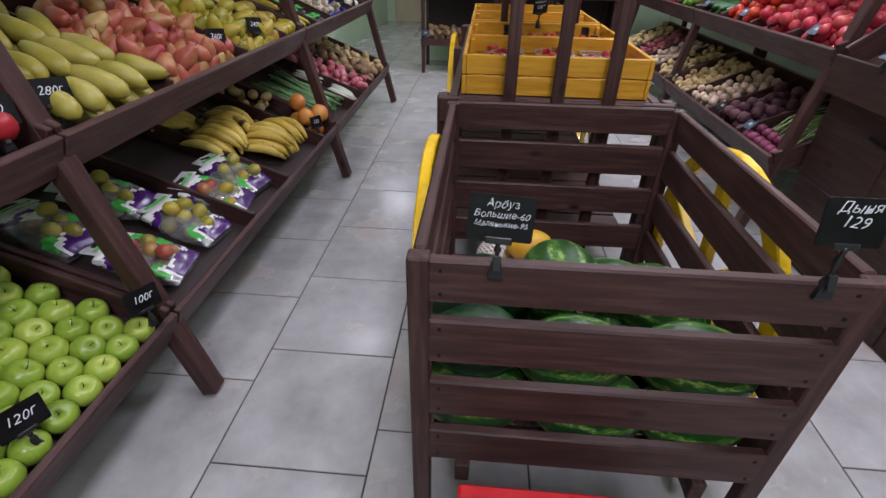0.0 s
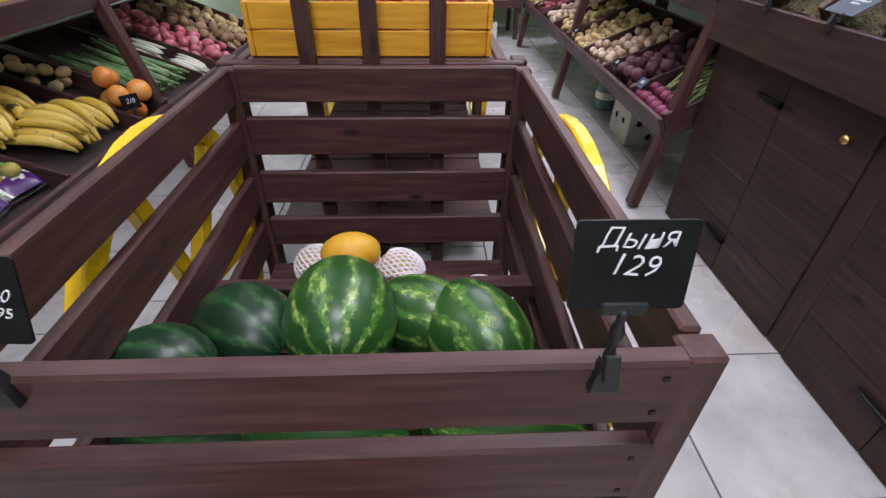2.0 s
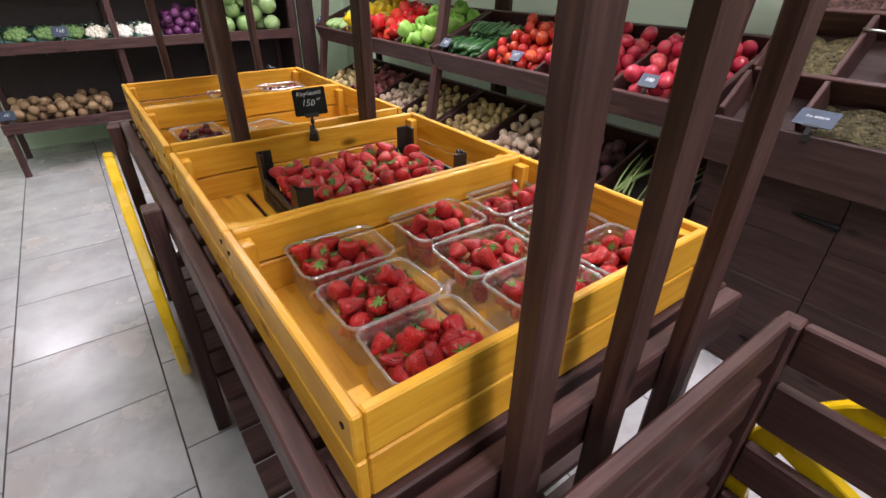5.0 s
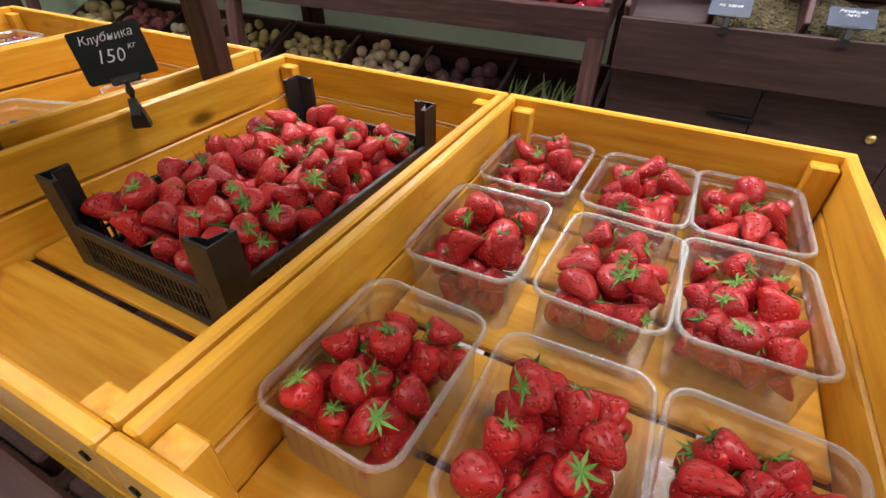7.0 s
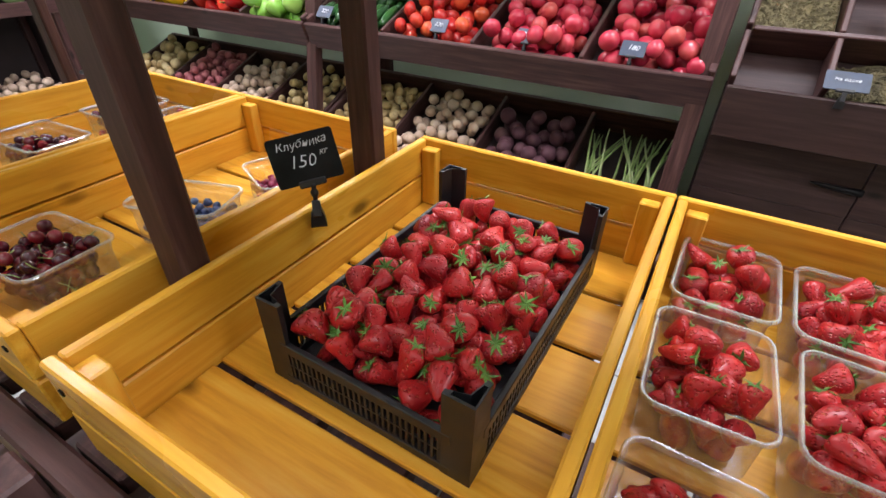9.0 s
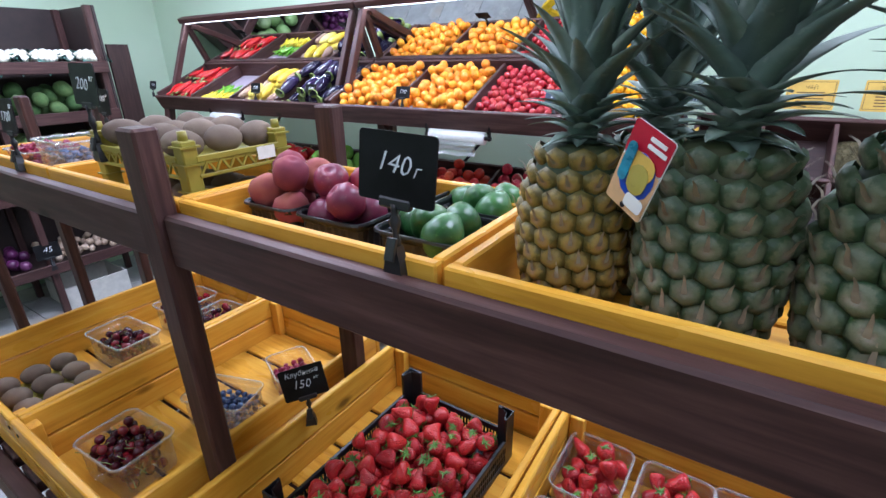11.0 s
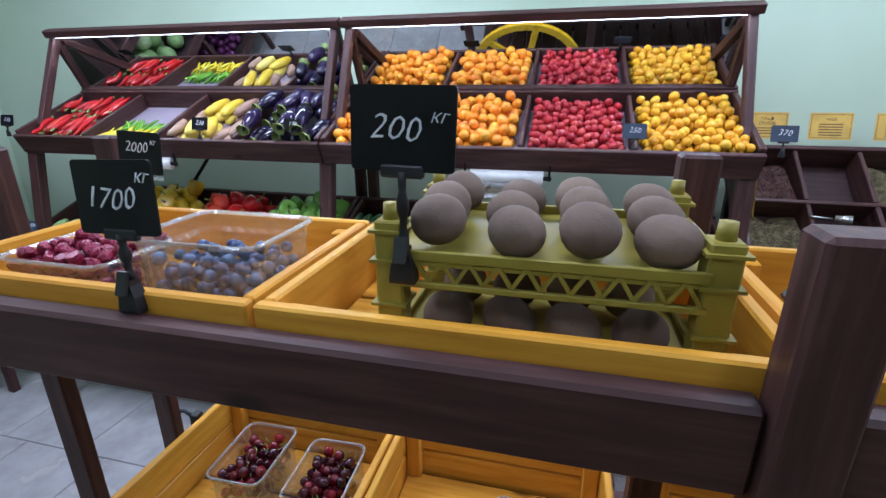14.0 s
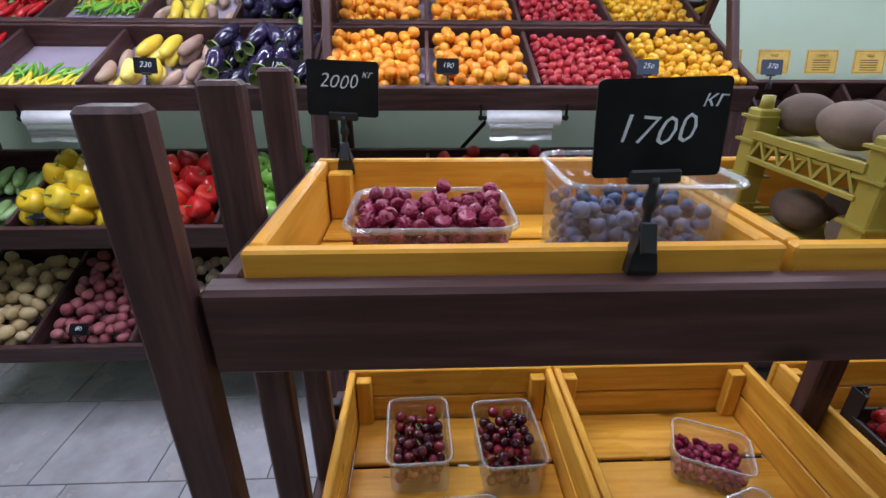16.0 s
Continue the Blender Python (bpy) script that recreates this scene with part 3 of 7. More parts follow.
solid("floor", (X0 - 0.12, Y0 - 0.12, -0.12), (X1 + 0.12, Y1 + 0.12, -0.004), GROUT, 0, "floor", "grey stone-look ceramic tile floor with dark joints")
solid("wall_left", (X0 - 0.12, Y0, 0), (X0, Y1, CEIL), WALL, 0, "wall", "pale green painted wall")
solid("wall_right", (X1, Y0, 0), (X1 + 0.12, BACKY, CEIL), WALL, 0, "wall", "pale green painted wall behind the racks")
solid("wall_front", (X0 - 0.12, Y0 - 0.12, 0), (X1 + 0.12, Y0, CEIL), WALL, 0, "wall", "pale green painted wall")
solid("wall_back", (-0.42, BACKY, 0), (X1 + 0.12, BACKY + 0.12, CEIL), WALL, 0, "wall", "pale green painted wall behind the vegetable shelves")
solid("wall_passage", (-0.54, BACKY, 0), (-0.42, Y1, CEIL), WALL, 0, "wall", "pale green painted wall of the passage")
solid("wall_end", (X0 - 0.12, Y1, 0), (-0.42, Y1 + 0.12, CEIL), WALL, 0, "wall", "pale green painted end wall of the passage")
solid("ceiling", (X0 - 0.12, Y0 - 0.12, CEIL), (X1 + 0.12, Y1 + 0.12, CEIL + 0.1), CEILM, 0, "ceiling", "plain white ceiling")
door = thing("door_1", "closed cream door with a pale frame at the end of the passage", "door", "", (-1.02, Y1, 0), kind="structure")
plank("door_leaf", (-1.42, Y1 - 0.035, 0.005), (-0.62, Y1 - 0.004, 2.05), CREAM, door)
for a, b in (((-1.49, Y1 - 0.05, 0), (-1.42, Y1 - 0.004, 2.05)), ((-0.62, Y1 - 0.05, 0), (-0.56, Y1 - 0.004, 2.05)), ((-1.49, Y1 - 0.05, 2.05), (-0.56, Y1 - 0.004, 2.12))):
    plank("door_frame", a, b, CREAM, door)
sock = thing("wall_socket", "white plastic wall socket on the green wall", "socket", "", (X0, 5.6, 0.95))
plank("plate", (X0, 5.56, 0.91), (X0 + 0.012, 5.64, 0.99), WHITEP, sock)
put("insert", tube("insert", [(0, 0, 0), (0.016, 0, 0)], [0.022, 0.022], WHITEP, 16), Matrix.Translation((X0 + 0.004, 5.6, 0.95)), sock)
# panel bodies for all LAMPS, the added fill at y -0.9 too
for lx, ly, k in LAMPS:
    cl = thing("ceiling_light", "square white flat ceiling light panel", "ceiling light", "ceiling lights", (lx, ly, CEIL))
    for a, b in (((-0.3, -0.3), (0.3, -0.28)), ((-0.3, 0.28), (0.3, 0.3)), ((-0.3, -0.28), (-0.28, 0.28)), ((0.28, -0.28), (0.3, 0.28))):
        plank("frame", (lx + a[0], ly + a[1], CEIL - 0.03), (lx + b[0], ly + b[1], CEIL), WHITEP, cl)
    plank("diffuser", (lx - 0.28, ly - 0.28, CEIL - 0.02), (lx + 0.28, ly + 0.28, CEIL - 0.012), PANEL, cl, 0)

# ---- carts ----


def wheel_mesh(r, w, material):
    """A wooden rim: a flat ring."""
    bm = bmesh.new()
    n = 40
    rings = []
    for rad, x in ((r, -w / 2), (r, w / 2), (r - 0.055, w / 2), (r - 0.055, -w / 2)):
        rings.append([bm.verts.new((x, rad * math.cos(2 * math.pi * i / n), rad * math.sin(2 * math.pi * i / n))) for i in range(n)])
    for k in range(4):
        a, b = rings[k], rings[(k + 1) % 4]
        for i in range(n):
            bm.faces.new((a[i], a[(i + 1) % n], b[(i + 1) % n], b[i]))
    bmesh.ops.bevel(bm, geom=[e for e in bm.edges if len({round(v.co.x, 4) for v in e.verts}) == 1 and abs((e.verts[0].co - e.verts[1].co).length) < 0.08 and abs(e.verts[0].co.yz.length - e.verts[1].co.yz.length) < 1e-4], offset=0.004, segments=1, affect="EDGES")
    return finish("rim", bm, material)


RIM = wheel_mesh(0.396, 0.030, YELLOW)


def wheel(cart, x, y, spin):
    c = Matrix.Translation((x, y, 0.397))
    w = put("wheel", tube("hub", [(-0.02, 0, 0), (-0.018, 0, 0), (0.018, 0, 0), (0.02, 0, 0)], [0.035, 0.05, 0.05, 0.035], YELLOW, 16), c, cart, "yellow painted wooden spoked wheel")
    put("rim", RIM, c, w)
    for k in range(6):
        m = c @ Matrix.Rotation(radians(spin + 60 * k), 4, "X") @ Matrix.Translation((0, 0, 0.190)) @ Matrix.Rotation(radians(-90), 4, "Y")
        put("spoke", board_mesh(0.316, 0.045, 0.028, YELLOW, 0.003), m, w)


def melon_cart():
    ob = thing("melon_cart", "dark brown slatted wooden cart with yellow wheels holding watermelons", "cart", "", (0.54, 1.53, 0))
    xa, xb, ya, yb = 0.145, 0.935, 1.035, 2.02
    tops = ((0.80, 0.09), (0.668, 0.106), (0.508, 0.10), (0.355, 0.10))
    for x in (xa, xb - 0.042):
        for y in (ya + 0.002, yb - 0.04):
            plank("post", (x, y, 0.0), (x + 0.042, y + 0.036, 0.797), BROWN, ob, 0.004)
    for z, h in tops:
        plank("front_slat", (xa + 0.038, ya - 0.004, z - h), (xb - 0.038, ya + 0.02, z), BROWN, ob, 0.004)
        plank("back_slat", (xa + 0.034, yb - 0.026, z - h), (xb - 0.034, yb - 0.003, z), BROWN, ob, 0.004)
        plank("side_slat", (xa + 0.008, ya + 0.04, z - h), (xa + 0.031, yb - 0.042, z - 0.002), BROWN, ob, 0.004)
        plank("side_slat", (xb - 0.031, ya + 0.04, z - h), (xb - 0.008, yb - 0.042, z - 0.002), BROWN, ob, 0.004)
        for x in (xa + 0.06, xb - 0.06):
            for dz in (0.02, h - 0.02):
                put("screw", board_mesh(0.006, 0.002, 0.006, IRON, 0), Matrix.Translation((x, ya - 0.0045, z - dz)), ob)
    for i in range(8):
        y = ya + 0.045 + i * 0.113
        plank("floor_slat", (xa + 0.035, y, 0.185), (xb - 0.035, y + 0.098, 0.205), BROWN, ob, 0.003)
    for x in (xa + 0.1, xb - 0.13):
        plank("bearer", (x, ya + 0.03, 0.12), (x + 0.035, yb - 0.04, 0.183), BROWN, ob)
    plank("axle", (0.128, 1.59, 0.377), (0.952, 1.63, 0.417), BROWN, ob)
    wheel(ob, 0.129, 1.615, 18)
    wheel(ob, 0.951, 1.605, -8)


melon_cart()


def berry_cart():
    ob = thing("berry_cart", "dark brown wooden two-tier display cart with yellow wheels", "cart", "", (0.52, 3.05, 0))
    plank("front_rail", (0.105, 2.085, 0.70), (0.935, 2.117, 0.788), BROWN, ob, 0.004)
    plank("back_rail", (0.105, 3.99, 0.70), (0.935, 4.018, 0.788), BROWN, ob, 0.004)
    for x in (0.142, 0.862):
        plank("side_rail", (x, 2.12, 0.70), (x + 0.032, 3.988, 0.788), BROWN, ob, 0.004)
    for x in (0.098, 0.908):
        for y in (2.12, 3.08, 3.93):
            plank("leg", (x, y, 0), (x + 0.042, y + 0.055, 0.786), BROWN, ob, 0.004)
    for i in range(15):
        y = 2.13 + i * 0.124
        plank("bed_slat", (0.177, y, 0.755), (0.86, y + 0.085, 0.786), BROWN, ob, 0.003)
    # unseen deck, added to hide lit floor so the melon cart's gaps stay dark
    for i in range(15):
        y = 2.13 + i * 0.123
        plank("lower_deck_slat", (0.142, y, 0.185), (0.906, y + 0.108, 0.205), BROWN, ob, 0.003)
    for x in (0.35, 0.66):
        plank("lower_bearer", (x, 2.12, 0.13), (x + 0.035, 3.93, 0.183), BROWN, ob, 0.003)
    for x in (0.356, 0.522, 0.697):
        plank("near_upright", (x - 0.021, 2.055, 0.12), (x + 0.021, 2.083, 1.52), BROWN, ob, 0.003)
        plank("far_upright", (x - 0.018, 3.970, 0.792), (x + 0.006, 4.012, 1.524), BROWN, ob, 0.004)
    for x in (0.336, 0.692):
        plank("middle_upright", (x, 3.052, 0.788), (x + 0.036, 3.100, 1.518), BROWN, ob, 0.004)
    for x in (0.347, 0.70):
        plank("upper_rail", (x, 2.11, 1.319), (x + 0.026, 3.051, 1.397), BROWN, ob, 0.004)
        plank("upper_rail", (x, 3.101, 1.319), (x + 0.026, 3.968, 1.394), BROWN, ob, 0.004)
    plank("upper_end_board", (0.335, 2.086, 1.312), (0.72, 2.108, 1.392), BROWN, ob, 0.004)
    plank("upper_end_board", (0.376, 3.946, 1.306), (0.70, 3.967, 1.392), BROWN, ob, 0.004)
    for i in range(12):
        y = 2.13 + i * 0.15
        if not 2.97 < y < 3.09:
            plank("upper_bed_slat", (0.376, y, 1.312), (0.698, y + 0.07, 1.327), BROWN, ob, 0.003)
    plank("axle", (0.085, 3.53, 0.377), (0.96, 3.57, 0.417), BROWN, ob)
    wheel(ob, 0.072, 3.55, 0)
    wheel(ob, 0.972, 3.55, 12)


berry_cart()


def crate(x0, x1, y0, y1, z0, z1, rows, label):
    """An open pine crate of flat boards with corner blocks and a slatted floor."""
    ob = thing("pine_crate", label, "crate", "pine crates", ((x0 + x1) / 2, (y0 + y1) / 2, z0))
    t, gap = 0.014, 0.004
    h = (z1 - z0 - gap * (rows - 1)) / rows
    for r in range(rows):
        za = z0 + r * (h + gap)
        for x in (x0, x1 - t):
            plank("side_board", (x, y0, za), (x + t, y1, za + h), ORANGE, ob, 0.0025)
        for y in (y0 + 0.001, y1 - t - 0.001):
            plank("end_board", (x0 + t + 0.001, y, za), (x1 - t - 0.001, y + t, za + h), ORANGE, ob, 0.0025)
    for x in (x0 + t + 0.001, x1 - t - 0.023):
        for y in (y0 + t + 0.003, y1 - t - 0.033):
            plank("corner_block", (x, y, z0 + 0.012), (x + 0.022, y + 0.03, z1 - 0.012), ORANGE, ob, 0.002)
    n = 5 if rows > 1 else 3
    w = (x1 - x0 - 2 * t - 0.006) / n
    for i in range(n):
        xa = x0 + t + 0.003 + i * w
        plank("floor_slat", (xa + 0.005, y0 + t + 0.003, z0 + 0.001), (xa + w - 0.005, y1 - t - 0.003, z0 + 0.011), ORANGE, ob, 0.002)
    for y in (y0 + 0.022, y1 - 0.022):
        for x, s in ((x0 - 0.0008, 1), (x1 + 0.0008, -1)):
            put("screw", board_mesh(0.0025, 0.006, 0.006, IRON, 0), Matrix.Translation((x, y, z1 - 0.028)), ob)


LOW = [(2.14, 2.5915), (2.594, 3.050), (3.112, 3.5365), (3.539, 3.966)]
UP = [(2.14, 2.598), (2.606, 3.055), (3.062, 3.508), (3.515, 3.944)]
for i, (a, b) in enumerate(LOW):
    crate(0.185, 0.848, a, b, 0.789, 0.925, 2, "honey-varnished open pine crate with strawberry punnets" if i == 0 else "honey-varnished open pine crate on the lower cart deck")
for a, b in UP:
    crate(0.375, 0.672, a, b, 1.328, 1.413, 1, "honey-varnished shallow pine crate on the upper cart deck")

# ---- slanted produce racks ----


def tray_frame(side, xf, zf, xb, zb, y0, y1):
    """Frame of a slanted tray: x along the front, y up the slope, z off the board."""
    d = Vector((xb - xf, 0, zb - zf))
    return in_frame((xf, y1 if side > 0 else y0, zf), (0, -1, 0) if side > 0 else (0, 1, 0), d), d.length


def in_tray(m, name, a, b, material, parent, bev=0.003):
    s = [b[i] - a[i] for i in range(3)]
    c = Matrix.Translation([(a[i] + b[i]) / 2 for i in range(3)])
    if s[1] > s[0]:
        return put(name, board_mesh(s[1], s[0], s[2], material, bev), m @ c @ Matrix.Rotation(radians(90), 4, "Z"), parent)
    return put(name, board_mesh(s[0], s[1], s[2], material, bev), m @ c, parent)


def tray(rack, side, xf, zf, xb, zb, y0, y1, cuts, lip=0.09, inner=None):
    """One slanted tray with lip, bottom, ends and dividers. zf: top of the front lip. Returns its frame, depth and bins."""
    m, depth = tray_frame(side, xf, zf - lip + 0.02, xb, zb - lip + 0.02, y0, y1)
    L = y1 - y0
    inner = inner or TRAYIN
    t = in_tray(m, "tray", (0, 0.0, -0.012), (L, depth, 0), inner, rack)
    in_tray(m, "front_board", (0, -0.022, -0.025), (L, -0.001, lip - 0.018), BROWN, t)
    in_tray(m, "back_board", (0, depth + 0.001, -0.02), (L, depth + 0.02, lip), BROWN, t)
    for u in (0.0, L - 0.02):
        in_tray(m, "end_board", (u, 0.001, 0.001), (u + 0.02, depth, lip - 0.004), BROWN, t)
    edges = [0.0] + [c * L for c in cuts] + [L]
    for u in edges[1:-1]:
        in_tray(m, "divider", (u - 0.008, 0.002, 0.001), (u + 0.008, depth - 0.002, lip - 0.012), BROWN, t)
    return m, depth, [(edges[i] + 0.022, edges[i + 1] - 0.022) for i in range(len(edges) - 1)]


# right rack: two bays against the right wall
RX = lambda z: 1.625 + 0.16 * z
RY = [2.60, 4.19, 5.79]
TR = {}


def right_rack(k):
    y0, y1 = RY[k] + 0.004, RY[k + 1] - 0.004
    ob = thing("produce_rack", "dark brown wooden rack with slanted produce trays and a tilted mirror", "rack", "produce racks", (2.0, (y0 + y1) / 2, 0))
    ends = [y0 + 0.03, y1 - 0.03]
    for y in ([y0 + 0.03, y1] if k == 0 else [y1 - 0.03]):
        bar("front_leg", (RX(0.0), y, 0.012), (RX(1.34), y, 1.34), 0.056, 0.045, BROWN, ob)
    for y in ends:
        bar("back_leg", (2.26, y, 0), (2.24, y, 1.56), 0.05, 0.04, BROWN, ob)
        bar("mirror_brace", (1.90, y, 1.43), (2.08, y, 1.86), 0.03, 0.04, BROWN, ob)
        bar("mirror_strut", (2.21, y + (0.03 if y == ends[0] else -0.03), 1.60), (2.09, y + (0.03 if y == ends[0] else -0.03), 1.84), 0.028, 0.03, BROWN, ob)
    put("diagonal_brace", tube("diagonal_brace", [(0, 0, 0), (0, 0.32, -0.36)], [0.009, 0.009], IRON, 8), Matrix.Translation((2.2, y0 + 0.75, 1.40)), ob)
    TR[(k, 3)] = tray(ob, 1, 1.815, 1.405, 2.19, 1.575, y0, y1, (0.25, 0.5, 0.75), 0.085, LILAC)
    TR[(k, 2)] = tray(ob, 1, RX(0.91) - 0.02, 0.915, 2.17, 1.08, y0 + 0.002, y1 - 0.002, (0.27, 0.5, 0.75) if k else (0.25, 0.5, 0.75), 0.10)
    TR[(k, 1)] = tray(ob, 1, RX(0.44) - 0.02, 0.44, 2.14, 0.63, y0 + 0.002, y1 - 0.002, (0.25, 0.5, 0.75), 0.10)
    # tilted mirror in a frame over the top tray
    top, bot = Vector((2.066, 0, 1.863)), Vector((2.19, 0, 1.60))
    mm = in_frame((bot.x, y1, bot.z), (0, -1, 0), top - bot)
    H, L = (top - bot).length, y1 - y0
    put("mirror", board_mesh(L - 0.07, H - 0.02, 0.005, MIRROR, 0), mm @ Matrix.Translation((L / 2, H / 2, 0)), ob, "tilted mirror glass")
    fr = in_tray(mm, "mirror_frame", (0.0, H - 0.012, -0.012), (L, H + 0.022, 0.03), BROWN, ob)
    in_tray(mm, "frame_bar", (0.0, -0.024, -0.012), (L, 0.012, 0.02), BROWN, fr)
    for u in (0.012, L - 0.042):
        in_tray(mm, "frame_bar", (u, 0.013, -0.012), (u + 0.03, H - 0.013, 0.02), BROWN, fr)
    in_tray(mm, "led_strip", (0.05, H - 0.0165, 0.012), (L - 0.05, H - 0.0125, 0.02), LED, fr, 0)
    area_lamp("mirror_strip_lamp", mm @ Matrix.Translation((L / 2, H - 0.02, 0.016)) @ pose(0, 0, 0, 150, 0, 0), L - 0.12, 0.015, STRIP_POWER, (0.92, 0.97, 1.0))


right_rack(0)
right_rack(1)


def film_roll(x, y, z, length, side):
    ob = thing("bag_roll", "white roll of thin plastic bags hung under the tray", "bag roll", "bag rolls", (x, y, z))
    put("roll", tube("roll", [(0, -length / 2, 0), (0, length / 2, 0)], [0.027, 0.027], PAPER, 20), Matrix.Translation((x, y, z)), ob)
    put("rod", tube("rod", [(0, -length / 2 - 0.03, 0), (0, length / 2 + 0.03, 0)], [0.008, 0.008], IRON, 10), Matrix.Translation((x, y, z)), ob)
    for s in (-1, 1):
        plank("bracket", (x - 0.006, y + s * (length / 2 + 0.022) - 0.004, z - 0.01), (x + 0.006, y + s * (length / 2 + 0.022) + 0.004, z + 0.062), IRON, ob, 0.001)
    bm = bmesh.new()
    n, r = 8, 0.0275
    prev = None
    for i in range(n + 1):
        p = (-side * r + 0.006 * math.sin(i * 1.3), -0.075 * i / n)
        row = [bm.verts.new((p[0] + d, -length / 2 * 0.92 + 0.02 + j * (length * 0.92 - 0.02) / 6, p[1] + 0.004 * math.sin(j * 2.1) * i / n)) for d in (0, 0.0012) for j in range(7)]
        if prev:
            for j in range(6):
                bm.faces.new((prev[j], prev[j + 1], row[j + 1], row[j]))
                bm.faces.new((prev[j + 8], prev[j + 7], row[j + 7], row[j + 8]))
        prev = row
    part("loose_end", bm, MILK, ob, "torn loose end of thin film", Matrix.Translation((x, y, z)), True)


film_roll(1.80, 3.44, 1.285, 0.27, 1)
film_roll(1.80, 5.07, 1.285, 0.27, 1)

# left rack: three bays
LX = lambda z: -0.560 - 0.235 * z
LY = [-0.35, 1.37, 3.09, 4.83]
TL = {}


def left_rack(k):
    y0, y1 = LY[k] + 0.004, LY[k + 1] - 0.004
    ob = thing("produce_rack", "dark brown wooden rack with slanted trays of fruit and vegetables", "rack", "produce racks", (-1.0, (y0 + y1) / 2, 0))
    for y in ([y0, y1] if k == 2 else [y0]):
        bar("front_leg", (LX(0), y, 0.012), (LX(1.42), y, 1.42), 0.06, 0.05, BROWN, ob)
        bar("back_leg", (-1.36, y, 0), (-1.33, y, 1.50), 0.055, 0.045, BROWN, ob)
    TL[(k, 1)] = tray(ob, -1, LX(0.33) + 0.012, 0.345, -1.28, 0.60, y0, y1, ((0.66,), (0.336, 0.55, 0.87), (0.28, 0.42, 0.62, 0.8))[k], 0.085)
    TL[(k, 2)] = tray(ob, -1, LX(0.85) + 0.012, 0.868, -1.32, 1.10, y0, y1, ((0.7,), (0.28, 0.60, 0.86), (0.14, 0.3, 0.62, 0.84))[k], 0.095)
    TL[(k, 3)] = tray(ob, -1, LX(1.36) + 0.012, 1.375, -1.33, 1.56, y0, y1, (0.25, 0.5, 0.75), 0.085)


for k in range(3):
    left_rack(k)
film_roll(-0.90, 4.18, 1.255, 0.27, -1)

# ---- herb cabinet with tea bins ----


def herb_cabinet():
    ob = thing("herb_cabinet", "dark wooden cabinet with plank doors under slanted tea bins", "cabinet", "", (2.05, 1.4, 0))
    x, ya, yb, top = 1.762, 0.12, 2.568, 0.745
    plank("carcass", (x + 0.022, ya, 0.0), (2.44, yb - 0.002, top), DARKWOOD, ob)
    spans = [(2.145, yb), (1.79, 2.145), (1.39, 1.71), (1.04, 1.39), (0.615, 0.98), (0.26, 0.615)]
    for a, b in ((1.71, 1.79), (0.98, 1.04), (ya, 0.26)):
        plank("stile", (x, a, 0.005), (x + 0.02, b, top), DARKWOOD, ob)
    for i, (a, b) in enumerate(spans):
        d = thing("door", "", "", "", (x, a, 0))
        adopt(d, ob)
        for j in range(4):
            plank("door_plank", (x - 0.004 - 0.0015 * (j % 2), a + 0.0015, 0.005 + j * 0.185), (x + 0.0215, b - 0.0015, 0.1895 + j * 0.185), DARKWOOD, d, 0.002)
        ky = (b - 0.05) if i % 2 else (a + 0.06)
        if i in (1, 2):
            ky = (1.86, 1.655)[i - 1]
            put("knob", lathe("knob", [(0, -0.014), (0.008, -0.012), (0.008, 0.0), (0.013, 0.006), (0.013, 0.012), (0, 0.016)], BRASS, 12), Matrix.Translation((x - 0.018, ky, 0.655)) @ Matrix.Rotation(radians(-90), 4, "Y"), d, "round brass knob")
        if i in (0, 1, 3):
            for z in (0.645, 0.14):
                hy = 2.15 if i < 2 else b - 0.02
                put("hinge", tube("hinge", [(0, -0.01, 0), (0, 0.03, 0.0), (0, 0.10, 0.004), (0, 0.12, 0.006)], [0.011, 0.009, 0.007, 0.002], IRON, 6), Matrix.Translation((x - 0.012, hy, z)), d, "black iron strap hinge")
    # bins
    bx, bz, cx, cz = 1.722, 0.895, 2.30, 1.395
    m, depth = tray_frame(1, bx, bz - 0.105, cx, cz - 0.105, ya, yb)
    L = yb - ya
    body = in_tray(m, "bin_bottom", (0, 0, -0.015), (L, depth, 0), DARKWOOD, ob)
    plank("bin_front", (bx - 0.022, ya, 0.75), (bx, yb, bz), DARKWOOD, body)
    in_tray(m, "bin_back", (0, depth + 0.001, -0.02), (L, depth + 0.022, 0.105), BROWN, body)
    for v in (0.245, 0.50):
        in_tray(m, "bin_rail", (0.018, v, 0.001), (L - 0.018, v + 0.016, 0.10), BROWN, body)
    n = 11
    for i in range(n + 1):
        u = i * (L - 0.016) / n
        for a, b in ((0.082, 0.243), (0.263, 0.498), (0.518, depth - 0.002)):
            in_tray(m, "bin_divider", (u, a, 0.001), (u + 0.016, b, 0.10), BROWN, body)
    bar("bin_bracket", (2.26, ya + 0.04, 0.74), (2.26, ya + 0.04, 1.26), 0.04, 0.04, DARKWOOD, ob)
    bar("bin_bracket", (2.26, yb - 0.04, 0.74), (2.26, yb - 0.04, 1.26), 0.04, 0.04, DARKWOOD, ob)
    return m, depth, L, n


BINM, BIND, BINL, BINN = herb_cabinet()

# ---- back shelves ----


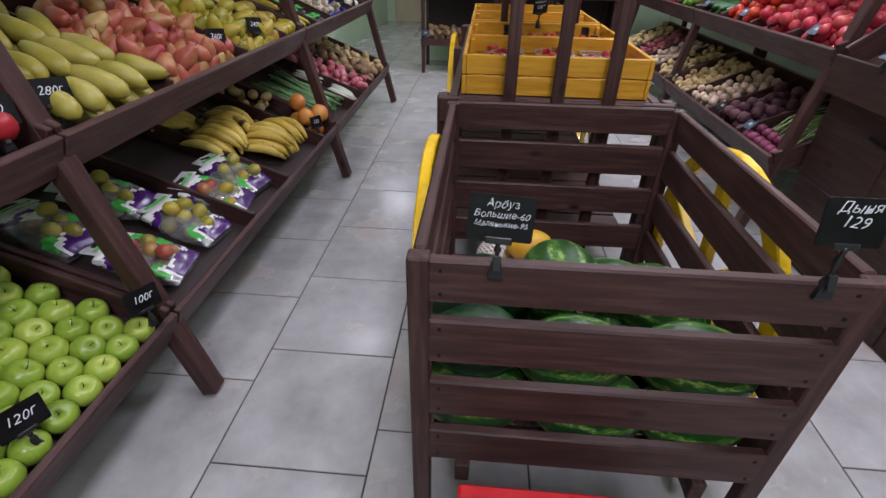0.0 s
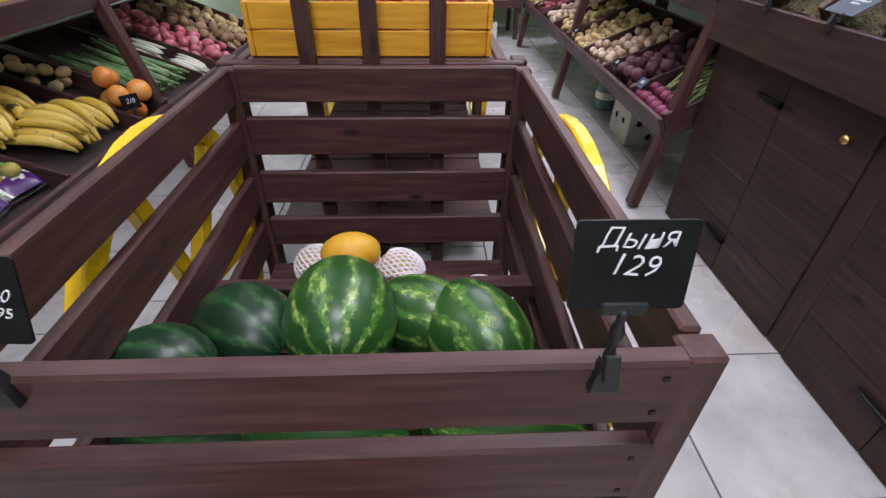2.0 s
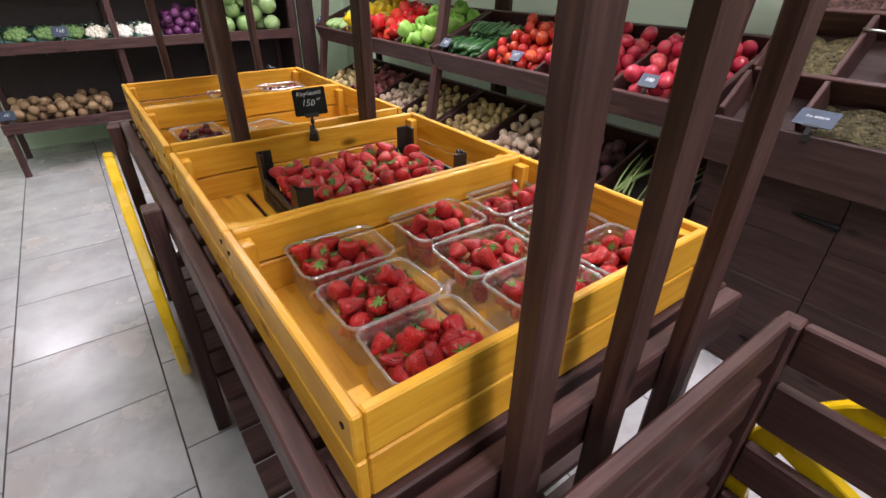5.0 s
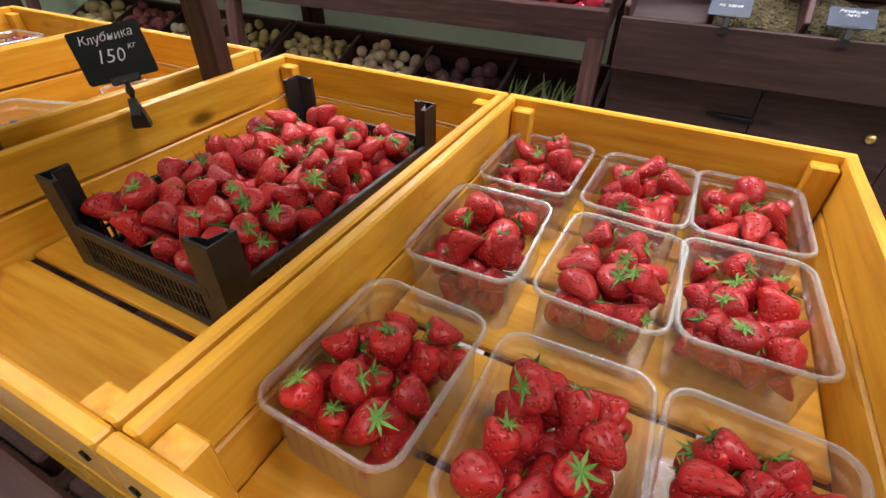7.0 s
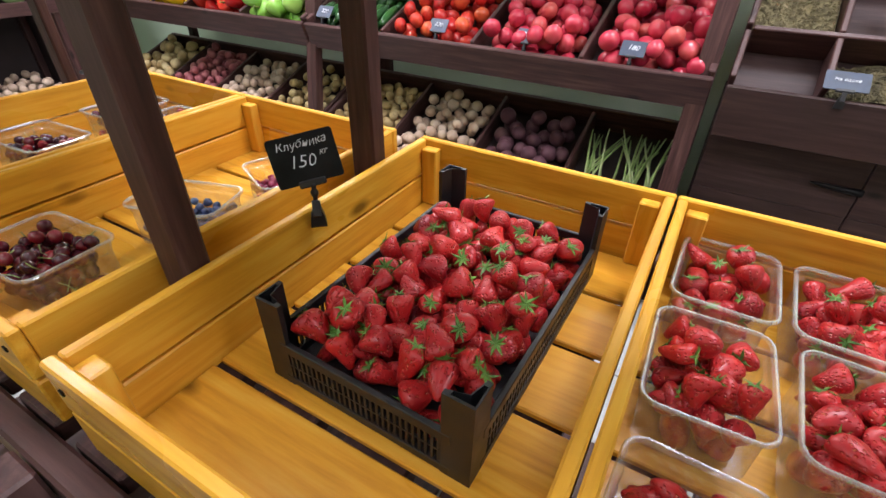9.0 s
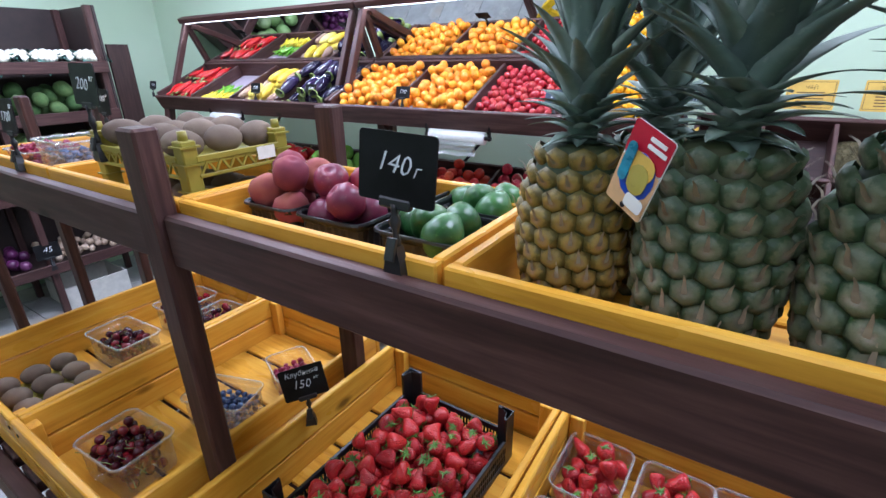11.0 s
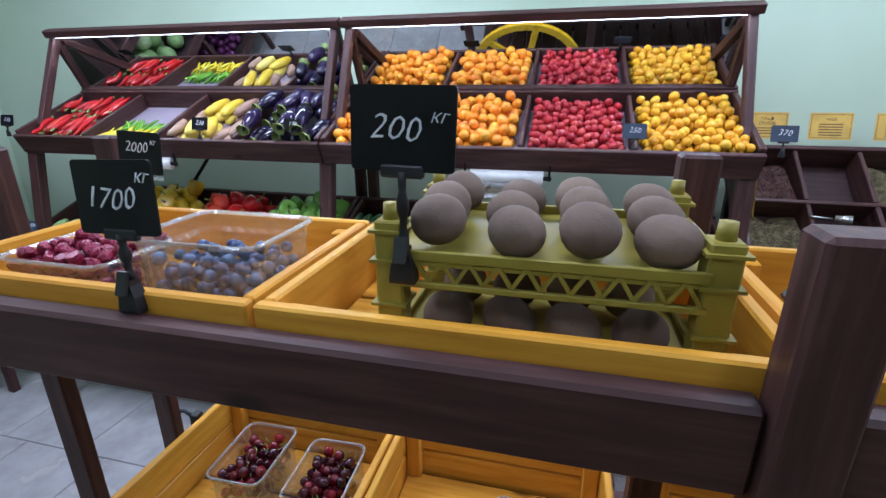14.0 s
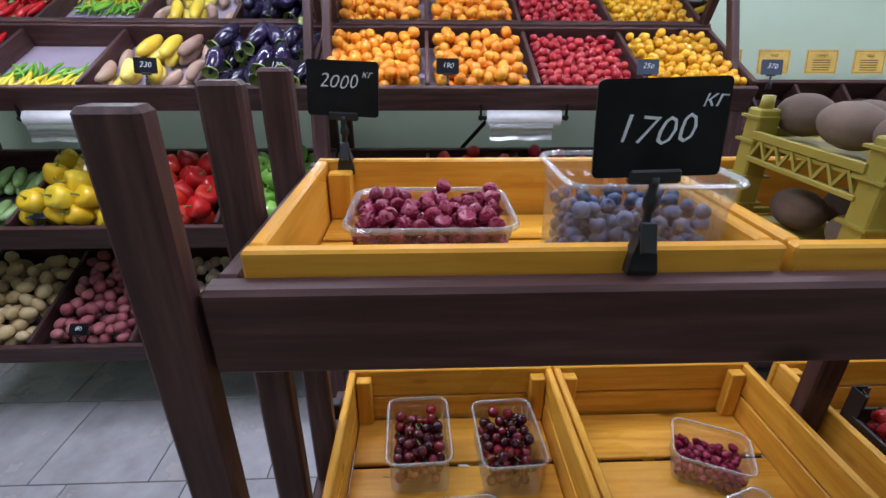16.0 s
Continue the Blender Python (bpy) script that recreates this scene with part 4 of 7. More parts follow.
def back_shelves():
    ob = thing("vegetable_shelves", "dark brown wooden shelves of broccoli, cauliflower and roots", "shelves", "", (0.6, 6.3, 0))
    xa, xb, yf, yb = -0.45, 1.66, 6.1, 6.62
    for x in (xa, 0.34, 1.0, xb - 0.04):
        plank("front_post", (x, yf, 0), (x + 0.04, yf + 0.04, 1.95), BROWN, ob)
        plank("back_post", (x, yb - 0.05, 0), (x + 0.04, yb - 0.012, 1.95), BROWN, ob)
    plank("back_panel", (xa, yb - 0.01, 0.25), (xb, yb + 0.004, 1.95), TRAYIN, ob)
    plank("side_panel", (xb + 0.002, yf, 0.25), (xb + 0.02, yb, 1.95), TRAYIN, ob)
    for z in (0.36, 0.85, 1.30, 1.60):
        plank("shelf", (xa + 0.001, yf + 0.043, z - 0.045), (xb - 0.001, yb - 0.052, z - 0.022), TRAYIN, ob)
        plank("shelf_lip", (xa - 0.004, yf - 0.022, z - 0.055), (xb + 0.004, yf - 0.001, z + 0.015), BROWN, ob)
    plank("slanted_board", (1.70, 6.12, 0.3), (1.84, 6.14, 1.72), DARKWOOD, ob)


back_shelves()

# ---- kinds of produce ----
UPZ = Matrix.Rotation(radians(90), 4, "X")


def variants(name, n, make):
    if name not in MESHES:
        MESHES[name] = [make(i) for i in range(n)]
    return MESHES[name]


def rest_heights(w, d, r, n, tries=14, seed=0, jitter=0.08, cap=9.9):
    """Drop n balls of about radius r into a w by d box, each into the lowest of a few spots."""
    q = random.Random(seed)
    got = np.zeros((0, 4))
    for _ in range(n):
        rr = r * (1 + q.uniform(-jitter, jitter))
        best = None
        for _ in range(tries):
            x, y = q.uniform(rr, max(w - rr, rr + 1e-4)), q.uniform(rr, max(d - rr, rr + 1e-4))
            z = rr
            if len(got):
                dd = (got[:, 0] - x) ** 2 + (got[:, 1] - y) ** 2
                s = (got[:, 3] + rr) * 0.97
                hit = dd < s * s
                if hit.any():
                    z = max(z, float((got[hit, 2] + np.sqrt(s[hit] ** 2 - dd[hit])).max()))
            if best is None or z < best[2]:
                best = (x, y, z, rr)
        if best[2] < cap:
            got = np.vstack([got, best])
    return got


def random_turn(q, tilt=180):
    return Euler((radians(q.uniform(-tilt, tilt)), radians(q.uniform(-tilt, tilt)), q.uniform(0, 6.283))).to_matrix().to_4x4()


def pile(m, u0, u1, v0, v1, r, n, name, meshes, label, category, group, seed=0, tilt=180, base=0.0, cap=9.9, sub=None, jitter=0.08):
    """A heap of single fruits in a stretch of a tray."""
    q = random.Random(seed * 31 + n)
    for x, y, z, rr in rest_heights(u1 - u0, v1 - v0, r, n, 40, seed, jitter, cap):
        mm = m @ Matrix.Translation((u0 + x, v0 + y, base + z)) @ random_turn(q, tilt) @ Matrix.Scale(rr / r, 4)
        ob = tagged(put(name, q.choice(meshes), mm), label, category, group)
        if sub:
            sub(ob, mm, q)


def rows_of(m, u0, u1, v0, v1, wid, length, layers, name, meshes, label, category, group, seed=0, yaw=8, base=0.0, fill=1.0, sub=None, across=False):
    """Long fruits laid in rows, their length up the slope (or along the front)."""
    q = random.Random(seed * 17 + 3)
    for l in range(layers):
        if across:
            nu, nv = max(1, int((u1 - u0) / length)), max(1, int((v1 - v0) / wid))
        else:
            nu, nv = max(1, int((u1 - u0 - (0.5 * wid if l % 2 else 0)) / wid)), max(1, int((v1 - v0) / length))
        su, sv = (u1 - u0) / nu, (v1 - v0) / nv
        for i in range(nu):
            for j in range(nv):
                if q.random() > fill ** (l + 1):
                    continue
                u = u0 + (i + 0.5) * su + (0.25 * wid if l % 2 else 0) + q.uniform(-0.12, 0.12) * wid
                v = v0 + (j + 0.5) * sv + q.uniform(-0.06, 0.06) * length
                mm = m @ Matrix.Translation((u, v, base + wid * (0.5 + 0.78 * l) + q.uniform(0, 0.05) * wid))
                mm = mm @ Matrix.Rotation(radians((90 if across else 0) + q.uniform(-yaw, yaw) + (180 if q.random() < 0.3 else 0)), 4, "Z") @ Matrix.Rotation(radians(-90 + q.uniform(-4, 4)), 4, "X") @ Matrix.Rotation(q.uniform(0, 6.28), 4, "Z")
                ob = tagged(put(name, q.choice(meshes), mm), label, category, group)
                if sub:
                    sub(ob, mm, q)


def balls(key, r, mat, n=3, h=None, dimple=0.12, wob=0.03, pear=0.0, seg=12, rings=8, point=0.0, lobes=0, lobe=0.0):
    return variants(key, n, lambda i: lathe(key, ball_profile(r, (h or 2 * r) * (1 + 0.06 * (i - 1)), rings, dimple, pear, point), mat, seg, wob, 0, i, 1, lobes, lobe))


def longs(key, r, length, mat, n=3, bend=0.0, pear=0.0, seg=9, wob=0.04, taper=0.0):
    def make(i):
        prof = []
        for k in range(10):
            t = k / 9
            a = math.sin(math.pi * min(max(t, 0.0), 1.0)) ** 0.42 if 0 < k < 9 else 0.0
            prof.append((r * a * (1 - pear * t) * (1 - taper * t), (t - 0.5) * length * (1 + 0.08 * (i - 1))))
        return lathe(key, prof, mat, seg, wob, bend * (1, -0.6, 0.4)[i % 3], i)
    return variants(key, n, make)


STEMS = {"thin": tube("stem", [(0, 0, 0), (0.001, 0, 0.012), (0.004, 0.001, 0.022)], [0.0016, 0.0012, 0.0016], WOODY, 5),
         "cap": lathe("cap", [(0, 0.012), (0.006, 0.010), (0.008, 0.002), (0.024, -0.004), (0.027, -0.014)], STALK, 8, 0.15),
         "green": tube("stem", [(0, 0, -0.004), (0.001, 0, 0.012), (0.004, 0.002, 0.028)], [0.006, 0.004, 0.005], STALK, 6)}


def stem_at(kind, z, name="stem"):
    return lambda ob, mm, q: put(name, STEMS[kind], mm @ Matrix.Translation((0, 0, z)), ob)


# right rack, upper trays
m, dp, bb = TR[(0, 3)]
for k, n in ((0, 124), (1, 124)):
    pile(m, *bb[k], 0.005, dp - 0.01, 0.0212, n, "tangerine", balls("tangerine", 0.0212, ORNG, 3, 0.047), "small bright orange citrus fruit in the upper tray", "citrus fruit", "orange fruits in the top trays", 10 + k)
pile(m, *bb[2], 0.005, dp - 0.01, 0.0155, 262, "small_red_tomato", balls("small_red_tomato", 0.0155, TOMR, 3, 0.033, seg=9, rings=6), "small glossy crimson tomato in the upper tray", "tomato", "small red tomatoes", 12)
pile(m, *bb[3], 0.005, dp - 0.01, 0.0172, 232, "small_yellow_tomato", balls("small_yellow_tomato", 0.0172, TOMY, 3, 0.037, seg=9, rings=6), "small glossy yellow tomato in the upper tray", "tomato", "small yellow tomatoes", 13)
m, dp, bb = TR[(1, 3)]
chili = longs("red_chili", 0.017, 0.15, CHILI, 3, 0.02, 0.55)
rows_of(m, *bb[0], 0.01, dp - 0.02, 0.033, 0.15, 3, "red_pepper", chili, "long glossy red pepper in the upper tray", "pepper", "long red peppers", 14, 22, 0, 0.93, stem_at("green", -0.075))
thin = longs("yellow_chili", 0.0085, 0.12, CHILIY, 3, 0.015, 0.5, 7)
thing2 = longs("green_chili", 0.0085, 0.12, CHILIG, 3, 0.015, 0.5, 7)
rows_of(m, bb[1][0], bb[1][1], 0.005, 0.13, 0.018, 0.11, 3, "yellow_chili", thin, "thin yellow chili pepper in a half-empty tray", "chili pepper", "thin yellow chilies", 15, 38, 0, 0.9)
rows_of(m, bb[1][0] + 0.02, bb[1][1], 0.12, 0.22, 0.018, 0.10, 2, "green_chili", thing2, "thin green chili pepper in a half-empty tray", "chili pepper", "thin green chilies", 16, 55, 0, 0.9)
sq = longs("yellow_squash", 0.026, 0.17, SQUASH, 3, 0.012, 0.12, 10)
bg = longs("sweet_potato", 0.024, 0.15, BEIGE, 3, 0.012, 0.2, 10, 0.08)
a, b = bb[2]
rows_of(m, a + 0.06, b - 0.13, 0.01, dp - 0.03, 0.05, 0.16, 2, "yellow_squash", sq, "smooth bright yellow squash in the upper tray", "squash", "yellow squashes", 17, 28, 0, 0.97)
rows_of(m, b - 0.13, b, 0.01, dp - 0.01, 0.046, 0.14, 2, "sweet_potato", bg, "beige-brown sweet potato beside yellow squash", "sweet potato", "sweet potatoes", 18, 30, 0, 0.95)
rows_of(m, a, a + 0.06, 0.01, dp - 0.10, 0.046, 0.14, 2, "sweet_potato", bg, "beige-brown sweet potato beside yellow squash", "sweet potato", "sweet potatoes", 19, 20, 0, 0.9)
egg = longs("eggplant", 0.026, 0.17, EGGPL, 3, 0.015, -0.35, 11)
rows_of(m, *bb[3], 0.005, dp - 0.03, 0.052, 0.165, 3, "eggplant", egg, "glossy near-black eggplant with a green cap", "eggplant", "eggplants", 20, 24, 0, 0.85, stem_at("cap", -0.078, "cap"), False)
# right rack, middle trays
m, dp, bb = TR[(0, 2)]
cuke = longs("cucumber", 0.019, 0.14, CUKE, 3, 0.012, 0.05, 9)
rows_of(m, *bb[0], 0.01, dp - 0.06, 0.038, 0.13, 3, "cucumber", cuke, "dark green cucumber in the slanted tray", "cucumber", "cucumbers", 21, 18, 0, 0.93)
tom = balls("tomato", 0.031, TOMB, 3, 0.052, 0.16, 0.04)
pin = balls("pink_tomato", 0.031, TOMP, 3, 0.053, 0.16, 0.04)
pile(m, *bb[1], 0.01, dp - 0.02, 0.031, 62, "tomato", tom, "ripe red tomato in the slanted tray", "tomato", "red tomatoes", 22)
pile(m, *bb[2], 0.01, dp - 0.02, 0.030, 66, "pink_tomato", pin, "pinkish red tomato in the slanted tray", "tomato", "pink tomatoes", 23)
pile(m, *bb[3], 0.01, dp - 0.02, 0.030, 66, "pink_tomato", pin, "pinkish red tomato in the slanted tray", "tomato", "pink tomatoes", 24)
m, dp, bb = TR[(1, 2)]
cg = longs("courgette", 0.024, 0.15, COURG, 3, 0.006, 0.1, 10)
rows_of(m, *bb[0], 0.01, dp - 0.03, 0.047, 0.14, 2, "courgette", cg, "pale green courgette in the slanted tray", "courgette", "pale courgettes", 25, 26, 0, 0.95)


def bell(key, mat):
    prof = [(0, -0.034), (0.018, -0.040), (0.030, -0.030), (0.036, -0.005), (0.039, 0.02), (0.034, 0.038), (0.02, 0.042), (0, 0.034)]
    return variants(key, 3, lambda i: lathe(key, [(r * (1 + 0.05 * i), z) for r, z in prof], mat, 14, 0.03, 0, i, 1, 4, 0.12))


for k, key, mat, lab in ((1, "yellow_bell_pepper", PEPY, "glossy yellow bell pepper in the slanted tray"), (2, "red_bell_pepper", PEPR, "glossy red bell pepper in the slanted tray"), (3, "green_bell_pepper", PEPG, "light green bell pepper in the slanted tray")):
    pile(m, *bb[k], 0.01, dp - 0.03, 0.038, 36, key, bell(key, mat), lab, "bell pepper", key.replace("_", " ") + "s", 26 + k, 60, sub=stem_at("green", 0.034))
# right rack, lower trays
m, dp, bb = TR[(0, 1)]
py = balls("yellow_potato", 0.021, POTY, 3, 0.052, 0, 0.07, seg=9, rings=6)
pp = balls("white_onion", 0.024, POTP, 3, 0.050, 0, 0.05, seg=9, rings=6)
pr = balls("red_potato", 0.023, POTR, 3, 0.058, 0, 0.07, seg=9, rings=6)
bt = balls("beetroot", 0.033, BEET, 3, 0.062, 0, 0.06, seg=10, rings=7)
pile(m, *bb[0], 0.01, dp - 0.02, 0.0215, 130, "yellow_potato", py, "small yellow new potato in the lower tray", "potato", "small yellow potatoes", 30)
pile(m, *bb[1], 0.01, dp - 0.02, 0.026, 85, "white_onion", pp, "pale pinkish onion in the lower tray", "onion", "pale onions", 31)
pile(m, *bb[2], 0.01, dp - 0.06, 0.034, 38, "beetroot", bt, "dark earthy beetroot in the lower tray", "beetroot", "dark beetroots", 32)
b3 = bb[3]
pb = balls("young_beet", 0.026, RADI, 3, 0.055, 0, 0.05, seg=10, rings=7, point=0.0)


rows_of(m, *b3, 0.0, 0.13, 0.05, 0.065, 2, "young_beet", pb, "purple young beet with pale green stalks", "beetroot", "young beets with stalks", 33, 15, 0, 0.95, None)
for i in range(26):
    q = rnd
    u, v = q.uniform(b3[0] + 0.02, b3[1] - 0.02), q.uniform(0.12, 0.16)
    key = ("beet_top", i % 4)
    if key not in MESHES:
        k = i % 4
        MESHES[key] = tube("stalk_bunch", [(0, 0, 0), (0.012 * (k - 1.5), 0.09, 0.03), (0.03 * (k - 1.5), 0.19, 0.032), (0.04 * (k - 1.5), 0.28, 0.018)], [0.005, 0.0045, 0.004, 0.002], STEMG, 6)
    tagged(put("beet_stalk", MESHES[key], m @ Matrix.Translation((u, v, 0.02 + 0.002 * i)) @ Matrix.Rotation(radians(q.uniform(-14, 14)), 4, "Z")), "pale green beet stalk lying up the tray", "beet stalk", "beet stalks")
m, dp, bb = TR[(1, 1)]
pile(m, *bb[0], 0.01, dp - 0.02, 0.029, 72, "yellow_potato", balls("large_yellow_potato", 0.026, POTY, 3, 0.07, 0, 0.08, seg=10, rings=7), "yellow potato in the lower tray", "potato", "yellow potatoes", 34)
pile(m, *bb[1], 0.01, dp - 0.02, 0.026, 90, "red_potato", pr, "red-skinned potato in the lower tray", "potato", "red potatoes", 35)
pile(m, *bb[2], 0.01, dp - 0.02, 0.026, 80, "white_onion", pp, "pale onion in the lower tray", "onion", "pale onions", 36)
pile(m, *bb[3], 0.01, dp - 0.02, 0.028, 70, "yellow_potato", py, "pale potato in the lower tray", "potato", "yellow potatoes", 37)

# left rack
m, dp, bb = TL[(0, 1)]
gp = [(0, -0.026), (0.012, -0.031), (0.026, -0.026), (0.037, -0.006), (0.038, 0.008), (0.030, 0.026), (0.016, 0.032), (0.006, 0.027), (0, 0.020)]
ga = variants("green_apple", 3, lambda i: lathe("green_apple", [(r * (1 + 0.04 * i), z) for r, z in gp], APPLE, 16, 0.025, 0, i))
a, b = bb[1]
for j in range(7):
    for i in range(18):
        u, v = b - 0.045 - i * 0.074 - (0.037 if j % 2 else 0), 0.045 + j * 0.066
        if u > a + 0.03 and v < dp - 0.03:
            mm = m @ Matrix.Translation((u + rnd.uniform(-0.004, 0.004), v, 0.034)) @ random_turn(rnd, 22)
            ob = tagged(put("green_apple", rnd.choice(ga), mm), "shiny green apple in a neat tray row", "apple", "green apples")
            put("stem", STEMS["thin"], mm @ Matrix.Translation((0, 0, 0.021)), ob)
pile(TL[(0, 1)][0], bb[0][1] - 0.3, bb[0][1], 0.01, 0.2, 0.035, 14, "orange", balls("orange", 0.035, ORNG, 3, 0.068), "round orange beside the green apples", "orange", "oranges", 40)
m, dp, bb = TL[(0, 2)]
ra = variants("red_apple", 3, lambda i: lathe("red_apple", [(r * (1 + 0.04 * i), z) for r, z in gp], REDAP, 14, 0.025, 0, i))
pile(m, bb[1][0], bb[1][1], 0.01, dp - 0.02, 0.037, 60, "red_apple", ra, "shiny red apple in the slanted tray", "apple", "red apples", 41, 40)
m, dp, bb = TL[(1, 2)]
pl = longs("long_pale_pear", 0.038, 0.17, PALEM, 3, 0.014, 0.30, 12)
rows_of(m, bb[0][0] + 0.01, bb[0][1], 0.01, dp - 0.02, 0.076, 0.145, 2, "pale_pear", pl, "long pale yellow-green pear-shaped fruit", "pear", "long pale pears", 42, 26, 0, 0.92, None, False)


def pear(key, mat):
    prof = [(0, -0.042), (0.014, -0.045), (0.030, -0.034), (0.036, -0.014), (0.032, 0.010), (0.021, 0.032), (0.014, 0.046), (0.006, 0.052), (0, 0.050)]
    return variants(key, 3, lambda i: lathe(key, [(r * (1 + 0.05 * (i - 1)), z * (1 + 0.06 * (i - 1))) for r, z in prof], mat, 14, 0.03, 0.004, i))


for k, key, mat, lab in ((1, "blushed_pear", PEARR, "red-blushed pear standing in the slanted tray"), (2, "yellow_pear", PEARY, "ripe yellow pear standing in the slanted tray")):
    a, b = bb[k]
    pm = pear(key, mat)
    for j in range(9):
        for i in range(int((b - a) / 0.066)):
            u, v = a + 0.036 + i * 0.066 + (0.03 if j % 2 else 0), 0.04 + j * 0.056
            if u < b - 0.03 and v < dp - 0.03:
                for l in range(2 if rnd.random() < 0.35 else 1):
                    mm = m @ Matrix.Translation((u + rnd.uniform(-0.006, 0.006), v + l * 0.02, 0.044 + l * 0.05)) @ random_turn(rnd, 20 + 40 * l)
                    ob = tagged(put(key, rnd.choice(pm), mm), lab, "pear", key.replace("_", " ") + "s")
                    put("stem", STEMS["thin"], mm @ Matrix.Translation((0, 0, 0.048)), ob)
rows_of(m, *bb[3], 0.01, dp - 0.04, 0.045, 0.11, 2, "yellow_pear", pear("yellow_pear", PEARY), "greenish yellow pear lying in the tray", "pear", "yellow pears", 43, 25, 0, 0.95)
# bananas, grapefruit and bagged fruit below
m, dp, bb = TL[(1, 1)]


def banana_mesh(i):
    pts, rad = [], []
    for k in range(9):
        t = k / 8
        a = radians(-38 + 76 * t)
        pts.append((0, 0.155 * math.sin(a), 0.155 * (math.cos(a) - 0.79)))
        rad.append((0.006, 0.010, 0.0165, 0.0185, 0.019, 0.0185, 0.0165, 0.011, 0.004)[k])
    return tube("banana", pts, rad, BANANA, 6)


def banana_bunch(mm, n, seed):
    q = random.Random(seed)
    ob = thing("banana_bunch", "bunch of ripe yellow bananas with small brown flecks", "bananas", "banana bunches", m=mm)
    me = variants("banana", 2, banana_mesh)
    for i in range(n):
        t = (i - (n - 1) / 2)
        f = mm @ Matrix.Translation((0.022 * t, -0.012 * abs(t) - 0.018 * (i % 2), 0.022 + 0.016 * (i % 2) + 0.004 * abs(t))) @ Matrix.Rotation(radians(-8 * t + q.uniform(-3, 3)), 4, "Z") @ Matrix.Rotation(radians(12 * t / n * 3), 4, "Y")
        put("banana", q.choice(me), f, ob)
    put("crown", lathe("crown", [(0, -0.02), (0.012, -0.016), (0.016, 0.004), (0.010, 0.016), (0, 0.018)], WOODY, 8, 0.1), mm @ Matrix.Translation((0, 0.10, 0.045)) @ Matrix.Rotation(radians(80), 4, "X"), ob)


for i, (u, v, zz, yaw) in enumerate(((1.04, 0.60, 0.0, 34), (1.00, 0.40, 0.0, -8), (1.08, 0.40, 0.0, 10), (1.18, 0.42, 0.0, -14), (1.30, 0.46, 0.0, 12), (1.16, 0.22, 0.0, 6), (1.27, 0.20, 0.0, -10), (1.38, 0.22, 0.0, 8), (1.05, 0.37, 0.042, -12), (1.23, 0.23, 0.042, 4))):
    banana_bunch(m @ Matrix.Translation((u, v, zz)) @ Matrix.Rotation(radians(yaw), 4, "Z") @ Matrix.Scale(1.12, 4), 5 + i % 2, 50 + i)
pile(m, bb[3][0], bb[3][1] + 0.01, 0.005, 0.27, 0.048, 6, "grapefruit", balls("grapefruit", 0.048, GRAPE, 3, 0.086, 0.05, 0.02, seg=16, rings=10), "round pink-orange grapefruit in the lower tray", "grapefruit", "grapefruits", 61)
pile(m, *bb[3], 0.33, dp - 0.02, 0.04, 9, "yellow_potato", balls("large_yellow_potato", 0.026, POTY, 3, 0.07), "yellow root in shade at the back of the tray", "potato", "yellow potatoes", 62)


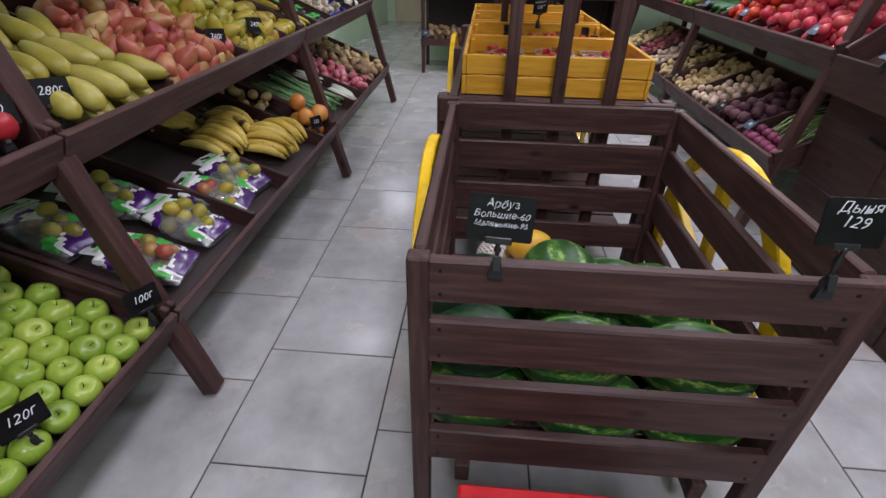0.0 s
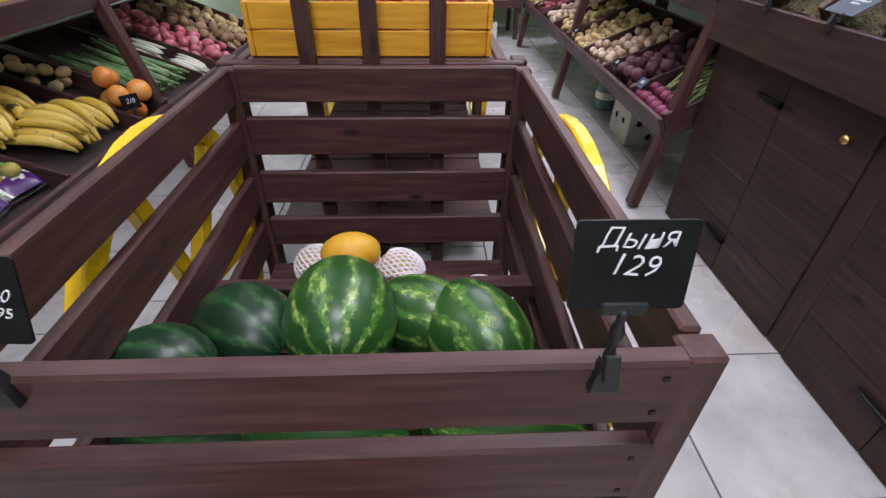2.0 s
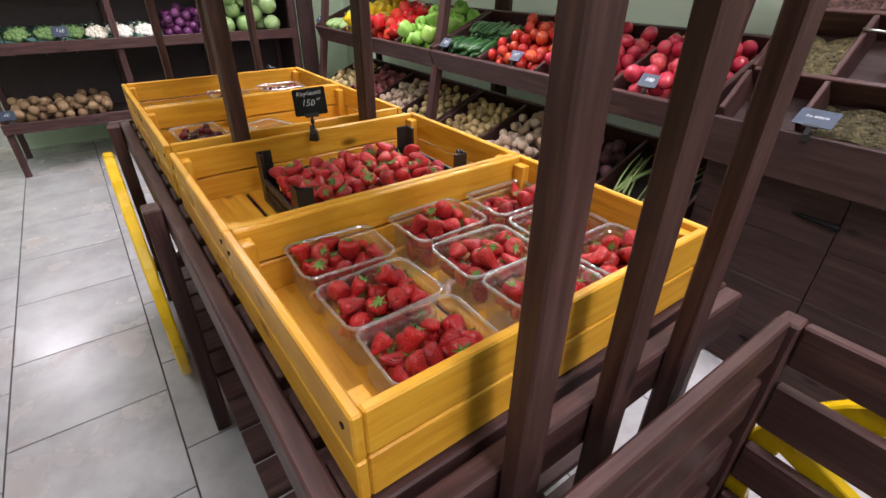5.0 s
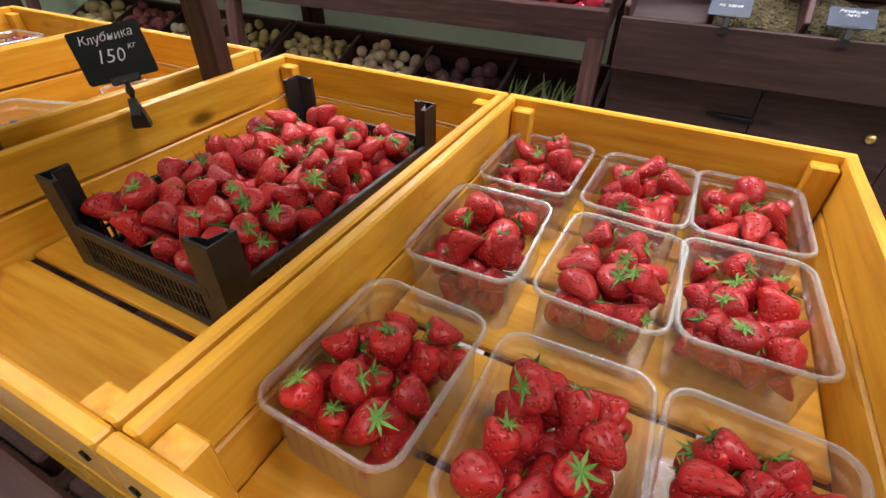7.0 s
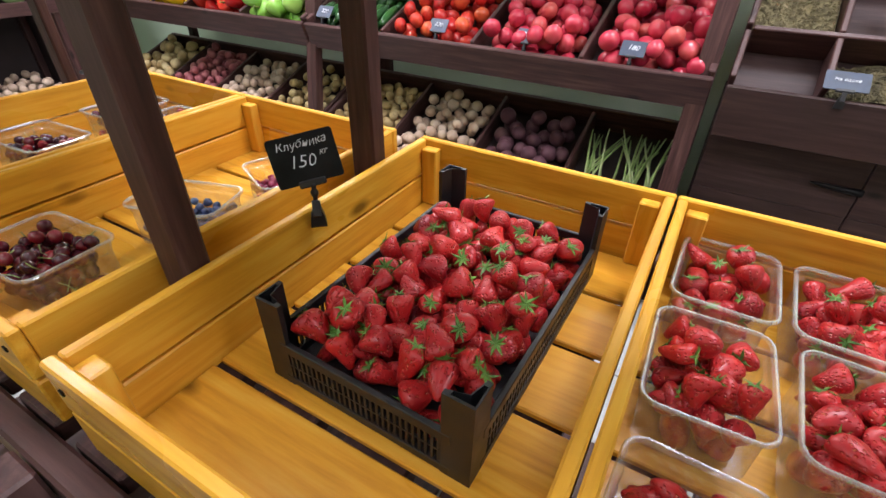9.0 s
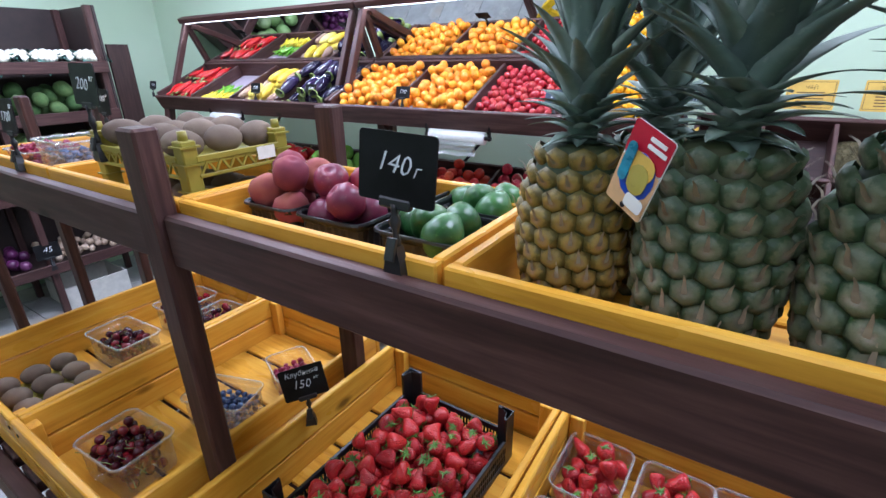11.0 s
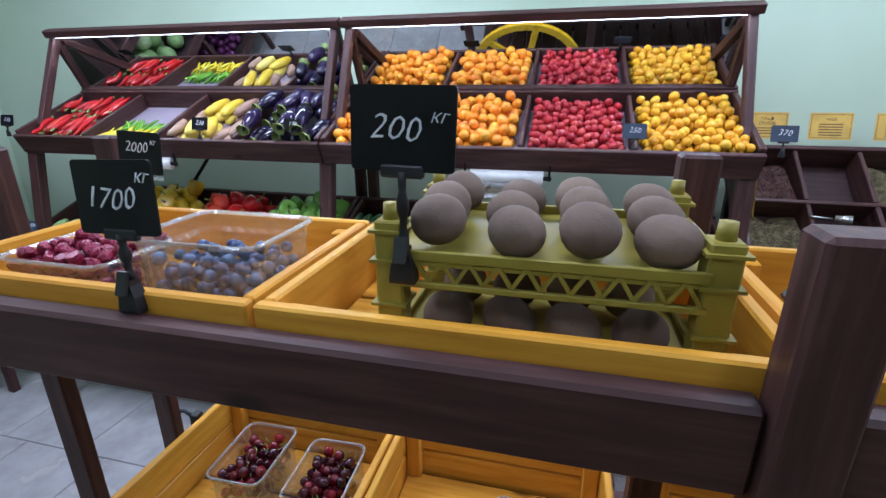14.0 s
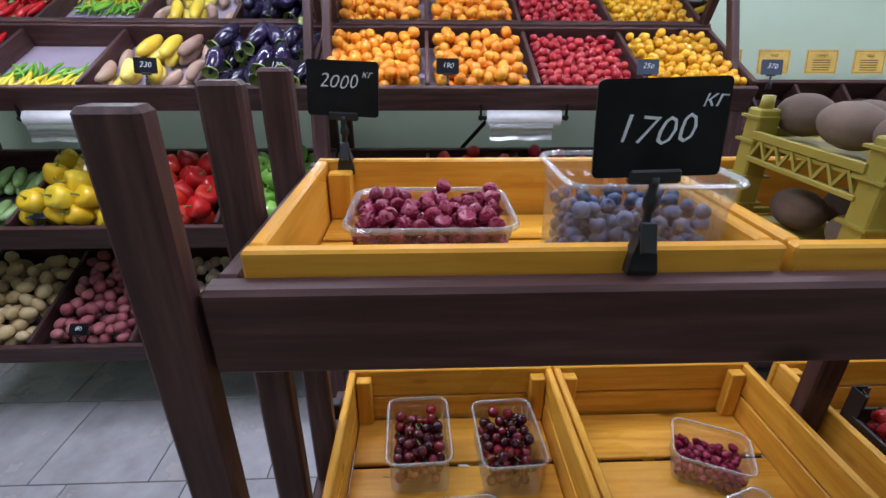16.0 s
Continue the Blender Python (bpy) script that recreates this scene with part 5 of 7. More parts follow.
def fruit_bag(mm, seed):
    """A clear printed bag of pears lying on the slope: pillow of film, carry-hole header at the upper end, purple foot, green leaves of print."""
    q = random.Random(seed)
    ob = thing("fruit_bag", "clear printed plastic bag of pears with purple and green ends", "fruit bag", "fruit bags", m=mm)
    for x, y, z, rr in rest_heights(0.165, 0.19, 0.03, 9, 16, seed):
        put("fruit", q.choice(variants("bag_fruit", 4, lambda i: lathe("bag_fruit", ball_profile(0.031, 0.068, 8, 0.1, 0.25), (PALEM, PEARY, PEARR, PALEM)[i], 12, 0.03, 0, i))), mm @ Matrix.Translation((x - 0.0825, y - 0.10, z + 0.003)) @ random_turn(q), ob)
    n, k = 36, 28
    W, L, H = 0.105, 0.29, 0.088
    verts, faces, mats = [], [], []
    for j in range(k + 1):
        t = j / k
        e = math.sin(math.pi * min(max(t, 0.02), 0.98)) ** 0.4
        for i in range(n):
            a = 2 * math.pi * i / n
            cr = 1 + 0.035 * math.sin(5 * a + seed + 9 * t) + 0.03 * math.sin(11 * a + 5 * j) + q.uniform(-0.02, 0.02)
            c, d = math.cos(a), math.sin(a)
            verts.append((W * cr * math.copysign(abs(c) ** 0.7, c) * (0.86 + 0.14 * e), (t - 0.5) * L, max(0.001, H * 0.5 + H * 0.5 * e * cr * math.copysign(abs(d) ** 0.8, d))))
    for j in range(k):
        for i in range(n):
            t, a = (j + 0.5) / k, (i + 0.5) / n
            faces.append((j * n + i, j * n + (i + 1) % n, (j + 1) * n + (i + 1) % n, (j + 1) * n + i))
            across = math.cos(2 * math.pi * a)
            wave = 0.05 * math.sin(7 * across + seed)
            if a > 0.52:
                mats.append(0)
            elif t < 0.20 + wave and across > -0.55:
                mats.append(1)
            elif t < 0.25 + wave and across > -0.6:
                mats.append(3)
            elif (across + 0.62) ** 2 / 0.10 + (t - 0.22) ** 2 / 0.018 < 1 or (across - 0.6) ** 2 / 0.07 + (t - 0.44) ** 2 / 0.010 < 1:
                mats.append(2)
            elif t > 0.86 + wave:
                mats.append(3)
            elif t > 0.76 + wave and across < 0.25:
                mats.append(1)
            elif t > 0.70 + wave and across > 0.1:
                mats.append(2)
            else:
                mats.append(0)
    me = bpy.data.meshes.new("film")
    me.from_pydata(verts, [], faces)
    for mt in (BAGF, PURPLEP, GREENP, WHITEP):
        me.materials.append(mt)
    me.polygons.foreach_set("material_index", mats)
    me.polygons.foreach_set("use_smooth", [True] * len(faces))
    put("film", me, mm, ob, "crinkled clear film with purple and green print")
    hm = mm @ pose(0, 0.165, 0.062, -16, 0, 0)
    bm = bmesh.new()
    outer = [bm.verts.new((x, y, 0.004 * math.sin(x * 40 + seed))) for x, y in ((-0.09, -0.035), (0.0, -0.038), (0.09, -0.035), (0.082, 0.030), (0.0, 0.036), (-0.082, 0.030))]
    hole = [bm.verts.new((x, y, 0.004 * math.sin(x * 40 + seed))) for x, y in ((-0.038, 0.0), (0.0, -0.004), (0.038, 0.0), (0.036, 0.018), (0.0, 0.021), (-0.036, 0.018))]
    for e in range(6):
        bm.faces.new((outer[e], outer[(e + 1) % 6], hole[(e + 1) % 6], hole[e]))
    bmesh.ops.solidify(bm, geom=list(bm.faces), thickness=0.0012)
    put("header", finish("header", bm, WHITEP), hm, ob, "white header with a carry hole")
    put("green_print", board_mesh(0.13, 0.012, 0.0016, GREENP, 0), hm @ Matrix.Translation((0, -0.018, 0.0052)), ob)


for i, (u, v, yaw, z) in enumerate(((0.84, 0.19, -6, 0), (0.655, 0.18, 8, 0.0), (0.43, 0.18, -4, 0), (0.19, 0.18, 6, 0), (0.41, 0.45, 10, 0.0), (0.16, 0.46, -8, 0.0))):
    fruit_bag(m @ Matrix.Translation((u, v, z)) @ Matrix.Rotation(radians(yaw), 4, "Z") @ Matrix.Scale(0.86, 4), i + 3)
# last bay: greens, roots, mushrooms in trays
m, dp, bb = TL[(2, 1)]
lk = variants("leek", 3, lambda i: tube("leek", [(0, 0, -0.2), (0.004 * i, 0, -0.08), (0.01 * (i - 1), 0.004, 0.08), (0.03 * (i - 1), 0.012, 0.22)], [0.010, 0.012, 0.012, 0.006], LEEKG, 8))
rows_of(m, *bb[0], 0.01, dp - 0.1, 0.026, 0.42, 3, "leek", lk, "green leek laid up the slanted tray", "leek", "leeks", 70, 10, 0, 0.95)
dk = longs("white_radish", 0.016, 0.20, LEEKW, 3, 0.006, 0.3, 9)
rows_of(m, *bb[1], 0.0, dp - 0.2, 0.034, 0.19, 2, "white_radish", dk, "white radish in the lower tray", "radish", "white radishes", 71, 12, 0, 0.95)
pk = balls("pink_radish", 0.028, PINKV, 3, 0.075, 0, 0.05, seg=10, rings=7)
pile(m, *bb[2], 0.01, dp - 0.02, 0.031, 60, "pink_radish", pk, "bagged pink radish in the lower tray", "radish", "pink radishes", 72)
pile(m, *bb[3], 0.01, dp - 0.02, 0.033, 46, "brown_potato", balls("brown_potato", 0.032, POTB, 3, 0.085, 0, 0.06), "brown potato in the lower tray", "potato", "brown potatoes", 73)
pile(m, *bb[4], 0.01, dp - 0.02, 0.031, 50, "yellow_potato", balls("large_yellow_potato", 0.026, POTY, 3, 0.07), "yellow potato in the lower tray", "potato", "yellow potatoes", 74)
m, dp, bb = TL[(2, 2)]
corn = longs("corn_cob", 0.022, 0.17, PEARY, 3, 0.004, 0.3, 10)
rows_of(m, *bb[0], 0.01, dp - 0.05, 0.045, 0.17, 2, "corn_cob", corn, "yellow corn cob in the slanted tray", "corn", "corn cobs", 75, 20, 0, 0.95)


def film_pack(mm, col, seed):
    ob = thing("film_pack", "dark film-wrapped vegetable pack with a green stripe", "vegetable pack", "film packs", m=mm)
    bm = bmesh.new()
    bmesh.ops.create_icosphere(bm, subdivisions=2, radius=0.5)
    q = random.Random(seed)
    for v in bm.verts:
        v.co = Vector((v.co.x * 0.2, v.co.y * 0.12, max(v.co.z * 0.07, -0.03))) * (1 + q.uniform(-0.08, 0.08))
    put("film", finish("film", bm, BLACK, False), mm @ Matrix.Translation((0, 0, 0.032)), ob)
    put("stripe", board_mesh(0.05, 0.10, 0.004, GREENP, 0.001), mm @ pose(0, 0, 0.066, 4, 3, 10), ob)


for i in range(8):
    film_pack(m @ Matrix.Translation((bb[1][0] + 0.08 + 0.09 * (i % 2), 0.07 + 0.11 * (i // 2), 0.0)) @ Matrix.Rotation(radians(80 + 11 * i % 30), 4, "Z"), 0, i)


def blue_tray(mm, w, d):
    ob = thing("mushroom_tray", "low blue plastic tray of pale mushrooms", "tray", "mushroom trays", m=mm)
    put("base", board_mesh(w, d, 0.006, BLUEP, 0.002), mm @ Matrix.Translation((0, 0, 0.004)), ob)
    for s in (-1, 1):
        put("wall", board_mesh(w, 0.006, 0.05, BLUEP, 0.002), mm @ Matrix.Translation((0, s * (d / 2 - 0.003), 0.032)), ob)
        put("wall", board_mesh(d - 0.012, 0.006, 0.05, BLUEP, 0.002), mm @ Matrix.Translation((s * (w / 2 - 0.003), 0, 0.032)) @ Matrix.Rotation(radians(90), 4, "Z"), ob)
    return mm


gi = balls("mushroom", 0.024, GINGER, 3, 0.040, 0.1, 0.10, seg=10, rings=6)
a, b = bb[2]
bt2 = blue_tray(m @ Matrix.Translation(((a + b) / 2, 0.20, 0.0)), b - a - 0.02, 0.34)
pile(m, a + 0.02, b - 0.02, 0.045, 0.36, 0.025, 60, "mushroom", gi, "pale brown mushroom in a blue tray", "mushroom", "mushrooms", 76, base=0.008)
pile(m, bb[3][0], bb[3][1], 0.02, dp - 0.03, 0.027, 66, "garlic", balls("garlic", 0.027, CAULI, 3, 0.05, 0, 0.05, lobes=7, lobe=0.08), "white garlic bulb in the slanted tray", "garlic", "garlic bulbs", 77)
ce = variants("celery", 3, lambda i: tube("celery", [(0, 0, -0.18), (0.003, 0, -0.05), (0.004 * i, 0.003, 0.1), (0.02 * (i - 1), 0.01, 0.18)], [0.020, 0.018, 0.014, 0.02], STEMG, 8))
rows_of(m, *bb[4], 0.01, dp - 0.06, 0.04, 0.36, 2, "celery", ce, "pale green celery stalk in the slanted tray", "celery", "celery stalks", 78, 8)
# back shelves
SH = [0.341, 0.831, 1.281, 1.581]


def broccoli(mm, mat, name, label, leafy):
    ob = thing(name, label, name.replace("_", " "), name.replace("_", " ") + "s", m=mm)
    q = random.Random(int(mm.translation.x * 1000))

    def make(i):
        bm = bmesh.new()
        for k in range(26):
            a, r = k * 2.4, 0.062 * math.sqrt(k / 26)
            bmesh.ops.create_icosphere(bm, subdivisions=1, radius=0.021, matrix=Matrix.Translation((r * math.cos(a), r * math.sin(a), 0.09 - r * r * 8 + 0.004 * (k % 3))))
        return finish("head", bm, mat, True)
    put("head", q.choice(variants(name + "_head", 2, make)), mm, ob)
    put("stalk", lathe("stalk", [(0, 0), (0.022, 0.001), (0.025, 0.03), (0.045, 0.075), (0, 0.085)], STEMG, 10, 0.1), mm, ob)
    for k in range(leafy):
        key = ("bleaf", k % 3)
        if key not in MESHES:
            bm = bmesh.new()
            n = 6
            prev = None
            for j in range(n + 1):
                t = j / n
                w = 0.045 * math.sin(math.pi * min(0.97, t * 0.9 + 0.08))
                z = 0.05 + 0.11 * t - (0.10 + 0.03 * (k % 3)) * t * t
                y = 0.03 + 0.10 * t
                row = [bm.verts.new((-w, y, z + 0.012 * math.sin(j * 2))), bm.verts.new((0, y, z - 0.008)), bm.verts.new((w, y, z + 0.012 * math.cos(j * 2)))]
                if prev:
                    bm.faces.new((prev[0], prev[1], row[1], row[0]))
                    bm.faces.new((prev[1], prev[2], row[2], row[1]))
                prev = row
            bmesh.ops.solidify(bm, geom=list(bm.faces), thickness=0.0015)
            MESHES[key] = finish("leaf", bm, BLUELEAF, True)
        put("leaf", MESHES[key], mm @ Matrix.Rotation(radians(360 / max(1, leafy) * k + 20), 4, "Z"), ob)


for i in range(8):
    broccoli(Matrix.Translation((-0.33 + 0.15 * (i % 4), 6.22 + 0.16 * (i // 4), SH[1])) @ Matrix.Rotation(radians(-18 + 9 * i), 4, "Z") @ Matrix.Rotation(radians(20), 4, "X"), BROCC, "broccoli", "green broccoli head with blue-green leaves on the shelf", 5)
for i in range(6):
    broccoli(Matrix.Translation((0.26 + 0.15 * (i % 3) - (0.02 if i > 2 else 0), 6.21 + 0.15 * (i // 3), SH[1])) @ Matrix.Rotation(radians(25), 4, "X"), CAULI, "cauliflower", "white cauliflower head with pale leaves on the shelf", 3)
cab = balls("cabbage", 0.07, CABB, 3, 0.13, 0.05, 0.05, seg=14, rings=9)
blu = balls("purple_onion", 0.034, PURPLEV, 3, 0.062, 0.05, 0.04)
fl = lambda z, x0: Matrix.Translation((x0, 6.15, z))
pile(fl(SH[1], 0.68), 0, 0.3, 0, 0.35, 0.034, 46, "purple_onion", blu, "dark blue-purple onion on the shelf", "onion", "purple onions", 90)
pile(fl(SH[1], 1.04), 0, 0.55, 0, 0.38, 0.07, 16, "cabbage", cab, "pale green cabbage on the shelf", "cabbage", "cabbages", 91)
pile(fl(SH[0], -0.40), 0, 0.62, 0, 0.38, 0.033, 75, "brown_beet", balls("brown_beet", 0.033, POTB, 3, 0.062, 0, 0.06), "round brown root on the bottom shelf", "root", "brown roots", 92)
pile(fl(SH[0], 0.38), 0, 0.6, 0, 0.38, 0.036, 50, "purple_onion", blu, "dark purple onion on the bottom shelf", "onion", "purple onions", 93)
pile(fl(SH[0], 1.04), 0, 0.55, 0, 0.38, 0.03, 55, "white_onion", pp, "pale onion on the bottom shelf", "onion", "pale onions", 94)
pile(fl(SH[2], -0.40), 0, 0.7, 0, 0.38, 0.032, 60, "pink_radish", pk, "pink radish on the shelf", "radish", "pink radishes", 95)
pile(fl(SH[2], 0.38), 0, 0.6, 0, 0.36, 0.06, 18, "cabbage", balls("small_cabbage", 0.06, CABB, 3, 0.11, 0.05, 0.06, seg=14, rings=9), "small green cabbage on the shelf", "cabbage", "small cabbages", 96)
pile(fl(SH[2], 1.04), 0, 0.55, 0, 0.36, 0.05, 24, "lettuce", balls("lettuce", 0.05, BROCC, 3, 0.09, 0.02, 0.15, seg=14, rings=9), "dark green lettuce head on the shelf", "lettuce", "lettuces", 97)
for i in range(5):
    broccoli(Matrix.Translation((1.12 + 0.12 * i, 6.2 + 0.05 * (i % 2), SH[3])) @ Matrix.Rotation(radians(20), 4, "X"), CAULI, "cauliflower", "white cauliflower head with pale leaves on the shelf", 5)
pile(fl(SH[3], -0.4), 0, 1.4, 0, 0.36, 0.06, 34, "cabbage", MESHES["small_cabbage"], "small green cabbage on the top shelf", "cabbage", "small cabbages", 98)

# ---- melons in the cart ----
MELONS = [(0.28, 1.19, 0.308, 90, 90, True, 0.95), (0.55, 1.18, 0.308, 90, 84), (0.80, 1.17, 0.300, 90, 95, True, 0.9), (0.265, 1.40, 0.298, 80, 20, True, 1.0, True),
          (0.44, 1.43, 0.308, 88, 10), (0.66, 1.42, 0.308, 90, -8), (0.82, 1.42, 0.292, 85, 0, True, 0.9, True),
          (0.275, 1.22, 0.455, 86, 74, True, 1.0, True), (0.50, 1.19, 0.455, 88, 92, True, 0.9), (0.78, 1.20, 0.445, 90, 80, True, 0.92), (0.30, 1.44, 0.435, 78, 50, True, 1.08, True),
          (0.495, 1.425, 0.487, 80, 6, True, 1.06), (0.755, 1.40, 0.452, 84, 24, True, 0.98), (0.655, 1.47, 0.437, 86, 60, True, 0.86), (0.215, 1.30, 0.50, 80, 80, True, 0.8, True)]
SMALL_MELONS = [(0.455, 1.80, 0.365, 88, 96, False), (0.345, 1.86, 0.27, 88, 60, True), (0.615, 1.715, 0.27, 86, -50, True), (0.80, 1.705, 0.27, 90, -70, True),
                (0.585, 1.835, 0.27, 84, -110, True), (0.385, 1.72, 0.27, 88, 80, True), (0.475, 1.83, 0.27, 88, 20, True)]

WM = variants("watermelon", 3, lambda i: lathe("watermelon", ball_profile(0.102, 0.29, 16, 0.02), RIND, 30, 0.012, 0, i))
WMD = variants("round_watermelon", 2, lambda i: lathe("round_watermelon", ball_profile(0.092, 0.235, 14, 0.02), RIND2, 28, 0.012, 0, i))


def watermelon(x, y, z, rx, rz, big=True, s=1.0, dark=False):
    me = rnd.choice(WMD if dark else WM)
    mm = pose(x, y, z, rx, 0, rz) @ Matrix.Scale(s, 4)
    ob = tagged(put("watermelon", me, mm), "dark green round watermelon in the slatted cart" if dark else "striped green oval watermelon in the slatted cart", "watermelon", "watermelons")
    h = 0.114 if dark else 0.142
    put("stem", tube("stem", [(0, 0, 0), (0.003, 0, 0.012), (0.008, 0.003, 0.02)], [0.004, 0.003, 0.004], WOODY, 6), mm @ Matrix.Translation((0, 0, h)), ob)


for args in MELONS:
    watermelon(*args)
ME = lathe("yellow_melon", ball_profile(0.056, 0.165, 12, 0.04), MELONY, 22, 0.015)
MN = lathe("netted_melon", ball_profile(0.062, 0.14, 12, 0.04), MELONN, 22, 0.015)


def foam_net(mm, parent, r, h):
    """A sleeve of white foam net: crossing strands over the lower two thirds."""
    key = ("foam_net", r)
    if key not in MESHES:
        bm = bmesh.new()
        n, k = 26, 9
        for s in (-1, 1):
            for i in range(n):
                prev = None
                for j in range(k + 1):
                    t = 0.10 + 0.62 * j / k
                    a = 2 * math.pi * (i + s * j * 0.5) / n
                    rr, z = (r + 0.0035) * math.sin(math.pi * t), -math.cos(math.pi * t) * (h / 2 + 0.003)
                    c = Vector((rr * math.cos(a), rr * math.sin(a), z))
                    tn = Vector((-math.sin(a), math.cos(a), 0)) * 0.003
                    up = Vector((math.cos(a), math.sin(a), 0)) * 0.003
                    row = [bm.verts.new(c - tn), bm.verts.new(c + tn), bm.verts.new(c + up)]
                    if prev:
                        for e in range(3):
                            bm.faces.new((prev[e], prev[(e + 1) % 3], row[(e + 1) % 3], row[e]))
                    prev = row
        MESHES[key] = finish("foam_net", bm, FOAM)
    put("foam_net", MESHES[key], mm, parent, "white foam net sleeve")


for i, (x, y, z, rx, rz, net) in enumerate(SMALL_MELONS):
    mm = pose(x, y, z, rx, 0, rz)
    ob = tagged(put("melon", MN if net else ME, mm), "pale netted melon in a white foam sleeve" if net else "ripe orange-yellow melon lying on netted melons", "melon", "melons")
    if net:
        foam_net(mm, ob, 0.062, 0.14)
    put("stem", tube("stem", [(0, 0, 0), (0.004, 0, 0.015), (0.02, 0.004, 0.03), (0.04, 0.0, 0.034)] if i == 4 else [(0, 0, 0), (0.002, 0, 0.01)], [0.003, 0.0025, 0.002, 0.0015] if i == 4 else [0.005, 0.004], WOODY, 6), mm @ Matrix.Translation((0, 0, 0.066)), ob)

# ---- berries on the lower deck ----
ZD = 0.8005


def punnet_mesh(w, d, h, taper=0.86, material=None):
    key = ("punnet", w, d, h)
    if key in MESHES:
        return MESHES[key]
    bm = bmesh.new()
    n = 5

    def ring(sx, sy, z, r, rib=0.0):
        vs = []
        cor = ((1, 1, 0), (-1, 1, 90), (-1, -1, 180), (1, -1, 270))
        for c, (cx, cy, a0) in enumerate(cor):
            for i in range(n):
                a = radians(a0 + 90 * i / (n - 1))
                vs.append(bm.verts.new((cx * (sx / 2 - r) + r * math.cos(a), cy * (sy / 2 - r) + r * math.sin(a), z)))
            dx, dy, _ = cor[(c + 1) % 4]
            p, e = vs[-1].co.copy(), Vector((dx * (sx / 2 - r) + r * math.cos(radians(a0 + 90)), dy * (sy / 2 - r) + r * math.sin(radians(a0 + 90)), z))
            for i in range(1, 12):
                q2 = p.lerp(e, i / 12)
                k2 = 1 - rib * (i % 2)
                vs.append(bm.verts.new((q2.x * (k2 if c % 2 else 1), q2.y * (1 if c % 2 else k2), z)))
        return vs
    t, k = 0.0007, taper
    rows = [ring(w * k, d * k, 0.0005, 0.014), ring(w * k + 0.002, d * k + 0.002, 0.006, 0.014, 0.03), ring(w - 0.016, d - 0.016, h * 0.78, 0.018, 0.025), ring(w - 0.012, d - 0.012, h * 0.84, 0.018), ring(w - 0.012, d - 0.012, h - 0.003, 0.018)]
    if material:
        rows += [ring(w - 0.009, d - 0.009, h, 0.019), ring(w - 0.002, d - 0.002, h, 0.022), ring(w, d, h - 0.003, 0.022)]
    for a, b in zip(rows, rows[1:]):
        for i in range(len(a)):
            bm.faces.new((a[i], a[(i + 1) % len(a)], b[(i + 1) % len(a)], b[i]))
    bm.faces.new(list(reversed(rows[0])))
    MESHES[key] = finish("punnet", bm, material or CLEAR)
    return MESHES[key]


def rim_mesh(w, d, h):
    """The rolled lip of a tub: a hoop of small square section round its mouth."""
    key = ("rim", w, d, h)
    if key in MESHES:
        return MESHES[key]
    bm = bmesh.new()
    loops = []
    for off, z in ((-0.012, h - 0.003), (-0.008, h + 0.0008), (-0.003, h + 0.0008), (0.0, h - 0.0015), (-0.001, h - 0.004)):
        r, vs = 0.022 + off / 2, []
        for cx, cy, a0 in ((1, 1, 0), (-1, 1, 90), (-1, -1, 180), (1, -1, 270)):
            for i in range(6):
                a = radians(a0 + 18 * i)
                vs.append(bm.verts.new((cx * ((w + off) / 2 - r) + r * math.cos(a), cy * ((d + off) / 2 - r) + r * math.sin(a), z)))
        loops.append(vs)
    for a, b in zip(loops, loops[1:]):
        for i in range(24):
            bm.faces.new((a[i], a[(i + 1) % 24], b[(i + 1) % 24], b[i]))
    MESHES[key] = finish("rolled_rim", bm, RIMP)
    return MESHES[key]


def punnet(x, y, z, w, d, h, rz, label):
    mm = pose(x, y, z, 0, 0, rz)
    ob = thing("punnet", label, "punnet", "clear punnets", m=mm)
    tub = put("tub", punnet_mesh(w, d, h), mm, ob, "clear ribbed plastic tub")
    put("rolled_rim", rim_mesh(w, d, h), mm, tub, "rolled clear plastic rim")
    return mm


def strawberry_mesh(i):
    k, f, q = (1.0, 1.22, 0.92, 1.38, 1.1)[i], (1.0, 0.92, 1.08, 0.9, 1.02)[i], (1.0, 0.86, 1.06, 0.8, 0.94)[i]
    prof = [(0, -0.0195 * k), (0.0045 * f, -0.0178 * k), (0.0090 * f, -0.0118 * k), (0.0128 * f, -0.0045 * k), (0.0155 * f, 0.0030), (0.0165 * f, 0.0090), (0.0148 * f, 0.0138), (0.0090 * f, 0.0166), (0.004, 0.0164), (0, 0.0150)]
    return lathe("strawberry", prof, STRAW, 14, 0.075, 0.003 * (i - 2), i, q, 0, 0)


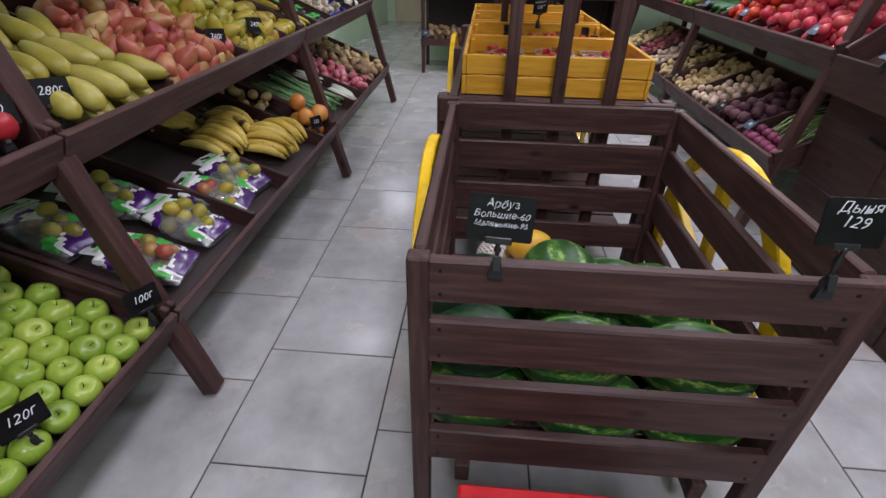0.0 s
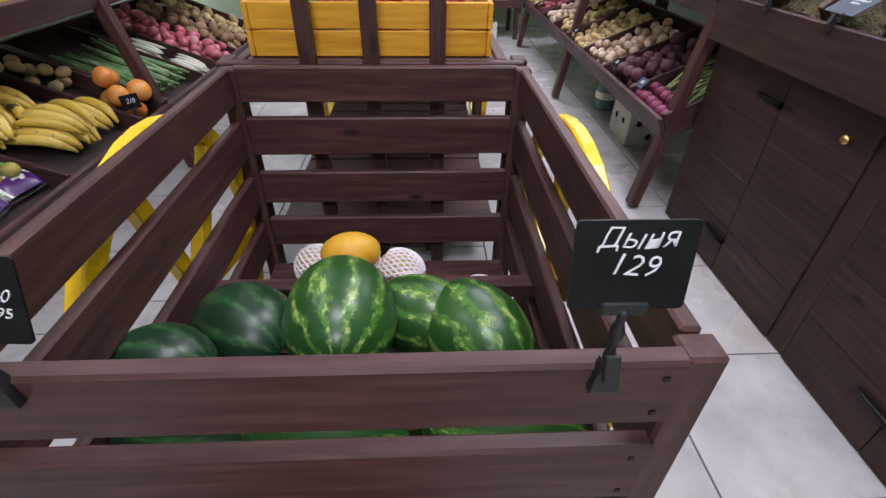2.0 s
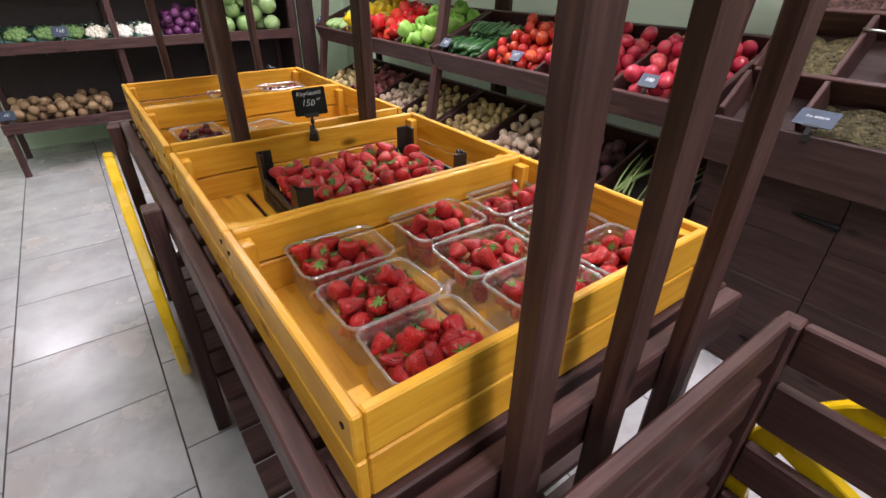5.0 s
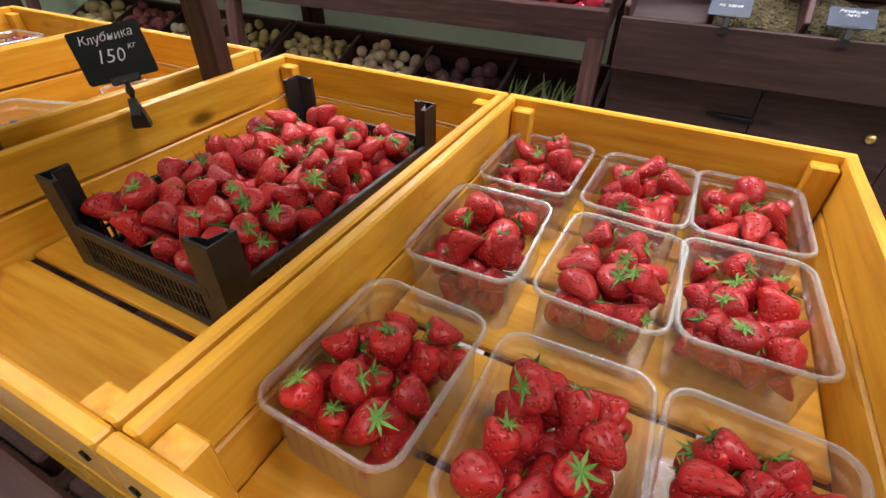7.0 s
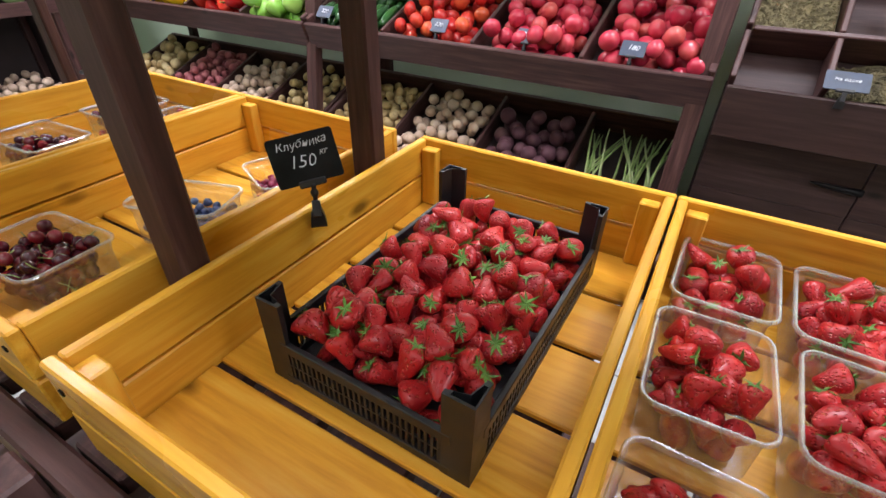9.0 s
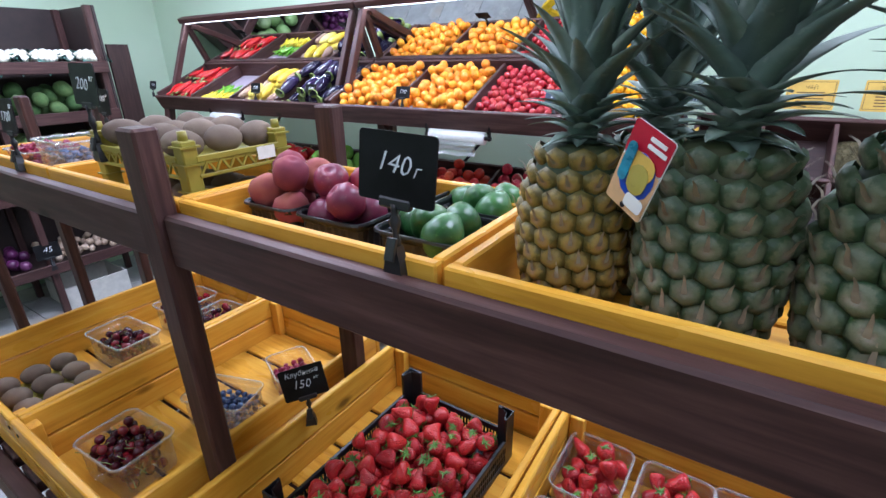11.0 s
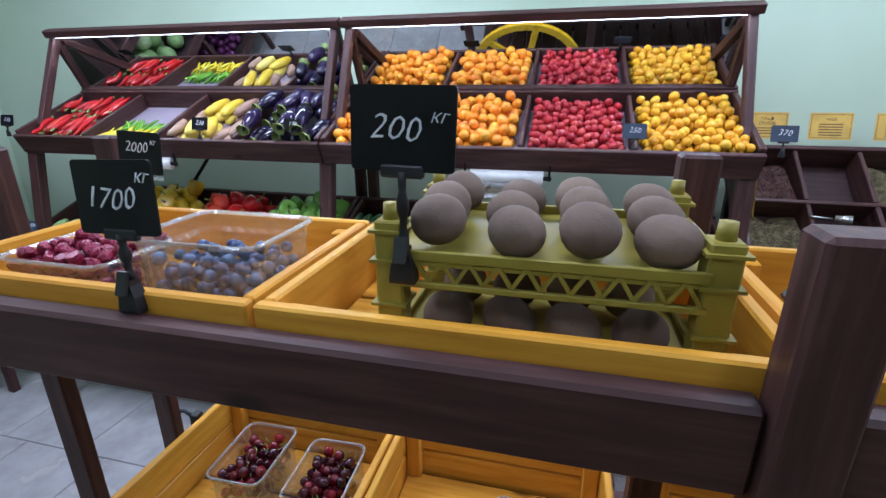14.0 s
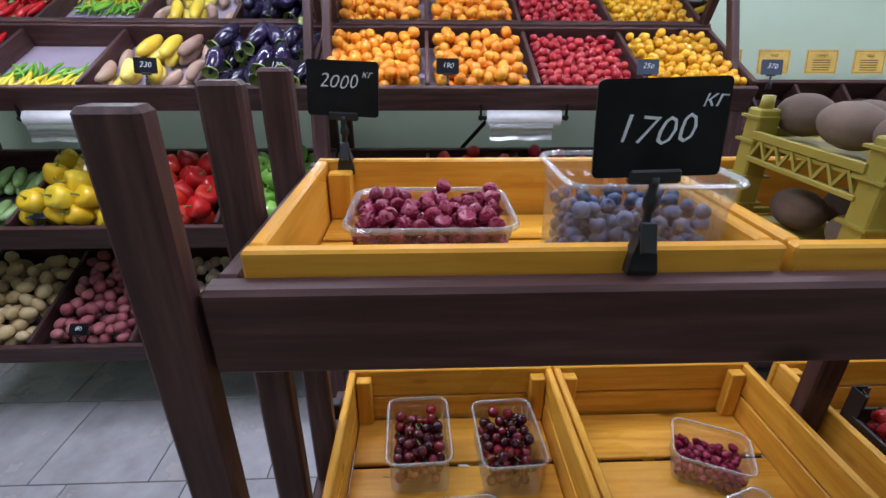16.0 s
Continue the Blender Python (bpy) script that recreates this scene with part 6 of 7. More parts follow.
def calyx_mesh(i):
    """A star of sepals round one centre, with a short stalk grown from it."""
    bm = bmesh.new()
    q = random.Random(i)
    n = 8
    top, low = bm.verts.new((0, 0, 0.0012)), bm.verts.new((0, 0, 0))
    rim = []
    for k in range(n):
        a = 2 * math.pi * k / n + q.uniform(-0.15, 0.15)
        l, up = q.uniform(0.008, 0.0155), q.uniform(-0.006, 0.009)
        rim.append(bm.verts.new((0.0045 * math.cos(a - math.pi / n), 0.0045 * math.sin(a - math.pi / n), 0.0006)))
        rim.append(bm.verts.new((l * 0.55 * math.cos(a - 0.2), l * 0.55 * math.sin(a - 0.2), 0.0012 + up * 0.3)))
        rim.append(bm.verts.new((l * math.cos(a), l * math.sin(a), up)))
        rim.append(bm.verts.new((l * 0.55 * math.cos(a + 0.2), l * 0.55 * math.sin(a + 0.2), 0.0012 + up * 0.3)))
    for k in range(len(rim)):
        bm.faces.new((top, rim[k], rim[(k + 1) % len(rim)]))
        bm.faces.new((low, rim[(k + 1) % len(rim)], rim[k]))
    return finish("calyx", bm, LEAF)


SB, CX = variants("strawberry", 5, strawberry_mesh), variants("calyx", 4, calyx_mesh)


def berry_top(ob, mm, q):
    put("calyx", q.choice(CX), mm @ Matrix.Translation((0, 0, 0.0163)) @ Matrix.Rotation(q.uniform(0, 6), 4, "Z"), ob)


def strawberries(mm, w, d, base, n, seed, big=1.0, where="a clear punnet"):
    q = random.Random(seed)
    r = 0.0165 * big
    for x, y, z, rr in rest_heights(w, d, r, n, 45, seed, 0.14):
        s = rr / 0.0165
        turn = Euler((radians(q.choice((q.uniform(70, 130), q.uniform(10, 70), q.uniform(10, 60)))), 0, q.uniform(0, 6.28)), "XYZ").to_matrix().to_4x4()
        m2 = mm @ Matrix.Translation((x - w / 2, y - d / 2, base + z)) @ Matrix.Rotation(q.uniform(0, 6.28), 4, "Z") @ turn @ Matrix.Scale(s, 4)
        ob = tagged(put("strawberry", q.choice(SB), m2), "ripe red strawberry with a green calyx in " + where, "strawberry", "strawberries in " + where)
        berry_top(ob, m2, q)


def strawberry_bed(mm, w, d, base, n, seed, where):
    """The lower berries, mostly hidden by those on top."""
    bm = bmesh.new()
    q = random.Random(seed)
    for x, y, z, rr in rest_heights(w, d, 0.0172, n, 60, seed, 0.08):
        one = q.choice(SB).copy()
        one.transform(Matrix.Translation((x - w / 2, y - d / 2, base + z)) @ random_turn(q))
        bm.from_mesh(one)
        bpy.data.meshes.remove(one)
    bed = put("strawberry_bed", finish("strawberry_bed", bm, STRAW, True), mm)
    tagged(bed, "lower layer of ripe red strawberries in " + where, "strawberries", "", "stuff")


seed = 200
for i, cx in enumerate((0.342, 0.558, 0.736)):
    for j, cy in enumerate((2.240, 2.368, 2.506)):
        seed += 1
        mm = punnet(cx + rnd.uniform(-0.006, 0.006), cy + rnd.uniform(-0.004, 0.004), ZD, 0.165, 0.127, 0.078, rnd.uniform(-3, 3), "clear plastic punnet full of strawberries")
        strawberry_bed(mm, 0.136, 0.098, 0.002, 13, seed + 50, "a clear punnet")
        strawberries(mm, 0.142, 0.104, 0.018, 20, seed, 0.96)


def black_crate(mm, w, d):
    ob = thing("berry_crate", "low black plastic crate heaped with strawberries", "crate", "", m=mm)
    put("base", board_mesh(w - 0.01, d - 0.01, 0.004, BLACK, 0.001), mm @ Matrix.Translation((0, 0, 0.004)), ob)
    for s in (-1, 1):
        for L, m2 in ((w, mm @ Matrix.Translation((0, s * d / 2, 0))), (d, mm @ Matrix.Translation((s * w / 2, 0, 0)) @ Matrix.Rotation(radians(90), 4, "Z"))):
            put("top_band", board_mesh(L - 0.04, 0.007, 0.014, BLACK, 0.001), m2 @ Matrix.Translation((0, 0, 0.059)), ob)
            put("bottom_band", board_mesh(L - 0.04, 0.007, 0.012, BLACK, 0.001), m2 @ Matrix.Translation((0, 0, 0.008)), ob)
            n = int(L / 0.0095)
            for i in range(n):
                put("grille_bar", board_mesh(0.040, 0.0035, 0.0035, BLACK, 0), m2 @ Matrix.Translation(((i - (n - 1) / 2) * (L - 0.06) / n, 0, 0.033)) @ Matrix.Rotation(radians(-90), 4, "Y"), ob)
            put("grille_rail", board_mesh(L - 0.04, 0.004, 0.003, BLACK, 0), m2 @ Matrix.Translation((0, 0, 0.033)), ob)
        for t in (-1, 1):
            bm = bmesh.new()
            pts = [(0, 0), (-0.034, 0), (-0.034, 0.006), (-0.012, 0.012), (-0.006, 0.034), (0, 0.034)]
            lo = [bm.verts.new((p[0], -p[1], 0.0)) for p in pts]
            hi = [bm.verts.new((p[0], -p[1], 0.122)) for p in pts]
            inn = [bm.verts.new((p[0] * 0.72 - 0.003, -p[1] * 0.72 - 0.002, 0.122)) for p in pts]
            dn = [bm.verts.new((p[0] * 0.72 - 0.003, -p[1] * 0.72 - 0.002, 0.10)) for p in pts]
            for A, C in ((lo, hi), (hi, inn), (inn, dn)):
                for e in range(6):
                    bm.faces.new((A[e], A[(e + 1) % 6], C[(e + 1) % 6], C[e]))
            bm.faces.new(lo[::-1])
            bm.faces.new(dn)
            part("corner_post", bm, BLACK, ob, "", mm @ Matrix.Translation((s * (w / 2 + 0.003), t * (d / 2 + 0.003), 0)) @ Matrix.Diagonal((s, t, 1, 1)))


mm = pose(0.553, 2.815, ZD, 0, 0, -1.5)
black_crate(mm, 0.405, 0.265)
strawberry_bed(mm, 0.385, 0.245, 0.006, 78, 299, "a black crate")
strawberries(mm, 0.385, 0.245, 0.034, 100, 300, 1.04, "a black crate")

CH = variants("cherry", 2, lambda i: lathe("cherry", ball_profile(0.0105, 0.0195, 7, 0.2), CHERRY, 11, 0.03, 0, i))
CS = variants("cherry_stalk", 3, lambda i: tube("cherry_stalk", [(0, 0, 0.006), (0.002 * i, 0.001, 0.018), (0.008 * (i - 1), 0.004, 0.032)], [0.0009, 0.0006, 0.0009], STALK, 5))
BB = variants("blueberry", 2, lambda i: lathe("blueberry", [(0, -0.0072), (0.004, -0.0065), (0.0075, -0.001), (0.0072, 0.003), (0.0035, 0.0062), (0.0028, 0.0052), (0, 0.0050)], BLUEB, 9, 0.03, 0, i))


def rasp_mesh(i):
    """One body whose skin swells into rows of drupelets."""
    bm = bmesh.new()
    rows, n = 11, 18
    tip = bm.verts.new((0, 0, -0.0115))
    prev = None
    for j in range(rows):
        t = (j + 0.7) / rows
        vs = []
        for k in range(n):
            a = 2 * math.pi * k / n
            swell = 1 + 0.17 * math.cos(9 * a + math.pi * (j // 2)) * math.sin(math.pi * (j % 2 + 0.5) / 2)
            r = 0.0112 * math.sin(math.pi * min(0.62 * t + 0.05, 0.56)) * swell
            vs.append(bm.verts.new((r * math.cos(a), r * math.sin(a), -0.0115 + 0.021 * t)))
        for k in range(n):
            if prev:
                bm.faces.new((prev[k], prev[(k + 1) % n], vs[(k + 1) % n], vs[k]))
            else:
                bm.faces.new((tip, vs[(k + 1) % n], vs[k]))
        prev = vs
    cup = bm.verts.new((0, 0, 0.003))
    for k in range(n):
        bm.faces.new((prev[k], prev[(k + 1) % n], cup))
    bmesh.ops.scale(bm, vec=(0.64, 0.64, 0.64), verts=bm.verts)
    return finish("raspberry", bm, RASP, True)


RB = variants("raspberry", 2, rasp_mesh)


def fill_punnet(mm, w, d, base, r, n, name, meshes, label, category, group, seed, stalks=0.0):
    q = random.Random(seed)
    for x, y, z, rr in rest_heights(w, d, r, n, 24, seed, 0.1):
        m2 = mm @ Matrix.Translation((x - w / 2, y - d / 2, base + z)) @ random_turn(q) @ Matrix.Scale(rr / r, 4)
        ob = tagged(put(name, q.choice(meshes), m2), label, category, group)
        if q.random() < stalks:
            put("stalk", q.choice(CS), m2, ob)


def berry_bed(mm, w, d, r, n, name, meshes, material, label, seed):
    """The lower berries of a tub, seen only through its side."""
    bm = bmesh.new()
    q = random.Random(seed)
    top = 0.0
    for x, y, z, rr in rest_heights(w, d, r, n, 40, seed, 0.08):
        one = q.choice(meshes).copy()
        one.transform(Matrix.Translation((x - w / 2, y - d / 2, 0.003 + z)) @ random_turn(q))
        bm.from_mesh(one)
        bpy.data.meshes.remove(one)
        top = max(top, z)
    tagged(put(name, finish(name, bm, material, True), mm), label, "berries", "", "stuff")
    return top


def cherries(x, y, rz, w, d, seed, n=62, h=0.085):
    mm = punnet(x, y, ZD, w, d, h, rz, "clear plastic punnet of dark red cherries")
    fill_punnet(mm, w * 0.80, d * 0.80, 0.003, 0.0105, n, "cherry", CH, "glossy dark red cherry with a thin stalk", "cherry", "cherries", seed, 0.5)


def blueberries(x, y, z, rz, w, d, h, seed, n):
    mm = punnet(x, y, z, w, d, h, rz, "clear plastic tub of blueberries")
    fill_punnet(mm, w * 0.82, d * 0.82, 0.003, 0.0078, n, "blueberry", BB, "dusty blue blueberry in a clear tub", "blueberry", "blueberries", seed)


def raspberries(x, y, z, rz, w, d, h, seed, n):
    mm = punnet(x, y, z, w, d, h, rz, "clear plastic punnet of raspberries")
    fill_punnet(mm, w * 0.84, d * 0.84, 0.003, 0.0068, n, "raspberry", RB, "dark pink raspberry in a clear punnet", "raspberry", "raspberries", seed)


cherries(0.303, 3.34, 4, 0.13, 0.165, 400, 85)
blueberries(0.505, 3.31, ZD, 18, 0.11, 0.17, 0.075, 401, 115)
raspberries(0.675, 3.27, ZD, -24, 0.11, 0.14, 0.065, 402, 105)
cherries(0.715, 3.82, 92, 0.122, 0.168, 403, 78)
cherries(0.703, 3.652, 93, 0.122, 0.168, 404, 78)
cherries(0.505, 3.78, 4, 0.125, 0.19, 405, 80)
KW = variants("kiwi", 3, lambda i: lathe("kiwi", ball_profile(0.0262, 0.066 + 0.003 * i, 12, 0.05), KIWI, 18, 0.035, 0, i, 0.92))
kt = thing("kiwi_tray", "olive plastic cell tray of kiwis in a pine crate", "tray", "", (0.30, 3.74, ZD))
plank("cell_sheet", (0.212, 3.64, ZD), (0.405, 3.885, ZD + 0.01), OLIVE, kt)
for i in range(3):
    for j in range(3):
        put("cell", lathe("cell", [(0.022, 0.0), (0.030, 0.012), (0.027, 0.012), (0.02, 0.002)], OLIVE, 14), Matrix.Translation((0.245 + i * 0.063, 3.69 + j * 0.075, ZD + 0.0095)), kt)
        tagged(put("kiwi", rnd.choice(KW), pose(0.245 + i * 0.063, 3.69 + j * 0.075, ZD + 0.042, 82, 0, rnd.uniform(20, 60))), "brown fuzzy kiwi in a cell tray", "kiwi", "kiwis in the cell tray")

# ---- fruit on the upper deck ----
ZU = 1.3395
mm = punnet(0.468, 3.797, ZU, 0.155, 0.12, 0.076, 90, "clear plastic punnet of raspberries")
bed = berry_bed(mm, 0.134, 0.102, 0.0072, 200, "raspberry_bed", RB, RASP, "lower layer of dark pink raspberries in a clear punnet", 409)
fill_punnet(mm, 0.140, 0.106, bed - 0.008, 0.0076, 112, "raspberry", RB, "dark pink raspberry in a clear punnet", "raspberry", "raspberries", 410)
mm = punnet(0.475, 3.605, ZU, 0.16, 0.13, 0.112, 90, "clear plastic tub of blueberries")
bed = berry_bed(mm, 0.136, 0.108, 0.0085, 120, "blueberry_bed", BB, BLUEB, "lower layer of dusty blueberries in a clear tub", 412)
fill_punnet(mm, 0.138, 0.11, bed - 0.006, 0.0088, 84, "blueberry", BB, "dusty blue blueberry in a clear tub", "blueberry", "blueberries", 411)


def kiwi_crate(mm, w, d):
    """A two-deck olive plastic crate with zigzag sides."""
    ob = thing("kiwi_crate", "olive yellow plastic crate of kiwis in two layers", "crate", "", m=mm)
    for z in (0.004, 0.108):
        put("deck", board_mesh(w, d, 0.005, OLIVE, 0.001), mm @ Matrix.Translation((0, 0, z)), ob)
    for s in (-1, 1):
        for L, m2 in ((w, mm @ Matrix.Translation((0, s * d / 2, 0))), (d, mm @ Matrix.Translation((s * w / 2, 0, 0)) @ Matrix.Rotation(radians(90), 4, "Z"))):
            for z, h in ((0.116, 0.010), (0.088, 0.006), (0.012, 0.008)):
                put("band", board_mesh(L - 0.04, 0.006, h, OLIVE, 0.001), m2 @ Matrix.Translation((0, 0, z)), ob)
            n = int((L - 0.05) / 0.0125)
            for i in range(n):
                put("lattice", board_mesh(0.027, 0.0035, 0.0035, OLIVE, 0), m2 @ Matrix.Translation(((i - (n - 1) / 2) * 0.0125, 0, 0.1015)) @ Matrix.Rotation(radians(58 if i % 2 else -58), 4, "Y"), ob)
        for t in (-1, 1):
            pm = mm @ Matrix.Translation((s * (w / 2 - 0.012), t * (d / 2 - 0.012), 0))
            p = put("corner_post", board_mesh(0.142, 0.026, 0.026, OLIVE, 0.002), pm @ Matrix.Translation((0, 0, 0.0745)) @ Matrix.Rotation(radians(-90), 4, "Y"), ob)
            put("peg", tube("peg", [(0, 0, 0.144), (0, 0, 0.160)], [0.008, 0.007], OLIVE, 10), pm, p)
            for z in (0.03, 0.065, 0.108, 0.136):
                put("post_rib", board_mesh(0.034, 0.034, 0.003, OLIVE, 0), pm @ Matrix.Translation((0, 0, z)), p)


mm = pose(0.525, 3.256, ZU, 0, 0, 90)
kiwi_crate(mm, 0.30, 0.20)
q = random.Random(77)
for i in range(12):
    x, y, z = (-0.105 + 0.068 * (i % 4) + 0.004 * (i // 4 % 2), -0.066 + 0.066 * (i // 4), 0.1365 + 0.006 * (i % 2))
    tagged(put("kiwi", q.choice(KW), mm @ Matrix.Translation((x + q.uniform(-0.006, 0.006), y + q.uniform(-0.004, 0.004), z - 0.002)) @ Matrix.Rotation(q.uniform(-0.35, 0.25), 4, "Z") @ Matrix.Rotation(radians(q.uniform(82, 98)), 4, "X")), "brown fuzzy kiwi in an olive plastic crate", "kiwi", "kiwis in the crate")
for i in range(4):
    for j in range(2):
        tagged(put("kiwi", q.choice(KW), mm @ pose(-0.095 + i * 0.063, -0.045 + j * 0.09, 0.033, 90, 0, q.uniform(-30, 30))), "brown fuzzy kiwi in an olive plastic crate", "kiwi", "kiwis in the crate")
sticker = thing("produce_sticker", "small white paper label on the kiwi crate", "label", "", (0.573, 3.1015, 1.436))
plank("label", (0.555, 3.1010, 1.436), (0.592, 3.1020, 1.458), PAPER, sticker, 0)


TRAYH = 0.06


def foam_tray(mm, w, d, label):
    ob = thing("fruit_tray", label, "tray", "black fruit trays", m=mm)
    put("tray_shell", punnet_mesh(w, d, TRAYH, 0.84, BLACK), mm, ob)
    return mm


def peach_like(mm, w, d, r, n, name, meshes, label, seed, base=TRAYH - 0.034):
    q = random.Random(seed)
    for x, y, z, rr in rest_heights(w, d, r, n, 90, seed, 0.05):
        tagged(put(name, q.choice(meshes), mm @ Matrix.Translation((x - w / 2, y - d / 2, base + z)) @ random_turn(q, 60) @ Matrix.Scale(rr / 0.0305, 4)), label, name, name + " fruits in black trays")


crease = lambda key, mat: variants(key, 3, lambda i: lathe(key, [(0, -0.028), (0.012, -0.030), (0.027, -0.018), (0.0305, 0.0), (0.028, 0.016), (0.016, 0.0265), (0.006, 0.027), (0, 0.021)], mat, 22, 0.02, 0, i))
PC, NE = crease("peach", PEACH), crease("nectarine", PLUM)
AV = variants("avocado", 2, lambda i: lathe("avocado", [(0, -0.034), (0.014, -0.033), (0.028, -0.020), (0.032, -0.004), (0.028, 0.014), (0.020, 0.032), (0.013, 0.044), (0.006, 0.049), (0, 0.049)], AVOC, 18, 0.02, 0, i))
peach_like(foam_tray(pose(0.508, 2.963, ZU, 0, 0, 90), 0.116, 0.122, "black plastic tray heaped with fuzzy peaches"), 0.116, 0.118, 0.0265, 6, "peach", PC, "fuzzy red-blushed peach in a black tray", 501)
peach_like(foam_tray(pose(0.508, 2.838, ZU, 0, 0, 90), 0.13, 0.122, "black plastic tray of dark red nectarines"), 0.126, 0.118, 0.0265, 6, "nectarine", NE, "smooth dark red nectarine in a black tray", 502)
peach_like(foam_tray(pose(0.632, 2.83, ZU, 0, 0, 90), 0.13, 0.115, "black plastic tray of dark red nectarines"), 0.126, 0.11, 0.0255, 5, "nectarine", NE, "smooth dark red nectarine in a black tray", 503)
for k, (x, y) in enumerate(((0.508, 2.692), (0.632, 2.685))):
    am = foam_tray(pose(x, y, ZU, 0, 0, 90), 0.14, 0.115, "black plastic tray of green avocados")
    for i, (a, b, rx, rz, dz) in enumerate(((-0.03, 0.030, 70, 10, 0.0), (0.012, 0.0, 62, 200, 0.004), (-0.022, -0.035, 75, 30, 0.0), (0.045, -0.02, 85, 70, -0.006))):
        tagged(put("avocado", AV[i % 2], am @ Matrix.Translation((a * 0.85, b * 0.85, TRAYH - 0.004 + dz)) @ pose(0, 0, 0, rx, 0, rz) @ Matrix.Scale(0.86, 4)), "glossy green avocado in a black tray", "avocado", "avocados")


def eye_skin(name, heart, flesh, edge):
    """Skin of one eye: pale scaly heart, coloured flesh, dark seam at its rim."""
    m, nt, b = nodes_of(name)
    tc, sep, ln = nt.nodes.new("ShaderNodeTexCoord"), nt.nodes.new("ShaderNodeVectorMath"), nt.nodes.new("ShaderNodeVectorMath")
    sep.operation, ln.operation = "MULTIPLY", "LENGTH"
    sep.inputs[1].default_value = (58, 58, 0)
    nt.links.new(tc.outputs["Object"], sep.inputs[0])
    nt.links.new(sep.outputs[0], ln.inputs[0])
    v = coords(nt, (1, 1, 1))
    n = noise_tex(nt, v, 240, 4, 0.65)
    add = nt.nodes.new("ShaderNodeMath")
    add.operation, add.inputs[1].default_value = "MULTIPLY_ADD", 0.5
    nt.links.new(n, add.inputs[0])
    nt.links.new(ln.outputs["Value"], add.inputs[2])
    col = ramp(nt, add.outputs[0], [(0.32, heart), (0.52, flesh), (0.65, tuple((2 * x + y) / 3 for x, y in zip(flesh, edge))), (0.75, edge)])
    col = mixc(nt, ramp(nt, random_of(nt), [(0, (0, 0, 0)), (1, (0.45,) * 3)]), col, tuple((x + y) / 2.4 for x, y in zip(flesh, edge)))
    nt.links.new(col, b.inputs["Base Color"])
    b.inputs["Roughness"].default_value = 0.5
    bump(nt, b, n, 0.6, 0.0015)
    return m


EYES = [eye_skin("green_pineapple_eye", (0.31, 0.255, 0.20), (0.185, 0.19, 0.115), (0.028, 0.062, 0.020)), eye_skin("golden_pineapple_eye", (0.36, 0.21, 0.13), (0.40, 0.265, 0.06), (0.12, 0.095, 0.018))]
BRACT = plain("dry_bract", (0.36, 0.30, 0.22), 0.7, 0, 0.3, 80)


def pine_leaf(i):
    """A stiff channelled leaf with a toothed edge."""
    bm = bmesh.new()
    L, w, cur = ((0.165, 0.0150, 0.034), (0.120, 0.0175, 0.046), (0.080, 0.0180, 0.044), (0.052, 0.0170, 0.036))[i]
    prev = None
    n = 11
    for j in range(n):
        t = j / (n - 1)
        hw = w * (1 - t) ** 0.7 * (0.75 + 0.45 * min(t * 3, 1)) * (1.06 if j % 2 else 0.97) + 0.0004
        x, z = cur * t ** 1.8 + 0.006, L * t - 0.35 * cur * t * t
        row = [bm.verts.new((x - 0.0055 * (1 - t), -hw, z)), bm.verts.new((x, 0, z)), bm.verts.new((x - 0.0055 * (1 - t), hw, z)), bm.verts.new((x + 0.0022 * (1 - t) + 0.0006, 0, z))]
        if prev:
            for a, b in ((0, 1), (1, 2), (2, 3), (3, 0)):
                bm.faces.new((prev[a], prev[b], row[b], row[a]))
        prev = row
    return finish("crown_leaf", bm, PINEL, True)


def pine_eye(material):
    """One eye: a low six-sided boss with a thin dry bract curling from its heart."""
    bm = bmesh.new()
    ring = lambda k, z: [bm.verts.new((0.0112 * k * math.sin(radians(60 * i)), 0.0104 * k * math.cos(radians(60 * i)), z)) for i in range(6)]
    rows = [ring(1.0, -0.0015), ring(0.93, 0.0020), ring(0.66, 0.0048), ring(0.28, 0.0056), ring(0.10, 0.0046)]
    for A, C in zip(rows, rows[1:]):
        for e in range(6):
            bm.faces.new((A[e], A[(e + 1) % 6], C[(e + 1) % 6], C[e]))
    bm.faces.new(rows[-1])
    spine = [[bm.verts.new((x * k, y, z)) for x in (-0.0016, 0.0, 0.0016)] for k, y, z in ((1.0, -0.0010, 0.0048), (0.8, 0.0035, 0.0072), (0.5, 0.0085, 0.0082), (0.08, 0.0125, 0.0112))]
    low = [[bm.verts.new((v.co.x, v.co.y, v.co.z - 0.0007)) for v in r] for r in spine]
    for S in (spine, low):
        for r0, r1 in zip(S, S[1:]):
            for e in range(2):
                bm.faces.new((r0[e], r0[e + 1], r1[e + 1], r1[e]) if S is spine else (r1[e], r1[e + 1], r0[e + 1], r0[e])).material_index = 1
    return finish("eye", bm, [material, BRACT], True)


PL, PE = variants("crown_leaf", 4, pine_leaf), [pine_eye(mt) for mt in EYES]


